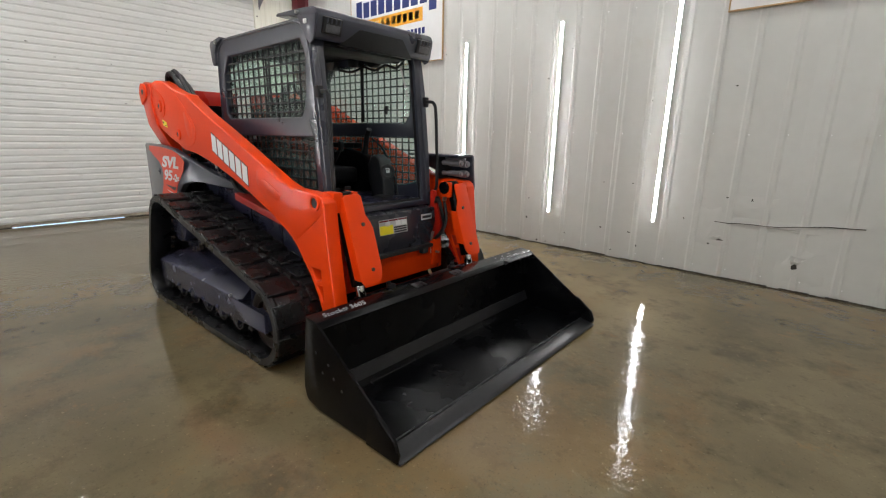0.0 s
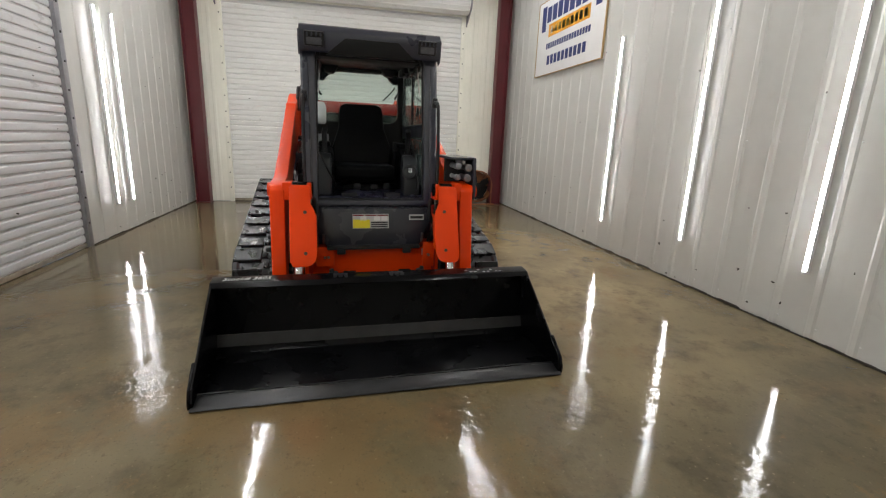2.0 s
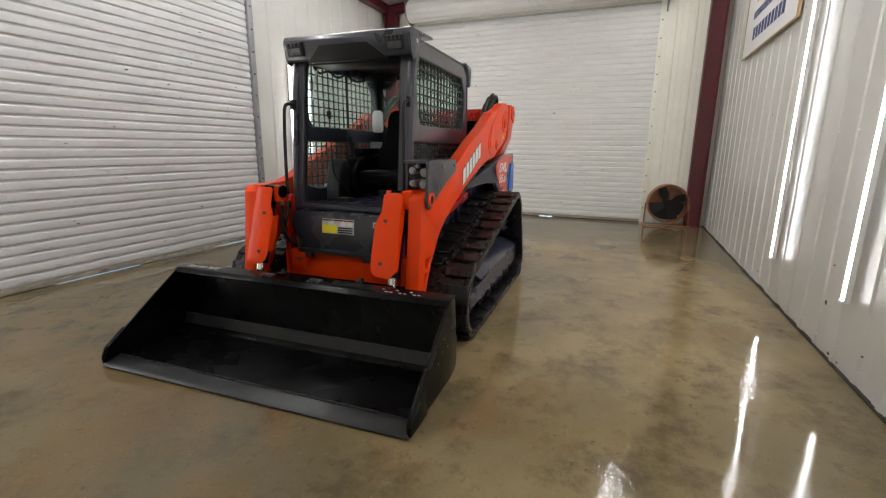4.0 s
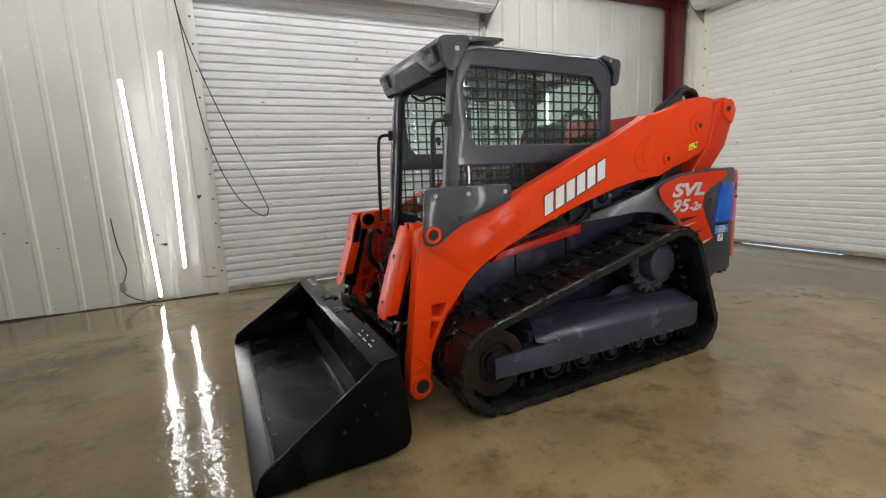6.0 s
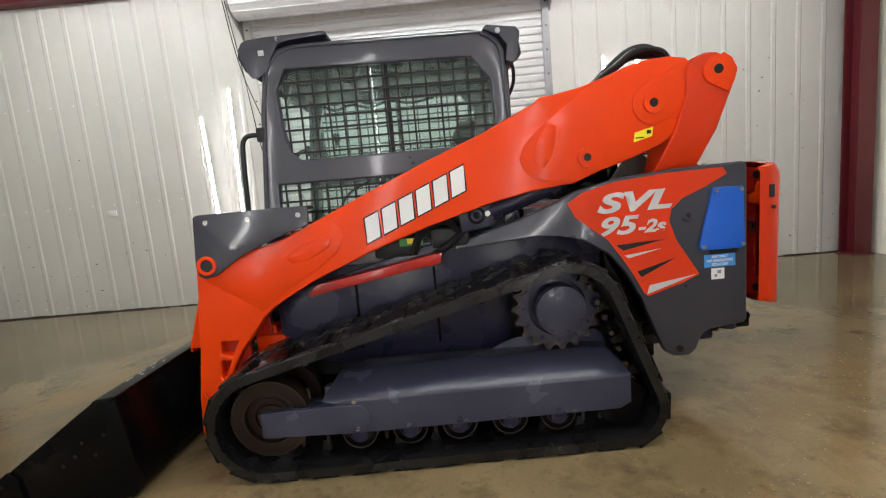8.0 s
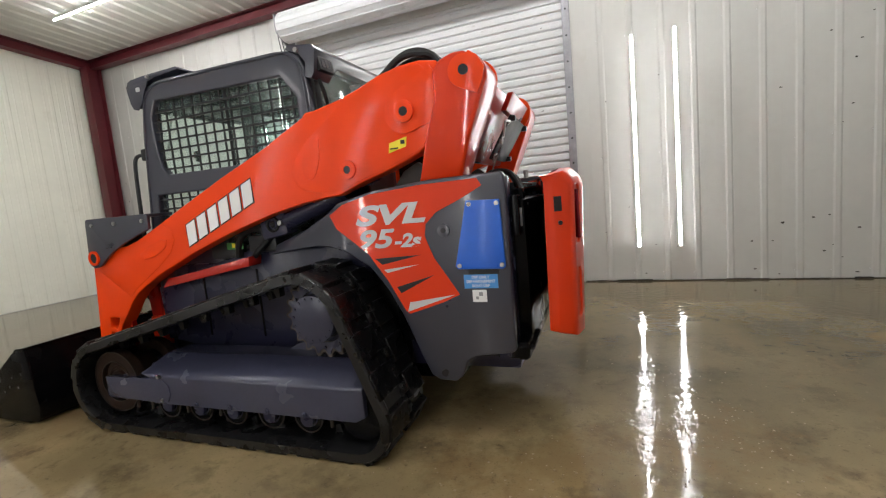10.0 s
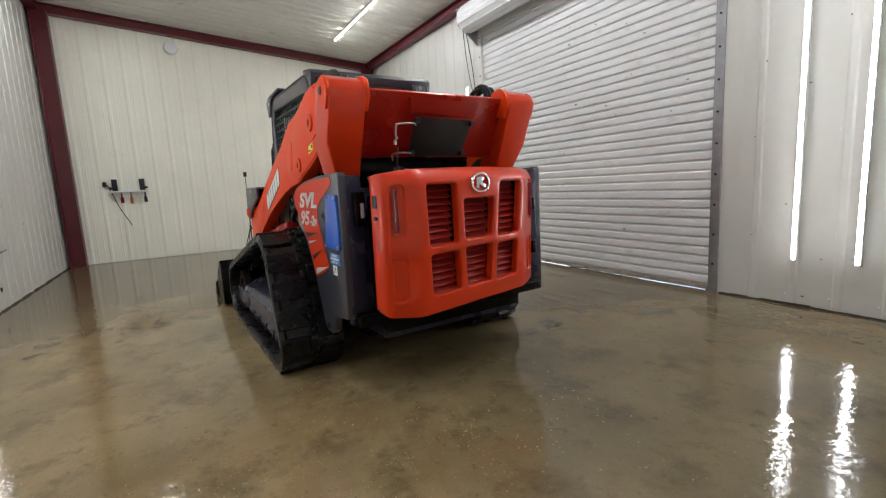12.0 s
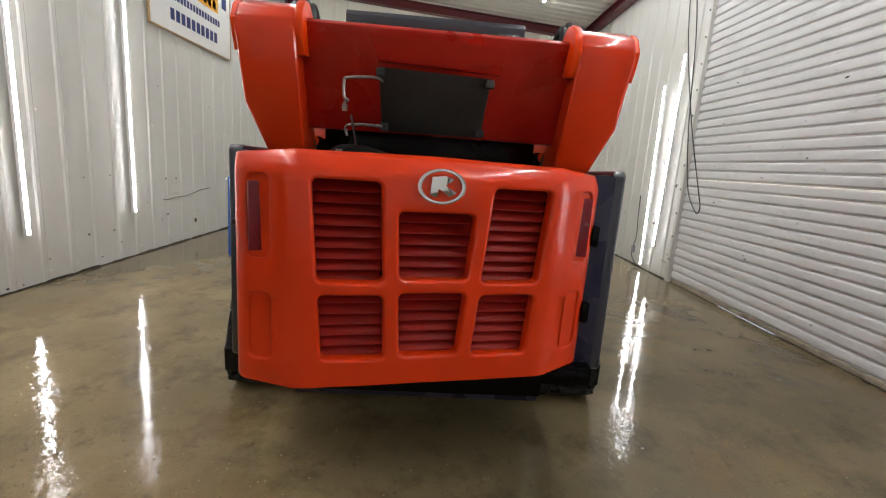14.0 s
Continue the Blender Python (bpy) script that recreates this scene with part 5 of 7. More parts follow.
def rounded(y0, y1, z0, z1, r=0.02, skew=0.0, grow=0.0):
    """A round-cornered opening, narrower at the foot by skew."""
    out = []
    mid = (y0 + y1) / 2
    y0, y1, z0, z1, r = y0 - grow, y1 + grow, z0 - grow, z1 + grow, r + grow
    for cx, cz, a in ((y1 - r, z1 - r, 0), (y0 + r, z1 - r, 90), (y0 + r, z0 + r, 180), (y1 - r, z0 + r, 270)):
        for k in (0, 30, 60, 90):
            y, z = cx + r * math.cos(radians(a + k)), cz + r * math.sin(radians(a + k))
            out.append((y - (z1 - grow - z) * skew * (1 if mid > 0.05 else -1 if mid < -0.05 else 2 * (y - mid) / (y1 - y0)), z))
    return out


def hood_in(u, z, drop):
    """A point of the hood's skin, sunk by drop."""
    x, y, z = hood_at(u, z)
    d = Vector((1.0, -0.41 * math.copysign(1, u) if abs(u) > 0.47 else 0.0, 0)).normalized() * drop
    return (x + d.x, y + d.y, z)


HOLES = [(0.182, 0.384, 0.868, 1.192, 0.018, 0.06), (-0.124, 0.124, 0.878, 1.102, 0.018, 0.06), (-0.384, -0.182, 0.868, 1.192, 0.018, 0.06),
         (0.163, 0.361, 0.600, 0.820, 0.018, 0.06), (-0.111, 0.111, 0.605, 0.828, 0.018, 0.06), (-0.361, -0.163, 0.600, 0.820, 0.018, 0.06)]
POCKETS = [(0.512, 0.578, 0.940, 1.195, 0.02, 0.0), (-0.578, -0.512, 0.940, 1.195, 0.02, 0.0), (0.507, 0.578, 0.600, 0.820, 0.02, 0.0), (-0.578, -0.507, 0.600, 0.820, 0.02, 0.0)]
OUTER = [(-SMAX, 0.55), (-0.60, 0.522), (-0.44, 0.500), (0.0, 0.505), (0.44, 0.500), (0.60, 0.522), (SMAX, 0.55), (SMAX, 1.243), (0.60, 1.258), (0.44, 1.276), (0.0, 1.283), (-0.44, 1.276), (-0.60, 1.258), (-SMAX, 1.243)]
bm = bmesh.new()
edges = []
for loop in (OUTER, *[rounded(*h, grow=0.014) for h in HOLES], *[rounded(*h, grow=0.009) for h in POCKETS]):
    vs = [bm.verts.new((p[0], 0, p[1])) for p in loop]
    edges += [bm.edges.new((vs[i], vs[(i + 1) % len(vs)])) for i in range(len(vs))]
bmesh.ops.triangle_fill(bm, use_beauty=True, use_dissolve=False, edges=edges)
for c in cum[1:-1] + [0.30]:
    for sgn in SIDES:
        bmesh.ops.bisect_plane(bm, geom=bm.verts[:] + bm.edges[:] + bm.faces[:], plane_co=(sgn * c, 0, 0), plane_no=(1, 0, 0))
for z in (0.58, 1.215, 1.23, 1.245, 1.26):
    bmesh.ops.bisect_plane(bm, geom=bm.verts[:] + bm.edges[:] + bm.faces[:], plane_co=(0, 0, z), plane_no=(0, 0, 1))
inner = lambda v: 0.565 < v.co.z < 1.225 and abs(v.co.x) < SMAX - 0.004
rim = [e for e in bm.edges if len(e.link_faces) == 1 and not (inner(e.verts[0]) and inner(e.verts[1]))]
for v in bm.verts:
    v.co = hood_at(v.co.x, v.co.z)
# the outer rim turns over softly, then runs forward
for drop in (0.010, 0.032):
    ret = bmesh.ops.extrude_edge_only(bm, edges=rim)
    nv = [g for g in ret["geom"] if isinstance(g, bmesh.types.BMVert)]
    rim = [g for g in ret["geom"] if isinstance(g, bmesh.types.BMEdge) and len(g.link_faces) == 1]
    for v in nv:
        v.co += Vector((1.0, -0.35 * math.copysign(1, v.co.y) if abs(v.co.y) > 0.46 else 0.0, 0)).normalized() * drop
# each opening and pocket: a rounded lip that dives into the hood
for group, steps in ((HOLES, ((0.014, 0.0), (0.009, 0.0012), (0.004, 0.005), (0.001, 0.012), (0.0, 0.045))), (POCKETS, ((0.009, 0.0), (0.005, 0.001), (0.002, 0.004), (0.0, 0.010)))):
    for h in group:
        rings = [[bm.verts.new(hood_in(u, z, d)) for u, z in rounded(*h, grow=g)] for g, d in steps]
        for p, q in zip(rings, rings[1:]):
            for i in range(len(p)):
                bm.faces.new((p[i], p[(i + 1) % len(p)], q[(i + 1) % len(p)], q[i]))
        if group is POCKETS:
            bm.faces.new(rings[-1])
bmesh.ops.remove_doubles(bm, verts=bm.verts, dist=0.0004)
hood = link_mesh("hood", bm, GLOSSY, LOADER, "glossy orange rear hood with six grille openings", smooth=50)
# the hood hangs on its right side and stands a little ajar
hood.matrix_basis = Matrix.Translation((-1.482, -0.026, -0.012)) @ Matrix.Rotation(radians(11.0), 4, "Z") @ Matrix.Translation((1.520, 0, 0)) @ Matrix.Diagonal((1, 1.04, 1, 1))
for y0, y1, z0, z1, n in ((0.165, 0.392, 0.865, 1.195, 9), (-0.135, 0.135, 0.875, 1.105, 6), (-0.392, -0.165, 0.865, 1.195, 9), (0.145, 0.37, 0.60, 0.825, 6), (-0.125, 0.125, 0.61, 0.835, 6), (-0.37, -0.145, 0.60, 0.825, 6)):
    for i in range(n):
        z = z0 + (z1 - z0) * (i + 0.45) / n
        bm = bmesh.new()
        sec = [(-1.414, 0.024), (-1.4115, 0.0225), (-1.445, -0.0155), (-1.4485, -0.018), (-1.452, -0.0165), (-1.4505, -0.0125)]
        plate(bm, [(x, z + dz - 0.004) for x, dz in sec], y0, y1)
        part("grille_slat", bm, LOUVRE, hood, bevel=0.002)
part("radiator_screen", B((-1.402, -1.394, -0.40, 0.40, 0.575, 1.205)), BLACK, hood, "black mesh screen inside the hood")
# inner side of the hood: a folded flange with a tall slot, bumpers and the latch
# these inner faces carry their shade as a darker orange
bm = bmesh.new()
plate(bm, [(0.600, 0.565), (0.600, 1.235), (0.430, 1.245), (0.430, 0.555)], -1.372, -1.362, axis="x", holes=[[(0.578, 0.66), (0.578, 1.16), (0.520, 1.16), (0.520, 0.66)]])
part("inner_flange", bm, ORANGE_SHADE, hood, "red-orange inner flange with a tall slot", bevel=0.003)
part("flange_web", B((-1.435, -1.372, 0.424, 0.432, 0.56, 1.24)), ORANGE_SHADE, hood, bevel=0.002)
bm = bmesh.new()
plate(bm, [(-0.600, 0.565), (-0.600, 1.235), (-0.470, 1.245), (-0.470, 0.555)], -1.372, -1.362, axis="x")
part("inner_flange", bm, ORANGE_SHADE, hood, "red-orange inner flange", bevel=0.003)
part("top_return", B((-1.455, -1.362, -0.43, 0.43, 1.236, 1.243)), ORANGE_SHADE, hood, bevel=0.002)
part("slot_backing", B((-1.420, -1.412, 0.505, 0.59, 0.60, 1.20)), ORANGE_SHADE, hood)
for z in (0.605, 1.205):
    bm = bmesh.new()
    cyl(bm, (-1.366, 0.548, z), (-1.335, 0.548, z), 0.022, 14)
    part("rubber_bumper", bm, HOSE, hood, "black rubber bumper", bevel=0.004)
bm = bmesh.new()
plate(bm, [(0.50, 1.060), (0.495, 1.10), (0.535, 1.115), (0.548, 1.17), (0.575, 1.165), (0.585, 1.07), (0.56, 1.05)], -1.361, -1.340, axis="x")
part("latch_hook", bm, ORANGE, hood, "orange latch hook", bevel=0.003)
part("latch_clip", B((-1.361, -1.343, 0.500, 0.525, 0.905, 0.96)), STEEL, hood, "bare steel clip", bevel=0.003)
part("edge_notch", B((-1.385, -1.352, 0.598, 0.6085, 1.085, 1.15)), DARK, hood, "dark latch slot in the edge")
bm = bmesh.new()
cyl(bm, (-1.375, 0.600, 1.035), (-1.375, 0.618, 1.035), 0.010, 10)
part("latch_pin", bm, DARK, hood)
for s in SIDES:
    tilt = lambda x, y, z: Matrix.Translation((x, s * y, z)) @ Matrix.Rotation(s * radians(22.5), 4, "Z")
    part("reflector", B((-0.005, 0.005, -0.023, 0.023, -0.108, 0.108)), REDREF, hood, "dark red reflector", bevel=0.003).matrix_basis = tilt(-1.4515, 0.5405, 1.066)
# round badge
bm = bmesh.new()
ring(bm, (0, 0, 0), "x", 0.058, 0.071, -0.008, 0.006, 40)
badge = part("badge_ring", bm, CHROME, hood, "chrome oval badge", bevel=0.003)
badge.matrix_basis = Matrix.Translation((-1.520, 0.0, 1.190)) @ Matrix.Diagonal((1, 1.08, 0.80, 1))
bm = bmesh.new()
plate(bm, [(0.040, -0.042), (0.016, -0.054), (0.010, -0.012), (-0.030, -0.048), (-0.052, -0.026), (-0.014, 0.006), (-0.040, 0.036), (-0.012, 0.052), (0.036, 0.044)], -0.006, 0.006, axis="x")
part("badge_shape", bm, CHROME, badge, "chrome emblem shape", bevel=0.002).scale = (1.0, 0.84, 0.84)

# -- tracks
IDLER, SPROCKET, TAIL = (1.118, 0.272, 0.272), (-0.285, 0.645, 0.262), (-0.532, 0.195, 0.195)


def loop_of(shrink):
    pts = []
    for cx, cz, r in (IDLER, SPROCKET, TAIL):
        pts += [(cx + (r - shrink) * math.cos(k * math.pi / 45), cz + (r - shrink) * math.sin(k * math.pi / 45)) for k in range(90)]
    pts.sort()

    def half(ps):
        h = []
        for p in ps:
            while len(h) > 1 and (h[-1][0] - h[-2][0]) * (p[1] - h[-2][1]) - (h[-1][1] - h[-2][1]) * (p[0] - h[-2][0]) <= 0:
                h.pop()
            h.append(p)
        return h
    a, b = half(pts), half(pts[::-1])
    return a[:-1] + b[:-1]


def along(loop, n, start=0.0):
    """n even stations round a loop: place, tangent."""
    seg = [(loop[i], loop[(i + 1) % len(loop)]) for i in range(len(loop))]
    ln = [math.hypot(b[0] - a[0], b[1] - a[1]) for a, b in seg]
    total, out = sum(ln), []
    for k in range(n):
        d = (start + k / n) * total % total
        for (a, b), q in zip(seg, ln):
            if d <= q:
                t = d / q
                out.append(((a[0] + (b[0] - a[0]) * t, a[1] + (b[1] - a[1]) * t), ((b[0] - a[0]) / q, (b[1] - a[1]) / q)))
                break
            d -= q
    return out


NL = 27
outer = along(loop_of(0.012), 240)
CORE = [(0.575, -0.009), (0.938, -0.008), (0.956, 0.003), (0.977, 0.003), (0.986, -0.004), (0.9865, -0.044), (0.955, -0.052), (0.86, -0.040), (0.64, -0.040), (0.575, -0.052)]


def lug_mesh(blocks):
    """Rounded rubber blocks of one pitch: along the run a0..a1, across y0..y1, from h0 up to h1, tapered by c."""
    bm = bmesh.new()
    for a0, a1, y0, y1, h0, h1, c in blocks:
        v = [bm.verts.new(p) for p in ((a0, y0, h0), (a1, y0, h0), (a1, y1, h0), (a0, y1, h0), (a0 + c, y0 + c, h1), (a1 - c, y0 + c, h1), (a1 - c, y1 - c, h1), (a0 + c, y1 - c, h1))]
        for f in ((4, 5, 6, 7), (0, 1, 5, 4), (1, 2, 6, 5), (2, 3, 7, 6), (3, 0, 4, 7)):
            bm.faces.new([v[i] for i in f])
    top = [e for e in bm.edges if min(w.co.z for w in e.verts) > 0]
    bmesh.ops.bevel(bm, geom=top, offset=0.005, segments=2, affect="EDGES", profile=0.5)
    bmesh.ops.recalc_face_normals(bm, faces=bm.faces)
    for f in bm.faces:
        f.smooth = f.calc_area() < 0.0012
    me = bpy.data.meshes.new("tread_lug")
    bm.to_mesh(me)
    bm.free()
    me.materials.append(LUGMAT)
    return me


def lug_set(s):
    """Outer slab that reaches the edge, the inner slab half a pitch on, and the teeth that interlock between them."""
    return (lug_mesh([(-0.066, 0.066, *yr(s, 0.792, 0.984), -0.020, 0.0115, 0.004), (-0.030, 0.030, *yr(s, 0.752, 0.796), -0.016, 0.010, 0.005)]),
            lug_mesh([(-0.064, 0.064, *yr(s, 0.578, 0.742), -0.022, 0.0115, 0.004), (-0.028, 0.028, *yr(s, 0.738, 0.782), -0.016, 0.010, 0.005)]))


for s in SIDES:
    bm = bmesh.new()
    rows = []
    for (x, z), (tx, tz) in outer:
        nx, nz = tz, -tx
        rows.append([bm.verts.new((x + nx * d, y * s, z + nz * d)) for y, d in CORE])
    for i in range(len(rows)):
        p, q = rows[i], rows[(i + 1) % len(rows)]
        for j in range(len(p)):
            bm.faces.new((p[j], p[(j + 1) % len(p)], q[(j + 1) % len(p)], q[j]))
    track = part("rubber_track", bm, RUBBER, LOADER, "black rubber track with tread lugs", smooth=30)
    for st, me in zip((0.0, 0.5 / NL), lug_set(s)):
        for (x, z), (tx, tz) in along(loop_of(0.012), NL, st):
            share("tread_lug", me, track, Matrix(((tx, 0, tz, x), (0, 1, 0, 0), (tz, 0, -tx, z), (0, 0, 0, 1))))
    bm = bmesh.new()
    for (x, z), (tx, tz) in along(loop_of(0.058), NL, 0.25 / NL):
        nx, nz = -tz, tx
        for y0, y1 in ((0.665, 0.70), (0.80, 0.835)):
            b0 = [(x + tx * a + nx * d, y * s, z + tz * a + nz * d) for d, w in ((-0.004, 0.024), (0.048, 0.012)) for a in (-w, w) for y in (y0, y1)]
            v = [bm.verts.new(p) for p in b0]
            for f in ((0, 1, 3, 2), (4, 6, 7, 5), (0, 4, 5, 1), (2, 3, 7, 6), (0, 2, 6, 4), (1, 5, 7, 3)):
                bm.faces.new([v[i] for i in f])
    tagged(part("guide_tread", bm, RUBBER, track, "inner guide lugs"), kind="stuff")
    # undercarriage frame: folded main plate, sloped shoulder, narrow nose tongue
    bm = bmesh.new()
    SECT = [((0.93, 0.176), (0.932, 0.335), (0.922, 0.349), (0.800, 0.424), (0.760, 0.428), (0.62, 0.420), (0.62, 0.20), (0.80, 0.176))] * 5
    rows = []
    for k, x in enumerate((0.855, 0.690, -0.42, -0.515, -0.567)):
        row = []
        for m, (y, z) in enumerate(SECT[k]):
            xx, zz = x, z
            if k == 0 and m in (3, 4, 5):
                xx -= 0.055
            if k == 0 and m in (0, 1):
                xx, zz = x - 0.06, z
            if k == 3 and m in (3, 4, 5):
                zz -= 0.008
            if k == 4 and m in (3, 4, 5):
                zz -= 0.055
            if k == 4 and m in (0, 7):
                zz += 0.028
            row.append(bm.verts.new((xx, s * y, zz)))
        rows.append(row)
    for p, q in zip(rows, rows[1:]):
        for m in range(8):
            bm.faces.new((p[m], p[(m + 1) % 8], q[(m + 1) % 8], q[m]))
    bm.faces.new(rows[0])
    bm.faces.new(rows[-1][::-1])
    frame_ = part("track_frame", bm, FRAMEBLUE, LOADER, "slate blue undercarriage frame with a sloped shoulder", bevel=0.007, seg=3, smooth=40)
    bm = bmesh.new()
    plate(bm, [(1.150, 0.318), (1.148, 0.196), (0.72, 0.184), (0.672, 0.195), (0.648, 0.235), (0.652, 0.285), (0.690, 0.320), (0.80, 0.323)], *yr(s, 0.915, 0.9385))
    part("frame_nose", bm, FRAMEBLUE, frame_, "slate blue nose plate", bevel=0.006)
    part("nose_bar", B((0.75, 1.145, *yr(s, 0.80, 0.914), 0.20, 0.314)), FRAMEBLUE, frame_, bevel=0.008)
    part("frame_lug", B((0.825, 0.862, *yr(s, 0.80, 0.86), 0.315, 0.385)), FRAMEBLUE, frame_, bevel=0.012)
    bm = bmesh.new()
    plate(bm, [(0.06, 0.41), (-0.03, 0.455), (-0.10, 0.475), (-0.50, 0.485), (-0.55, 0.44), (-0.55, 0.38), (0.06, 0.38)], *yr(s, 0.64, 0.665))
    part("motor_mount", bm, FRAMEBLUE, frame_, bevel=0.008)
    for x in (0.473, 0.239, 0.0, -0.227):
        bm = bmesh.new()
        cyl(bm, (x, s * 0.925, 0.193), (x, s * 0.938, 0.193), 0.017, 14)
        cyl(bm, (x, s * 0.930, 0.193), (x, s * 0.944, 0.193), 0.009, 6)
        part("bolt", bm, FRAMEBLUE, frame_, bevel=0.002)
    for x, z in ((0.715, 0.338), (0.71, 0.205)):
        bm = bmesh.new()
        cyl(bm, (x, s * 0.93, z), (x, s * 0.946, z), 0.010, 8)
        part("bolt", bm, STEEL, frame_)
    for x in (0.709, 0.473, 0.239, 0.001, -0.227):
        bm = bmesh.new()
        for y0, y1, r in ((0.60, 0.655, 0.083), (0.845, 0.90, 0.083), (0.655, 0.845, 0.06)):
            cyl(bm, (x, s * y0, 0.170), (x, s * y1, 0.170), r, 28)
        part("roller", bm, BLACK, frame_, "dark steel track roller", bevel=0.008)
        bm = bmesh.new()
        ring(bm, (x, 0, 0.170), "y", 0.077, 0.0835, *yr(s, 0.896, 0.903), 28)
        part("worn_rim", bm, RUST, frame_, "worn rusty rim")
        bm = bmesh.new()
        ring(bm, (x, 0, 0.170), "y", 0.048, 0.054, *yr(s, 0.894, 0.901), 24)
        part("roller_ring", bm, NAVY, frame_)
        bm = bmesh.new()
        cyl(bm, (x, s * 0.89, 0.160), (x, s * 0.918, 0.160), 0.038, 16)
        part("roller_cap", bm, NAVY, frame_, bevel=0.004)
    for x in (0.985, 0.865, 0.765, 0.59, 0.355, -0.35, -0.43, -0.50):
        bm = bmesh.new()
        cyl(bm, (x, s * 0.885, 0.118), (x, s * 0.885, 0.165), 0.010, 8)
        part("stud", bm, RUST, frame_)
    # front idler: brown casting with concentric steps
    bm = bmesh.new()
    for y0, y1 in ((0.60, 0.665), (0.84, 0.900)):
        ring(bm, (IDLER[0], 0, IDLER[1]), "y", 0.120, 0.182, *yr(s, y0, y1), 44)
    cyl(bm, (IDLER[0], s * 0.70, IDLER[1]), (IDLER[0], s * 0.872, IDLER[1]), 0.125, 40)
    ring(bm, (IDLER[0], 0, IDLER[1]), "y", 0.075, 0.092, *yr(s, 0.80, 0.884), 36)
    cyl(bm, (IDLER[0], s * 0.66, IDLER[1]), (IDLER[0], s * 0.893, IDLER[1]), 0.062, 24)
    idler = part("idler_wheel", bm, IDLERM, LOADER, "brown rusty front idler wheel with stepped rings", bevel=0.008)
    bm = bmesh.new()
    ring(bm, (IDLER[0], 0, IDLER[1]), "y", 0.177, 0.1835, *yr(s, 0.896, 0.902), 44)
    ring(bm, (IDLER[0], 0, IDLER[1]), "y", 0.120, 0.125, *yr(s, 0.892, 0.902), 40)
    part("worn_rim", bm, RUST, idler, "worn rusty rim")
    # tail wheel at the rear foot of the track
    bm = bmesh.new()
    for y0, y1 in ((0.60, 0.665), (0.84, 0.905)):
        cyl(bm, (TAIL[0], s * y0, TAIL[1]), (TAIL[0], s * y1, TAIL[1]), 0.118, 30)
    cyl(bm, (TAIL[0], s * 0.6, TAIL[1]), (TAIL[0], s * 0.9, TAIL[1]), 0.05, 20)
    part("tail_wheel", bm, BLACK, LOADER, "dark rear track wheel", bevel=0.008)
    # sprocket
    cx, cz = SPROCKET[:2]
    NT = 19
    for nm, grow, y0, y1, m in (("sprocket", 0.0, 0.738, 0.768, TOOTH), ("face", -0.016, 0.733, 0.773, FRAMEBLUE)):
        pts = []
        for k in range(NT):
            a = 2 * math.pi * k / NT
            for da, r in ((-0.125, 0.194), (-0.085, 0.202), (-0.045, 0.217), (-0.015, 0.221), (0.015, 0.221), (0.045, 0.217), (0.085, 0.202), (0.125, 0.194), (0.165, 0.192)):
                pts.append((cx + (r + grow) * math.cos(a + da), cz + (r + grow) * math.sin(a + da)))
        bm = bmesh.new()
        plate(bm, pts, *yr(s, y0, y1), holes=[arc(cx, cz, 0.140, 0, 350, 35)])
        if nm == "sprocket":
            spr = part("drive_sprocket", bm, m, LOADER, "dark toothed drive sprocket with rusty teeth")
        else:
            part("sprocket_face", bm, m, spr, "dark painted sprocket face", bevel=0.003)
    bm = bmesh.new()
    cyl(bm, (cx, s * 0.70, cz), (cx, s * 0.855, cz), 0.122, 48)
    cyl(bm, (cx, s * 0.68, cz), (cx, s * 0.745, cz), 0.160, 40)
    hub = part("hub", bm, FRAMEBLUE, spr, "round slate blue hub", bevel=0.012)
    for k in range(16):
        a = (k + 0.3) * math.pi / 8
        bm = bmesh.new()
        cyl(bm, (cx + 0.106 * math.cos(a), s * 0.85, cz + 0.106 * math.sin(a)), (cx + 0.106 * math.cos(a), s * 0.861, cz + 0.106 * math.sin(a)), 0.0065, 6)
        part("bolt", bm, FRAMEBLUE, hub)
    for k in range(12):
        a = k * math.pi / 6
        bm = bmesh.new()
        cyl(bm, (cx + 0.166 * math.cos(a), s * 0.765, cz + 0.166 * math.sin(a)), (cx + 0.166 * math.cos(a), s * 0.782, cz + 0.166 * math.sin(a)), 0.009, 6)
        part("bolt", bm, NAVY, spr)
    bm = bmesh.new()
    for (x, z), (tx, tz) in along(loop_of(0.092), 54):
        if x < -0.36 and z > 0.10:
            cyl(bm, (x, s * 0.825, z), (x, s * 0.846, z), 0.0125, 8)
    tagged(part("drive_pins", bm, TOOTH, track, "worn metal tips of the drive bars"), kind="stuff")
    bm = bmesh.new()
    cyl(bm, (cx, s * 0.52, cz), (cx, s * 0.70, cz), 0.185, 36)
    part("motor_housing", bm, NAVY, LOADER, "dark drive motor housing", bevel=0.03)

# -- cab
CABO = [(1.195, 0.845), (1.168, 1.24), (1.118, 1.72), (1.082, 1.92), (1.06, 1.975), (1.015, 2.02), (0.95, 2.042), (0.85, 2.047), (0.02, 2.045), (-0.07, 2.032), (-0.13, 1.995), (-0.16, 1.93), (-0.175, 1.70), (-0.19, 1.05), (-0.19, 0.92), (0.10, 0.845)]
WIN1 = [(0.968, 1.925), (1.022, 1.825), (1.010, 1.62), (0.990, 1.52), (0.945, 1.468), (-0.03, 1.468), (-0.085, 1.51), (-0.080, 1.79), (0.012, 1.912)]
WIN2 = [(1.072, 1.345), (1.092, 1.02), (0.9, 0.98), (-0.10, 0.98), (-0.10, 1.345)]
bm = B((-0.13, 1.04, -0.445, 0.445, 2.005, 2.043))
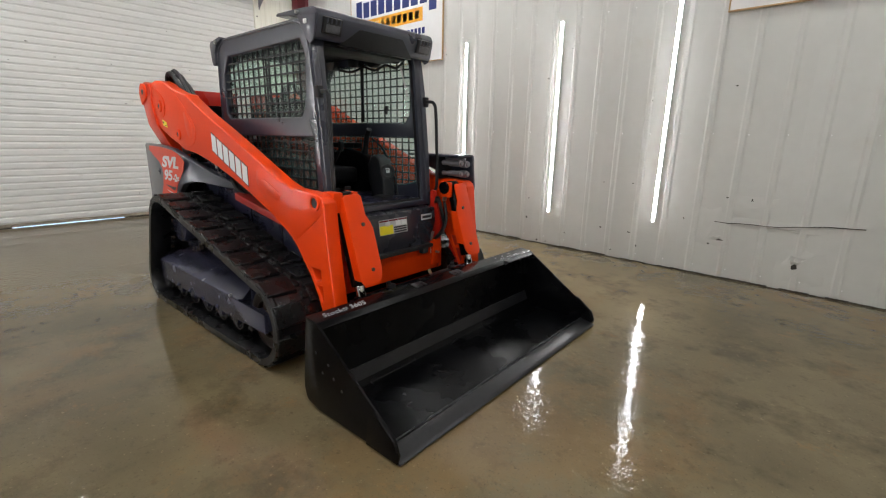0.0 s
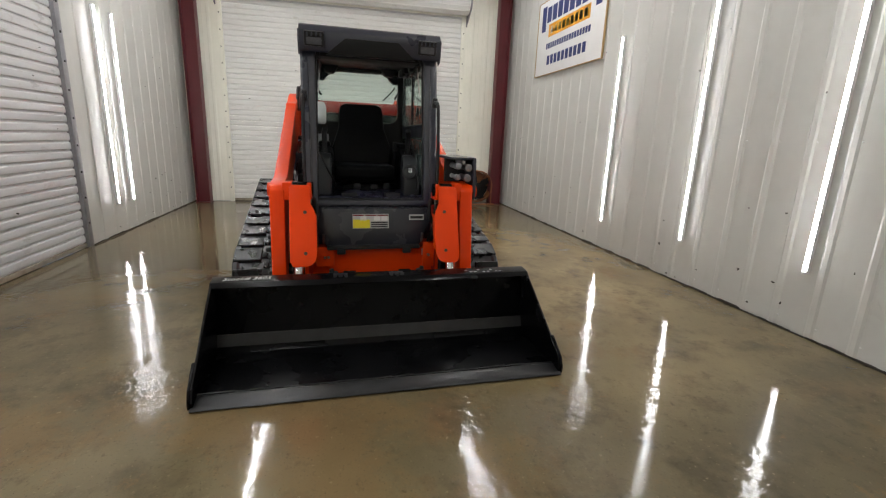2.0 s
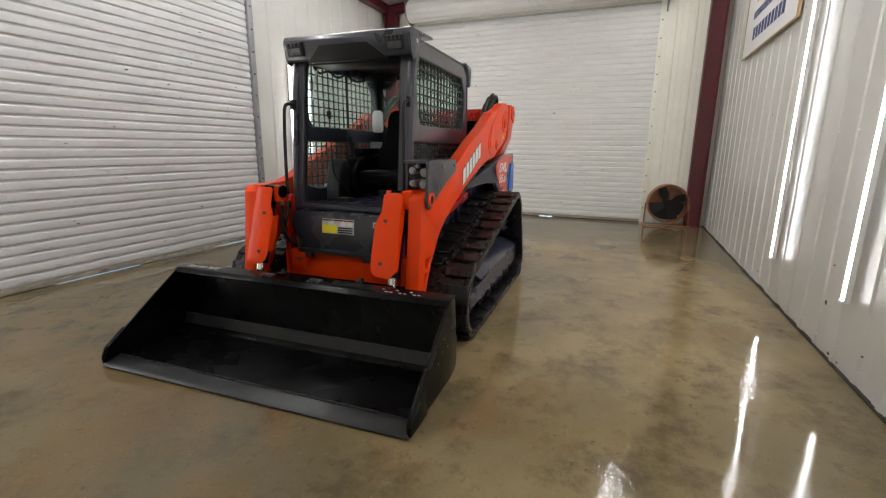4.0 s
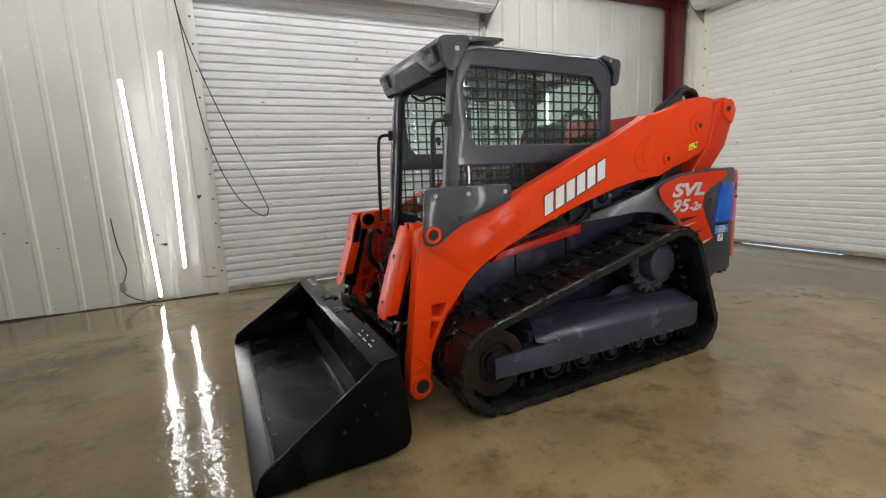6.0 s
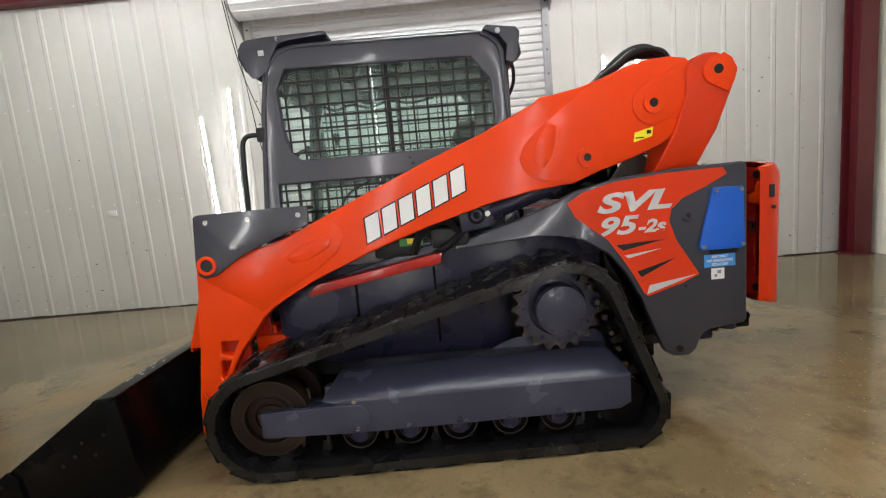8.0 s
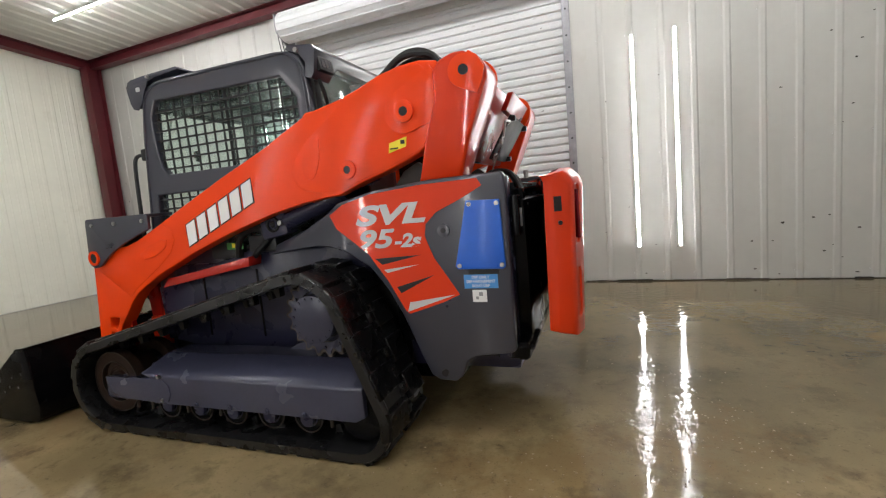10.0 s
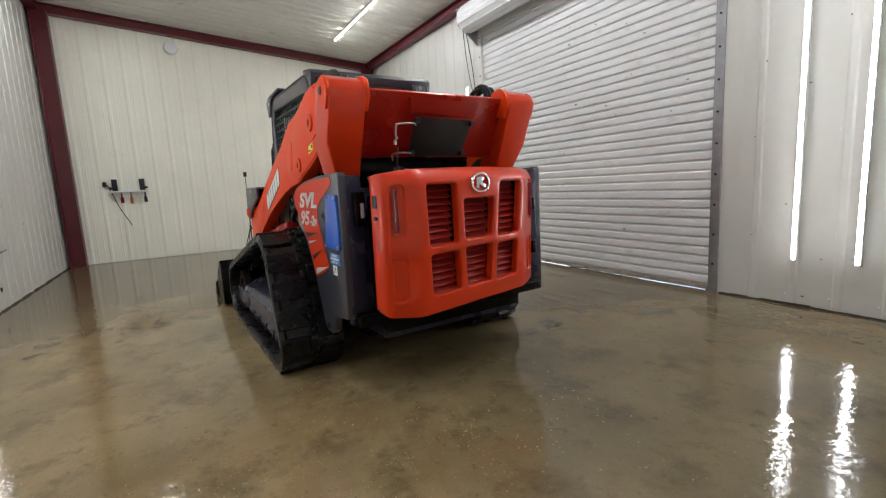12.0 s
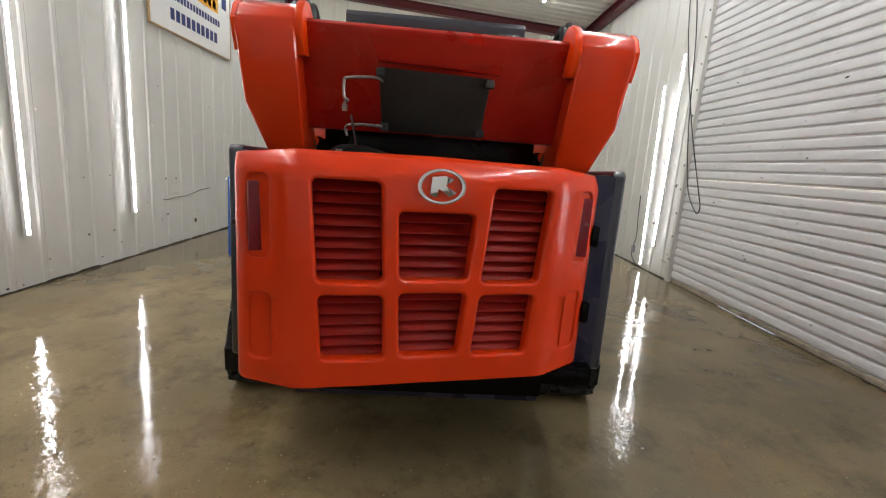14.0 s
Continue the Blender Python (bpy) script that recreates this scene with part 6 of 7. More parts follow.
cab = part("cab", bm, GREY, LOADER, "dark grey operator cab with grille guarded windows", bevel=0.015)
cab.location.z = 0.010


def clip_span(loop, axis, at):
    """The stretch of a convex loop cut by a line."""
    hits = []
    for i in range(len(loop)):
        a, b = loop[i], loop[(i + 1) % len(loop)]
        if (a[axis] - at) * (b[axis] - at) < 0:
            t = (at - a[axis]) / (b[axis] - a[axis])
            hits.append(a[1 - axis] + (b[1 - axis] - a[1 - axis]) * t)
    return (min(hits), max(hits)) if len(hits) > 1 else None


for s in SIDES:
    bm = bmesh.new()
    plate(bm, CABO, *yr(s, 0.436, 0.484), holes=[WIN1, WIN2])
    part("side_frame", bm, GREY, cab, "dark grey pressed side frame", bevel=0.014, seg=3)
    # pressed bead along the frame's rim
    bm = bmesh.new()
    rim_pts = [(p[0] - (0.022 if p[0] > 0.5 else -0.022), s * 0.485, p[1] - 0.018) for p in CABO[:14]]
    hose(bm, rim_pts, 0.007, 8, n=3)
    part("rim_bead", bm, GREY, cab)
    for win in (WIN1, WIN2):
        xs, zs = [p[0] for p in win], [p[1] for p in win]
        x = min(xs) + 0.045
        while x < max(xs) - 0.01:
            sp = clip_span(win, 0, x)
            if sp:
                part("guard_bar", B((x - 0.0048, x + 0.0048, *yr(s, 0.453, 0.461), sp[0] - 0.01, sp[1] + 0.01)), DARK, cab)
            x += 0.0735
        z = min(zs) + 0.035
        while z < max(zs) - 0.01:
            sp = clip_span(win, 1, z)
            if sp:
                part("guard_bar", B((sp[0] - 0.01, sp[1] + 0.01, *yr(s, 0.460, 0.467), z - 0.0055, z + 0.0055)), DARK, cab)
            z += 0.0595
        bm = bmesh.new()
        grow = [(p[0] + (0.012 if p[0] > 0.5 else -0.012), p[1] + (0.012 if p[1] > sum(zs) / len(zs) else -0.012)) for p in win]
        plate(bm, grow, *yr(s, 0.427, 0.432))
        part("window_pane", bm, GLASS, cab, "green-tinted side window").visible_shadow = False
    bm = B((0.447, 0.470, *yr(s, 0.415, 0.433), 1.47, 1.92))
    part("window_mullion", bm, DARK, cab, bevel=0.004)
    bm = bmesh.new()
    hose(bm, mir([(1.12, 0.462, 1.610), (1.18, 0.470, 1.615), (1.222, 0.474, 1.598), (1.238, 0.477, 1.53), (1.248, 0.480, 1.30), (1.254, 0.480, 1.05), (1.244, 0.477, 0.96), (1.19, 0.467, 0.93)], s), 0.0125, 10)
    part("grab_handle", bm, DARK, cab, "black steel grab handle")
    part("handle_foot", B((1.10, 1.155, *yr(s, 0.452, 0.490), 1.575, 1.65)), DARK, cab, bevel=0.01)

slant = lambda x, y, z: (x + (0.845 - z) * 0.098 + 0.005, y, z)
bm = bmesh.new()
plate(bm, [(-0.455, 0.845), (-0.455, 2.0), (0.455, 2.0), (0.455, 0.845)], 1.125, 1.185, axis="x", holes=[[(-0.398, 0.885), (-0.392, 1.88), (-0.378, 1.93), (-0.35, 1.962), (0.35, 1.962), (0.378, 1.93), (0.392, 1.88), (0.398, 0.885)]], fn=slant)
part("front_frame", bm, GREY, cab, "dark grey front door frame", bevel=0.010)
bm = bmesh.new()
plate(bm, [(-0.420, 0.875), (-0.412, 1.89), (-0.38, 1.945), (-0.34, 1.972), (0.34, 1.972), (0.38, 1.945), (0.412, 1.89), (0.420, 0.875)], 1.150, 1.162, axis="x", holes=[[(-0.386, 0.90), (-0.378, 1.87), (-0.352, 1.92), (-0.315, 1.950), (0.315, 1.950), (0.352, 1.92), (0.378, 1.87), (0.386, 0.90)]], fn=slant)
part("door_seal", bm, DARK, cab, "black rubber door seal")
bm = bmesh.new()
plate(bm, [(-0.445, 0.90), (-0.445, 2.0), (0.445, 2.0), (0.445, 0.90)], -0.185, -0.145, axis="x", holes=[[(-0.30, 1.485), (-0.355, 1.50), (-0.385, 1.535), (-0.392, 1.59), (-0.392, 1.90), (-0.375, 1.945), (-0.34, 1.962), (0.34, 1.962), (0.375, 1.945), (0.385, 1.90), (0.385, 1.59), (0.378, 1.535), (0.35, 1.50), (0.30, 1.485)]])
part("rear_frame", bm, DARK, cab, "black rear wall of the cab with a rounded window", bevel=0.01)
part("rear_window", B((-0.172, -0.166, -0.40, 0.40, 1.475, 1.970)), GLASS, cab, "tinted rear window").visible_shadow = False
part("cab_floor", B((-0.17, 1.13, -0.418, 0.418, 0.83, 0.875)), SEATM, cab, "black rubber floor mat", bevel=0.01)
part("headliner", B((-0.12, 1.03, -0.425, 0.425, 1.985, 2.004), (0.75, 1.02, -0.37, 0.37, 1.90, 1.99)), DARK, cab, "black headliner with console", bevel=0.03)
# visor over the windscreen
VIS = [(0.735, 2.088), (0.735, 2.100), (0.75, 2.106), (1.04, 2.098), (1.14, 2.090), (1.168, 2.078), (1.186, 2.046), (1.182, 2.008), (1.150, 1.925), (1.135, 1.915), (1.118, 1.930), (1.092, 1.990), (1.04, 2.046), (0.93, 2.072)]
bm = bmesh.new()
plate(bm, VIS, -0.491, 0.491)
visor = part("visor", bm, GREY, LOADER, "slate grey roof visor with two work lamps", bevel=0.010)
# matt black plate that stands for the shade in the visor's open recess
bm = bmesh.new()
plate(bm, [(-0.315, 1.905), (-0.185, 2.010), (0.185, 2.010), (0.315, 1.905)], 1.150, 1.186, axis="x", fn=lambda x, y, z: (x - (2.04 - z) * 0.38 + 0.012, y, z))
part("visor_recess", bm, HOSE, visor, "black plate standing for the shaded open visor recess", bevel=0.004)
for s in SIDES:
    m = Matrix.Translation((1.182, s * 0.392, 1.992)) @ Matrix.Rotation(radians(20), 4, "Y")
    lampb = part("lamp_housing", B((-0.02, 0.010, -0.066, 0.066, -0.048, 0.046)), DARK, visor, "black work lamp housing", bevel=0.008)
    lampb.matrix_basis = m
    for j in range(4):
        part("lamp_rib", B((0.008, 0.016, -0.050 + j * 0.030, -0.040 + j * 0.030, 0.016, 0.040)), GREY, lampb, bevel=0.002)
    part("lamp_lens", B((0.008, 0.014, -0.050, 0.050, -0.036, 0.010)), LENS, lampb, "clear lamp lens", bevel=0.003)
    bm = bmesh.new()
    cyl(bm, (0.98, s * 0.490, 2.080), (0.98, s * 0.507, 2.080), 0.010, 10)
    part("bolt", bm, STEEL, visor)
    bm = bmesh.new()
    plate(bm, [(1.175, 2.05), (1.155, 1.94), (1.135, 1.905), (1.10, 1.895), (1.06, 1.93), (1.02, 2.0), (0.98, 2.06)], *yr(s, 0.4905, 0.500))
    part("visor_cheek", bm, GREY, visor, "rounded visor cheek", bevel=0.004)
    part("side_bracket", B((1.055, 1.083, *yr(s, 0.498, 0.508), 2.005, 2.03)), SILVER, visor, bevel=0.003)
# rear work lamp bar
bm = bmesh.new()
BAR = [(-0.055, 2.046), (-0.075, 2.066), (-0.225, 2.045), (-0.245, 2.02), (-0.225, 1.90), (-0.205, 1.872), (-0.165, 1.885), (-0.175, 1.96), (-0.14, 2.01)]
rows = []
for y, low in ((-0.498, 1.0), (-0.335, 1.0), (-0.255, 0.0), (0.255, 0.0), (0.335, 1.0), (0.498, 1.0)):
    rows.append([bm.verts.new((x, y, z if low or z > 1.97 else 1.962 + (z - 1.872) * 0.05)) for x, z in BAR])
for p, q in zip(rows, rows[1:]):
    for i in range(len(BAR)):
        j = (i + 1) % len(BAR)
        bm.faces.new((p[i], p[j], q[j], q[i]))
bm.faces.new(rows[0][::-1])
bm.faces.new(rows[-1])
bmesh.ops.recalc_face_normals(bm, faces=bm.faces)
rbar = part("rear_lamp_bar", bm, GREY, LOADER, "dark grey rear lamp bar on the cab roof", bevel=0.010)
for s in SIDES:
    m = Matrix.Translation((-0.238, s * 0.40, 1.955)) @ Matrix.Rotation(radians(10), 4, "Y")
    lampb = part("lamp_housing", B((-0.008, 0.02, -0.07, 0.07, -0.04, 0.04)), DARK, rbar, "black work lamp housing", bevel=0.006)
    lampb.matrix_basis = m
    for j in range(3):
        part("lamp_lens", B((-0.013, -0.007, -0.052 + j * 0.036, -0.020 + j * 0.036, -0.026, 0.026)), LENS, lampb, "clear lamp lens", bevel=0.003)
    bm = bmesh.new()
    cyl(bm, (-0.13, s * 0.49, 2.03), (-0.13, s * 0.510, 2.03), 0.013, 10)
    part("bolt", bm, STEEL, rbar)
    bm = bmesh.new()
    hose(bm, mir([(-0.16, 0.40, 1.95), (-0.205, 0.43, 1.88), (-0.215, 0.40, 1.80), (-0.195, 0.36, 1.74)], s), 0.010, 8)
    part("lamp_cable", bm, HOSE, rbar)

# seat and controls
bm = bmesh.new()
plate(bm, [(-0.23, 1.06), (-0.262, 1.16), (-0.270, 1.26), (-0.235, 1.36), (-0.208, 1.44), (-0.203, 1.58), (-0.19, 1.63), (-0.15, 1.655), (0.15, 1.655), (0.19, 1.63), (0.203, 1.58), (0.208, 1.44), (0.235, 1.36), (0.270, 1.26), (0.262, 1.16), (0.23, 1.06)], 0.03, 0.15, axis="x", fn=lambda x, y, z: (x - (z - 1.2) * 0.20 + 0.04 * (abs(y) / 0.2) ** 2, y, z))
seat = part("seat", bm, SEATM, LOADER, "black vinyl operator seat", bevel=0.035, seg=4)
bm = B((0.10, 0.58, -0.265, 0.265, 0.99, 1.12))
part("cushion", bm, SEATM, seat, bevel=0.045, seg=4)
part("seat_base", B((0.14, 0.50, -0.20, 0.20, 0.87, 0.94), (0.20, 0.46, -0.15, 0.15, 0.93, 1.01)), SEATM, seat, "black seat base", bevel=0.03)
for y0, y1, sd in ((-0.415, -0.265, -1), (0.325, 0.425, 1)):
    bm = bmesh.new()
    plate(bm, [(0.02, 0.87), (0.02, 1.22), (0.30, 1.26), (0.56, 1.22), (0.66, 1.12), (0.64, 0.98), (0.50, 0.88)], y0, y1)
    con = part("control_console", bm, SEATM, LOADER, "black control console with joystick", bevel=0.04, seg=3)
    ym = (y0 + y1) / 2
    part("armrest", B((0.06, 0.44, ym - 0.05, ym + 0.05, 1.262, 1.31)), SEATM, con, "padded black armrest", bevel=0.02)
    bm = bmesh.new()
    cyl(bm, (0.52, ym, 1.20), (0.54, ym, 1.28), 0.034, 14, 0.018)
    hose(bm, [(0.54, ym, 1.27), (0.55, ym, 1.33), (0.57, ym, 1.385), (0.60, ym - sd * 0.01, 1.42)], 0.022, 10)
    part("joystick", bm, DARK, con)
    # tall knee pod ahead of the console, leaning outwards
    bm = bmesh.new()
    plate(bm, [(0.70, 0.876), (0.66, 1.02), (0.66, 1.15), (0.70, 1.215), (0.76, 1.225), (0.81, 1.18), (0.85, 1.05), (0.86, 0.876)], *yr(sd, 0.290, 0.415))
    pod = part("knee_pod", bm, PODM, con, "dark grey rounded console pod", bevel=0.03, seg=4)
    if sd > 0:
        face = Matrix.Translation((0.835, 0.345, 1.085)) @ Matrix.Rotation(radians(-28), 4, "Z") @ Matrix.Rotation(radians(-14), 4, "Y")
        bm = bmesh.new()
        ring(bm, (0, 0, 0), "x", 0.040, 0.062, -0.02, 0.022, 28)
        part("dial", bm, DARK, pod, "black round gauge bezel", bevel=0.006).matrix_basis = face
        part("dial_face", B((0.0, 0.006, -0.036, 0.036, -0.036, 0.036)), PODM, pod, bevel=0.003).matrix_basis = face
        part("dial_label", B((0.0065, 0.009, -0.028, 0.020, -0.004, 0.030)), WHITE, pod, "small white label").matrix_basis = face
        part("label_bar", B((0.0092, 0.0105, -0.022, 0.014, 0.006, 0.012), (0.0092, 0.0105, -0.022, 0.014, 0.018, 0.023)), DARK, pod).matrix_basis = face
# seat belt stalk, kick box and cable loops round the seat
bm = bmesh.new()
hose(bm, [(0.16, 0.285, 1.05), (0.22, 0.30, 1.16), (0.30, 0.295, 1.25)], 0.012, 8)
part("belt_stalk", bm, DARK, seat, "black belt stalk")
part("belt_buckle", B((0.285, 0.325, 0.275, 0.315, 1.235, 1.32)), DARK, seat, bevel=0.008)
for y0, z0, z1 in ((-0.10, 0.90, 0.955), (0.05, 0.905, 0.95), (0.16, 0.90, 0.96)):
    part("seat_clamp", B((0.50, 0.53, y0, y0 + 0.06, z0, z1)), PODM, seat, bevel=0.008)
for pts in ([(0.90, 0.40, 0.90), (0.86, 0.41, 1.02), (0.80, 0.40, 1.16), (0.74, 0.385, 1.27), (0.62, 0.39, 1.34)], [(0.70, -0.30, 0.90), (0.80, -0.27, 0.98), (0.86, -0.32, 1.10), (0.80, -0.38, 1.22)]):
    bm = bmesh.new()
    hose(bm, pts, 0.009, 8)
    part("control_cable", bm, HOSE, LOADER, "black control cable in the cab")
part("monitor", B((0.04, 0.07, -0.425, -0.300, 1.215, 1.37)), GALV, LOADER, "grey notice plate inside the cab", bevel=0.006)
bm = bmesh.new()
plate(bm, [(-0.045, -0.10), (-0.055, -0.07), (-0.055, 0.07), (-0.035, 0.105), (0.035, 0.105), (0.055, 0.07), (0.055, -0.07), (0.045, -0.10)], 0.0, 0.035, axis="x")
mi = part("cab_mirror", bm, WHITE, LOADER, "pale rounded mirror back hanging inside the cab", bevel=0.012)
mi.matrix_basis = Matrix.Translation((-0.03, -0.375, 1.56))
bm = bmesh.new()
cyl(bm, (0.0, -0.03, 0.02), (-0.12, -0.04, 0.02), 0.010, 8)
part("mirror_stem", bm, DARK, mi)
bm = bmesh.new()
cyl(bm, (0.98, 0.36, 1.88), (1.04, 0.375, 1.66), 0.006, 8)
part("gas_strut", bm, STEEL, LOADER, "thin steel gas strut in the cab")
bm = bmesh.new()
hose(bm, [(-0.12, 0.23, 1.70), (-0.125, 0.33, 1.80), (-0.13, 0.345, 1.835)], 0.006, 8)
part("wiper_arm", bm, DARK, cab, "black wiper arm on the rear window")
for y in (-0.27, 0.29):
    bm = bmesh.new()
    plate(bm, [(y - 0.085, 1.992), (y - 0.05, 1.925), (y + 0.03, 1.915), (y + 0.075, 1.992)], -0.13, -0.02, axis="x")
    part("liner_pod", bm, DARK, cab, "black roof lamp pod", bevel=0.012)
bm = bmesh.new()
cyl(bm, (0.98, -0.36, 1.88), (1.04, -0.375, 1.66), 0.006, 8)
part("gas_strut", bm, STEEL, LOADER, "thin steel gas strut in the cab")
for s in SIDES:
    for x, w, z in ((0.90, 0.05, 1.895), (0.66, 0.07, 1.885), (0.40, 0.045, 1.905), (0.12, 0.06, 1.90)):
        bm = bmesh.new()
        plate(bm, [(x - w, 1.97), (x - w * 0.8, z + 0.02), (x - w * 0.4, z), (x + w * 0.4, z), (x + w * 0.8, z + 0.02), (x + w, 1.97)], *yr(s, 0.35, 0.405))
        part("liner_pod", bm, DARK, cab, "black roof lamp pod", bevel=0.012)
    bm = bmesh.new()
    hose(bm, mir([(0.98, 0.385, 1.90), (0.90, 0.39, 1.865), (0.78, 0.39, 1.895), (0.66, 0.385, 1.865), (0.52, 0.39, 1.90), (0.36, 0.39, 1.875), (0.20, 0.385, 1.90)], s), 0.010, 8)
    part("roof_cable", bm, HOSE, cab, "black cable under the headliner")
    part("window_latch", B((0.74, 0.775, *yr(s, 0.405, 0.426), 1.555, 1.595), (0.745, 0.765, *yr(s, 0.400, 0.426), 1.53, 1.56)), DARK, cab, "black window latch", bevel=0.004)
for y in (-0.16, 0.18):
    part("floor_pedal", B((0.92, 1.02, y - 0.06, y + 0.06, 0.875, 0.93)), DARK, LOADER, "black foot pedal", bevel=0.012)

# -- auxiliary coupler box on the left arm
bm = bmesh.new()
plate(bm, [(1.440, 0.995), (1.420, 1.228), (1.407, 1.238), (0.885, 1.238), (0.872, 1.225), (0.878, 1.15), (1.0, 1.112), (1.12, 1.068), (1.22, 1.025), (1.30, 0.975), (1.345, 0.942), (1.40, 0.930), (1.432, 0.950)], 0.7105, 0.7305)
shield = part("coupler_shield", bm, GREY, LOADER, "dark grey bent steel coupler shield", bevel=0.004)
part("shield_top", B((0.885, 1.405, 0.55, 0.7295, 1.222, 1.240)), GREY, shield, bevel=0.004)
part("shield_back", B((1.18, 1.21, 0.55, 0.7105, 1.05, 1.225)), DARK, shield)
for x in (1.36, 1.16, 0.92):
    bm = bmesh.new()
    cyl(bm, (x, 0.729, 1.20), (x, 0.737, 1.20), 0.012, 12)
    part("bolt", bm, STEEL, shield)
for y, z, r in ((0.605, 1.175, 0.030), (0.685, 1.165, 0.034), (0.605, 1.095, 0.026), (0.68, 1.09, 0.034), (0.64, 1.205, 0.018)):
    bm = bmesh.new()
    cyl(bm, (1.20, y, z), (1.33, y, z), r * 0.65, 18)
    cyl(bm, (1.33, y, z), (1.39, y, z), r * 0.82, 18)
    cyl(bm, (1.39, y, z), (1.405, y, z), r * 0.6, 16)
    part("coupler", bm, GALV, shield, "grey steel hydraulic coupler", bevel=0.004)

# -- tilt cylinders with orange guards
GUARD = [(0.572, 1.015), (0.557, 1.035), (0.455, 1.035), (0.440, 1.02), (0.438, 0.915), (0.412, 0.865), (0.404, 0.83), (0.404, 0.605), (0.408, 0.572), (0.420, 0.545), (0.438, 0.527), (0.460, 0.519), (0.535, 0.515), (0.557, 0.521), (0.572, 0.547), (0.572, 0.80)]
for s in SIDES:
    bm = bmesh.new()
    cyl(bm, (1.385, s * 0.525, 0.985), (1.535, s * 0.525, 0.495), 0.046, 22)
    tilt = part("tilt_cylinder", bm, BLACK, LOADER, "black bucket tilt cylinder", bevel=0.004)
    bm = bmesh.new()
    cyl(bm, (1.53, s * 0.525, 0.51), (1.605, s * 0.525, 0.265), 0.030, 16)
    part("rod", bm, CHROME, tilt, "chrome rod")
    bm = bmesh.new()
    cyl(bm, (1.605, s * 0.475, 0.255), (1.605, s * 0.575, 0.255), 0.042, 18)
    part("rod_eye", bm, BLACK, tilt, bevel=0.005)
    bm = bmesh.new()
    cyl(bm, (1.375, s * 0.42, 1.0), (1.375, s * 0.58, 1.0), 0.047, 22)
    part("cylinder_head", bm, BLACK, tilt, bevel=0.006)
    tiltx = lambda x, y, z: (x + (1.035 - z) * 0.325, y, z)
    bm = bmesh.new()
    plate(bm, [(p[0] * s, p[1]) for p in GUARD], 1.452, 1.464, axis="x", fn=tiltx)
    guard = part("cylinder_guard", bm, ORANGE, LOADER, "orange bent plate over the tilt cylinder", bevel=0.005)
    for y0, y1, z0, z1 in ((0.402, 0.411, 0.605, 0.84), (0.5655, 0.5745, 0.545, 1.015)):
        bm = bmesh.new()
        v = [bm.verts.new(tiltx(x, y * s, z)) for x in (1.395, 1.462) for y in (y0, y1) for z in (z0, z1)]
        for f in ((0, 1, 3, 2), (4, 6, 7, 5), (0, 4, 5, 1), (2, 3, 7, 6), (0, 2, 6, 4), (1, 5, 7, 3)):
            bm.faces.new([v[i] for i in f])
        part("guard_flange", bm, ORANGE, guard, bevel=0.003)
    for z, y in ((0.86, 0.475), (0.60, 0.475)):
        bm = bmesh.new()
        x = 1.464 + (1.035 - z) * 0.325
        cyl(bm, (x - 0.004, y * s, z), (x + 0.007, y * s, z + 0.003), 0.012, 8)
        part("bolt", bm, TOOTH, guard)
    part("arm_ear", B((1.33, 1.45, *yr(s, 0.555, 0.62), 0.93, 1.05)), ORANGE, LOADER, "orange cylinder ear", bevel=0.012)
    part("arm_ear", B((1.33, 1.43, *yr(s, 0.43, 0.462), 0.93, 1.045)), ORANGE, LOADER, "orange cylinder ear", bevel=0.012)

# -- quick coupler behind the bucket
bm = B((1.52, 1.60, -0.60, 0.60, 0.10, 0.20), (1.52, 1.59, -0.60, -0.40, 0.10, 0.42), (1.52, 1.59, 0.40, 0.60, 0.10, 0.42), (1.54, 1.60, -0.58, 0.58, 0.36, 0.44))
coupler = part("quick_coupler", bm, BLACK, LOADER, "black quick coupler plate", bevel=0.012)
for y in (-0.30, 0.30):
    bm = bmesh.new()
    cyl(bm, (1.57, y, 0.42), (1.56, y * 1.05, 0.478), 0.016, 10)
    cyl(bm, (1.57, y, 0.40), (1.57, y, 0.46), 0.03, 12)
    part("lock_lever", bm, DARK, coupler, bevel=0.004)
for s in SIDES:
    for y in (0.44, 0.58):
        bm = bmesh.new()
        plate(bm, [(1.46, 0.09), (1.44, 0.14), (1.50, 0.28), (1.60, 0.34), (1.64, 0.30), (1.62, 0.10)], *yr(s, y - 0.012, y + 0.012))
        part("coupler_ear", bm, BLACK, coupler, bevel=0.006)

# -- bucket
BW = 1.003
SIDEP = [(2.376, 0.012), (2.382, 0.045), (2.358, 0.105), (2.347, 0.120), (1.825, 0.478), (1.808, 0.484), (1.735, 0.488), (1.722, 0.480), (1.682, 0.165), (1.680, 0.10), (1.692, 0.050), (1.712, 0.030), (1.80, 0.012)]
bm = bmesh.new()
plate(bm, [(1.735, 0.486), (1.688, 0.16), (1.684, 0.10), (1.70, 0.045), (1.735, 0.016), (2.294, 0.012), (2.294, 0.030), (1.868, 0.031), (1.834, 0.044), (1.816, 0.070), (1.788, 0.140), (1.783, 0.156), (1.755, 0.478)], -BW, BW)
bucket = part("bucket", bm, BUCKETIN, LOADER, "black steel bucket, scuffed inside, resting on the floor", bevel=0.004)
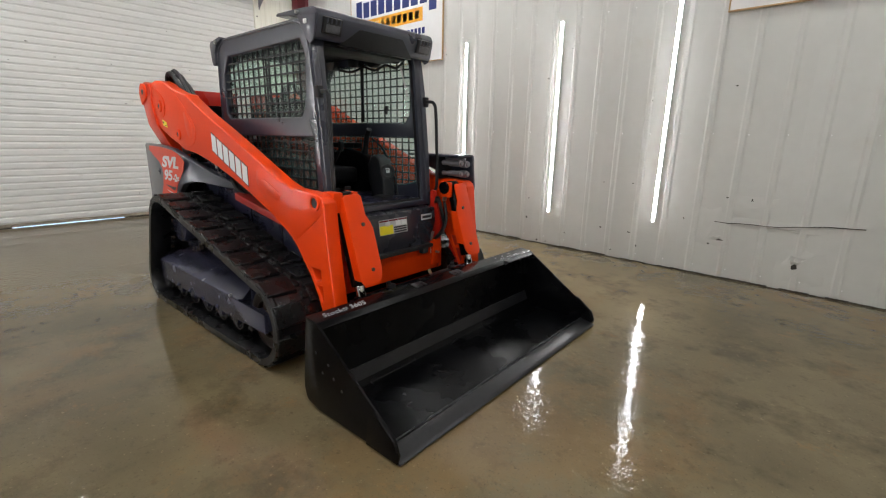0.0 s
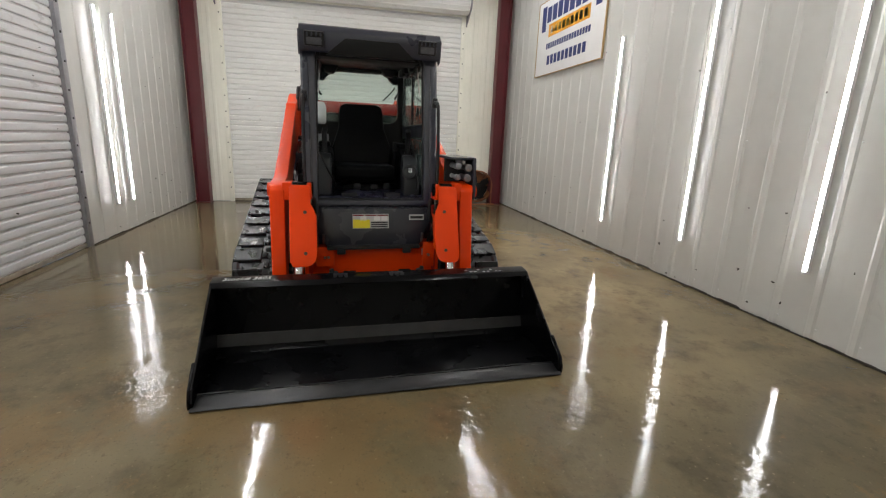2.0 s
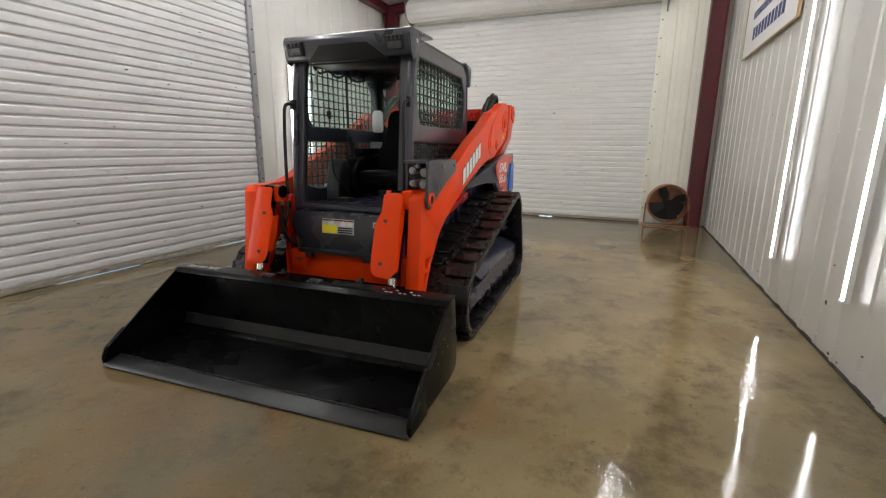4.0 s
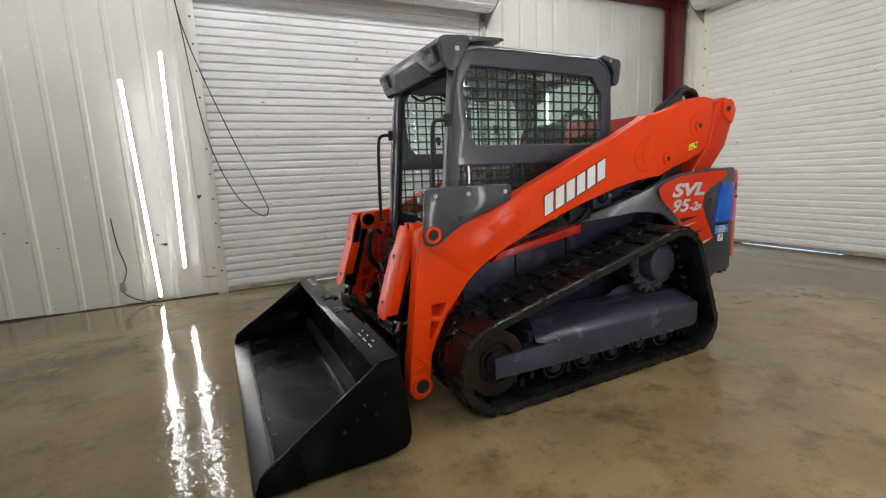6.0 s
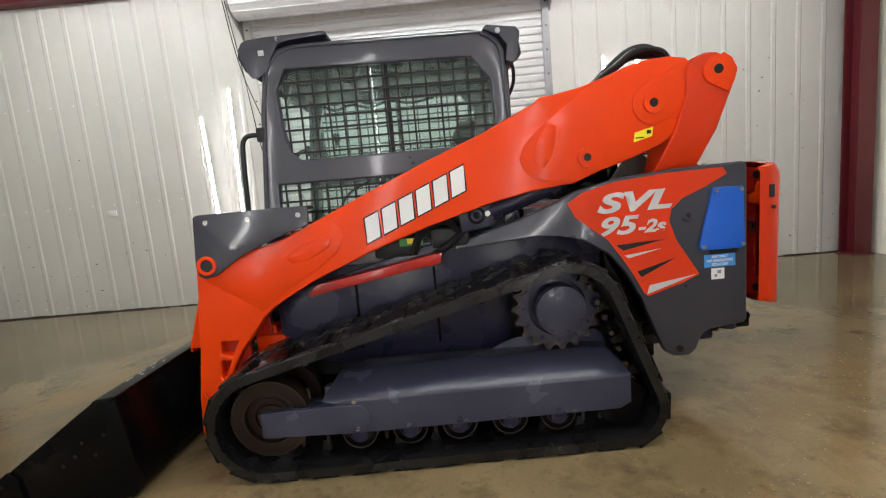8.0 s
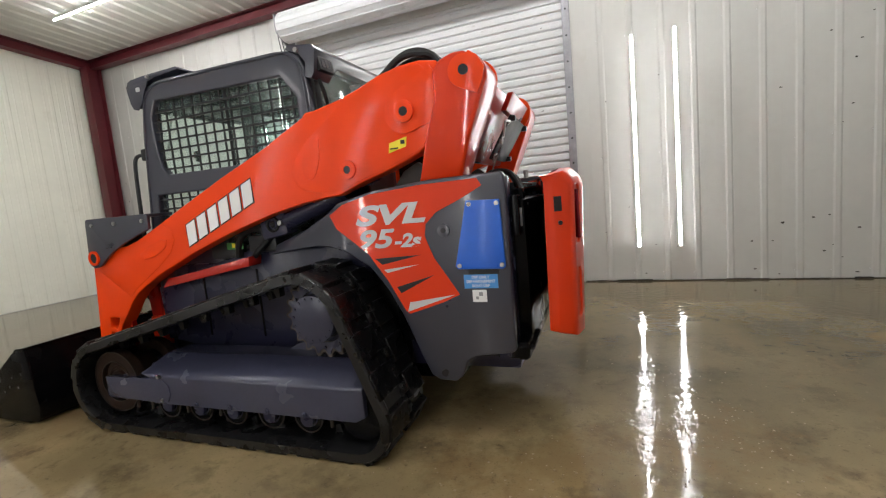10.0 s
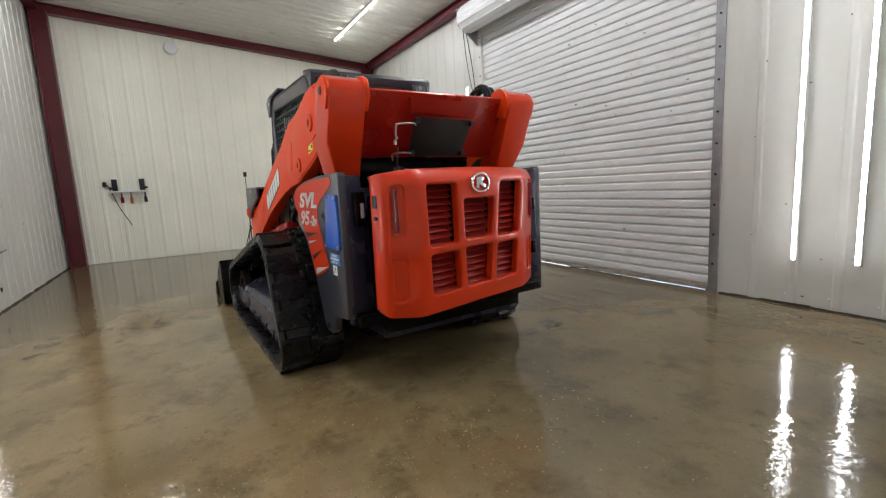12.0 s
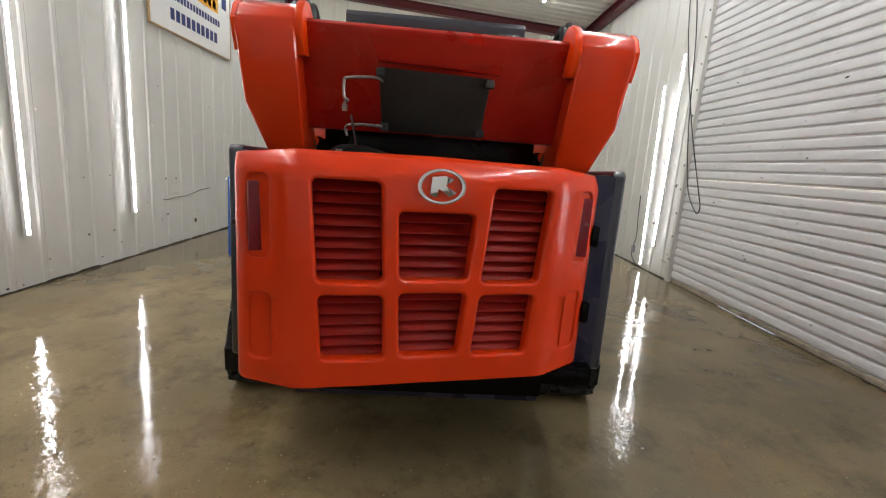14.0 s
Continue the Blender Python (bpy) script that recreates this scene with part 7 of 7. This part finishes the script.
for s in SIDES:
    bm = bmesh.new()
    plate(bm, SIDEP, *yr(s, BW - 0.002, BW + 0.012))
    sp = part("side_plate", bm, BLACK, bucket, "black side plate", bevel=0.004)
    bm = bmesh.new()
    plate(bm, [(2.384, 0.014), (2.388, 0.05), (2.364, 0.110), (2.24, 0.200), (2.20, 0.16), (2.18, 0.014)], *yr(s, BW + 0.010, BW + 0.024))
    part("side_cutter", bm, BLACK, bucket, "black side cutter", bevel=0.004)
    for x, z in ((1.85, 0.24), (1.90, 0.30), (1.94, 0.24), (1.80, 0.33), (2.0, 0.20)):
        bm = bmesh.new()
        cyl(bm, (x, s * (BW + 0.010), z), (x, s * (BW + 0.0135), z), 0.008, 8)
        part("paint_chip", bm, EDGE, sp)
bm = bmesh.new()
plate(bm, [(1.718, 0.490), (1.722, 0.499), (1.815, 0.488), (1.842, 0.462), (1.838, 0.455), (1.806, 0.476), (1.73, 0.483)], -BW - 0.012, BW + 0.012)
flange = part("top_flange", bm, BLACK, bucket, "black folded top edge", bevel=0.003)
# paler strip along the bend: the fold's highlight laid on as colour
bm = bmesh.new()
plate(bm, [(1.787, 0.146), (1.815, 0.076), (1.820, 0.078), (1.793, 0.148)], -BW + 0.002, BW - 0.002)
part("knee_strip", bm, EDGE, bucket, "paler strip standing for the highlight along the bend")
bm = bmesh.new()
plate(bm, [(2.292, 0.010), (2.292, 0.037), (2.302, 0.041), (2.374, 0.026), (2.396, 0.012), (2.392, 0.006)], -BW - 0.014, BW + 0.014)
part("cutting_edge", bm, EDGE, bucket, "worn grey steel cutting edge", bevel=0.002)
bm = bmesh.new()
rnd = random.Random(5)
y = -BW
while y < BW:
    e = min(y + rnd.uniform(0.03, 0.09), BW)
    box(bm, 2.284 + rnd.uniform(-0.002, 0.002), 2.298, y, e, 0.030, 0.046 + rnd.uniform(-0.003, 0.003))
    y = e
tagged(part("weld_bead", bm, EDGE, bucket, "rough pale weld bead", bevel=0.003), kind="stuff")
for y in (-0.26, 0.10):
    bm = bmesh.new()
    plate(bm, [(1.748, y - 0.045), (1.806, y - 0.045), (1.806, y - 0.026), (1.775, y - 0.024), (1.775, y - 0.012), (1.800, y - 0.010), (1.800, y + 0.010), (1.775, y + 0.012), (1.775, y + 0.024), (1.806, y + 0.026), (1.806, y + 0.045), (1.748, y + 0.045)], 0.492, 0.503, axis="z", fn=lambda x, yy, z: (x, yy, z - (x - 1.748) * 0.12))
    clip = part("hook_plate", bm, EDGE, bucket, "grey notched hook plate", bevel=0.002)
    part("hook_stop", B((1.712, 1.746, y + 0.02, y + 0.10, 0.478, 0.508)), BLACK, bucket, "black stop block", bevel=0.006)
m = Matrix.Translation((1.772, -0.815, 0.4955)) @ Matrix.Rotation(math.pi / 2, 4, "Z") @ Matrix.Rotation(radians(7), 4, "X")
lettering("stock_writing", "Stock# 3605", 0.056, m, WHITE, flange, shear=0.3, bold=-0.0012, width=0.275)
for i in range(9):
    m = pose(1.795 if i % 3 else 1.765, 0.58 + i * 0.030, 0.4925 if i % 3 else 0.496, 0, 7, 0)
    ob = part("faded_writing", B((-0.003, 0.003, -0.009, 0.009, 0.0, 0.0012)), SILVER, flange)
    ob.matrix_basis = m

# -- grit on the floor behind the machine
rnd = random.Random(21)
bm = bmesh.new()
for _ in range(900):
    a, r = rnd.uniform(0, 6.28), abs(rnd.gauss(0, 0.55))
    cx, cy = rnd.choice(((-2.0, 0.85), (-1.9, 0.25), (-1.2, 1.35), (-1.7, 1.2)))
    x, y, q = cx + r * math.cos(a), cy + r * math.sin(a), rnd.uniform(0.0015, 0.005)
    v = [bm.verts.new((x + q * k * rnd.uniform(0.6, 1.3), y + q * j * rnd.uniform(0.6, 1.3), z)) for k, j, z in ((-1, -1, 0.0005), (1, -1, 0.0005), (1, 1, 0.0005), (-1, 1, 0.0005), (0, 0, q * 1.1))]
    for f in ((0, 1, 4), (1, 2, 4), (2, 3, 4), (3, 0, 4)):
        bm.faces.new([v[i] for i in f])
tagged(link_mesh("floor_grit", bm, GRIT), "fine pale grit scattered on the concrete", "grit", kind="stuff")
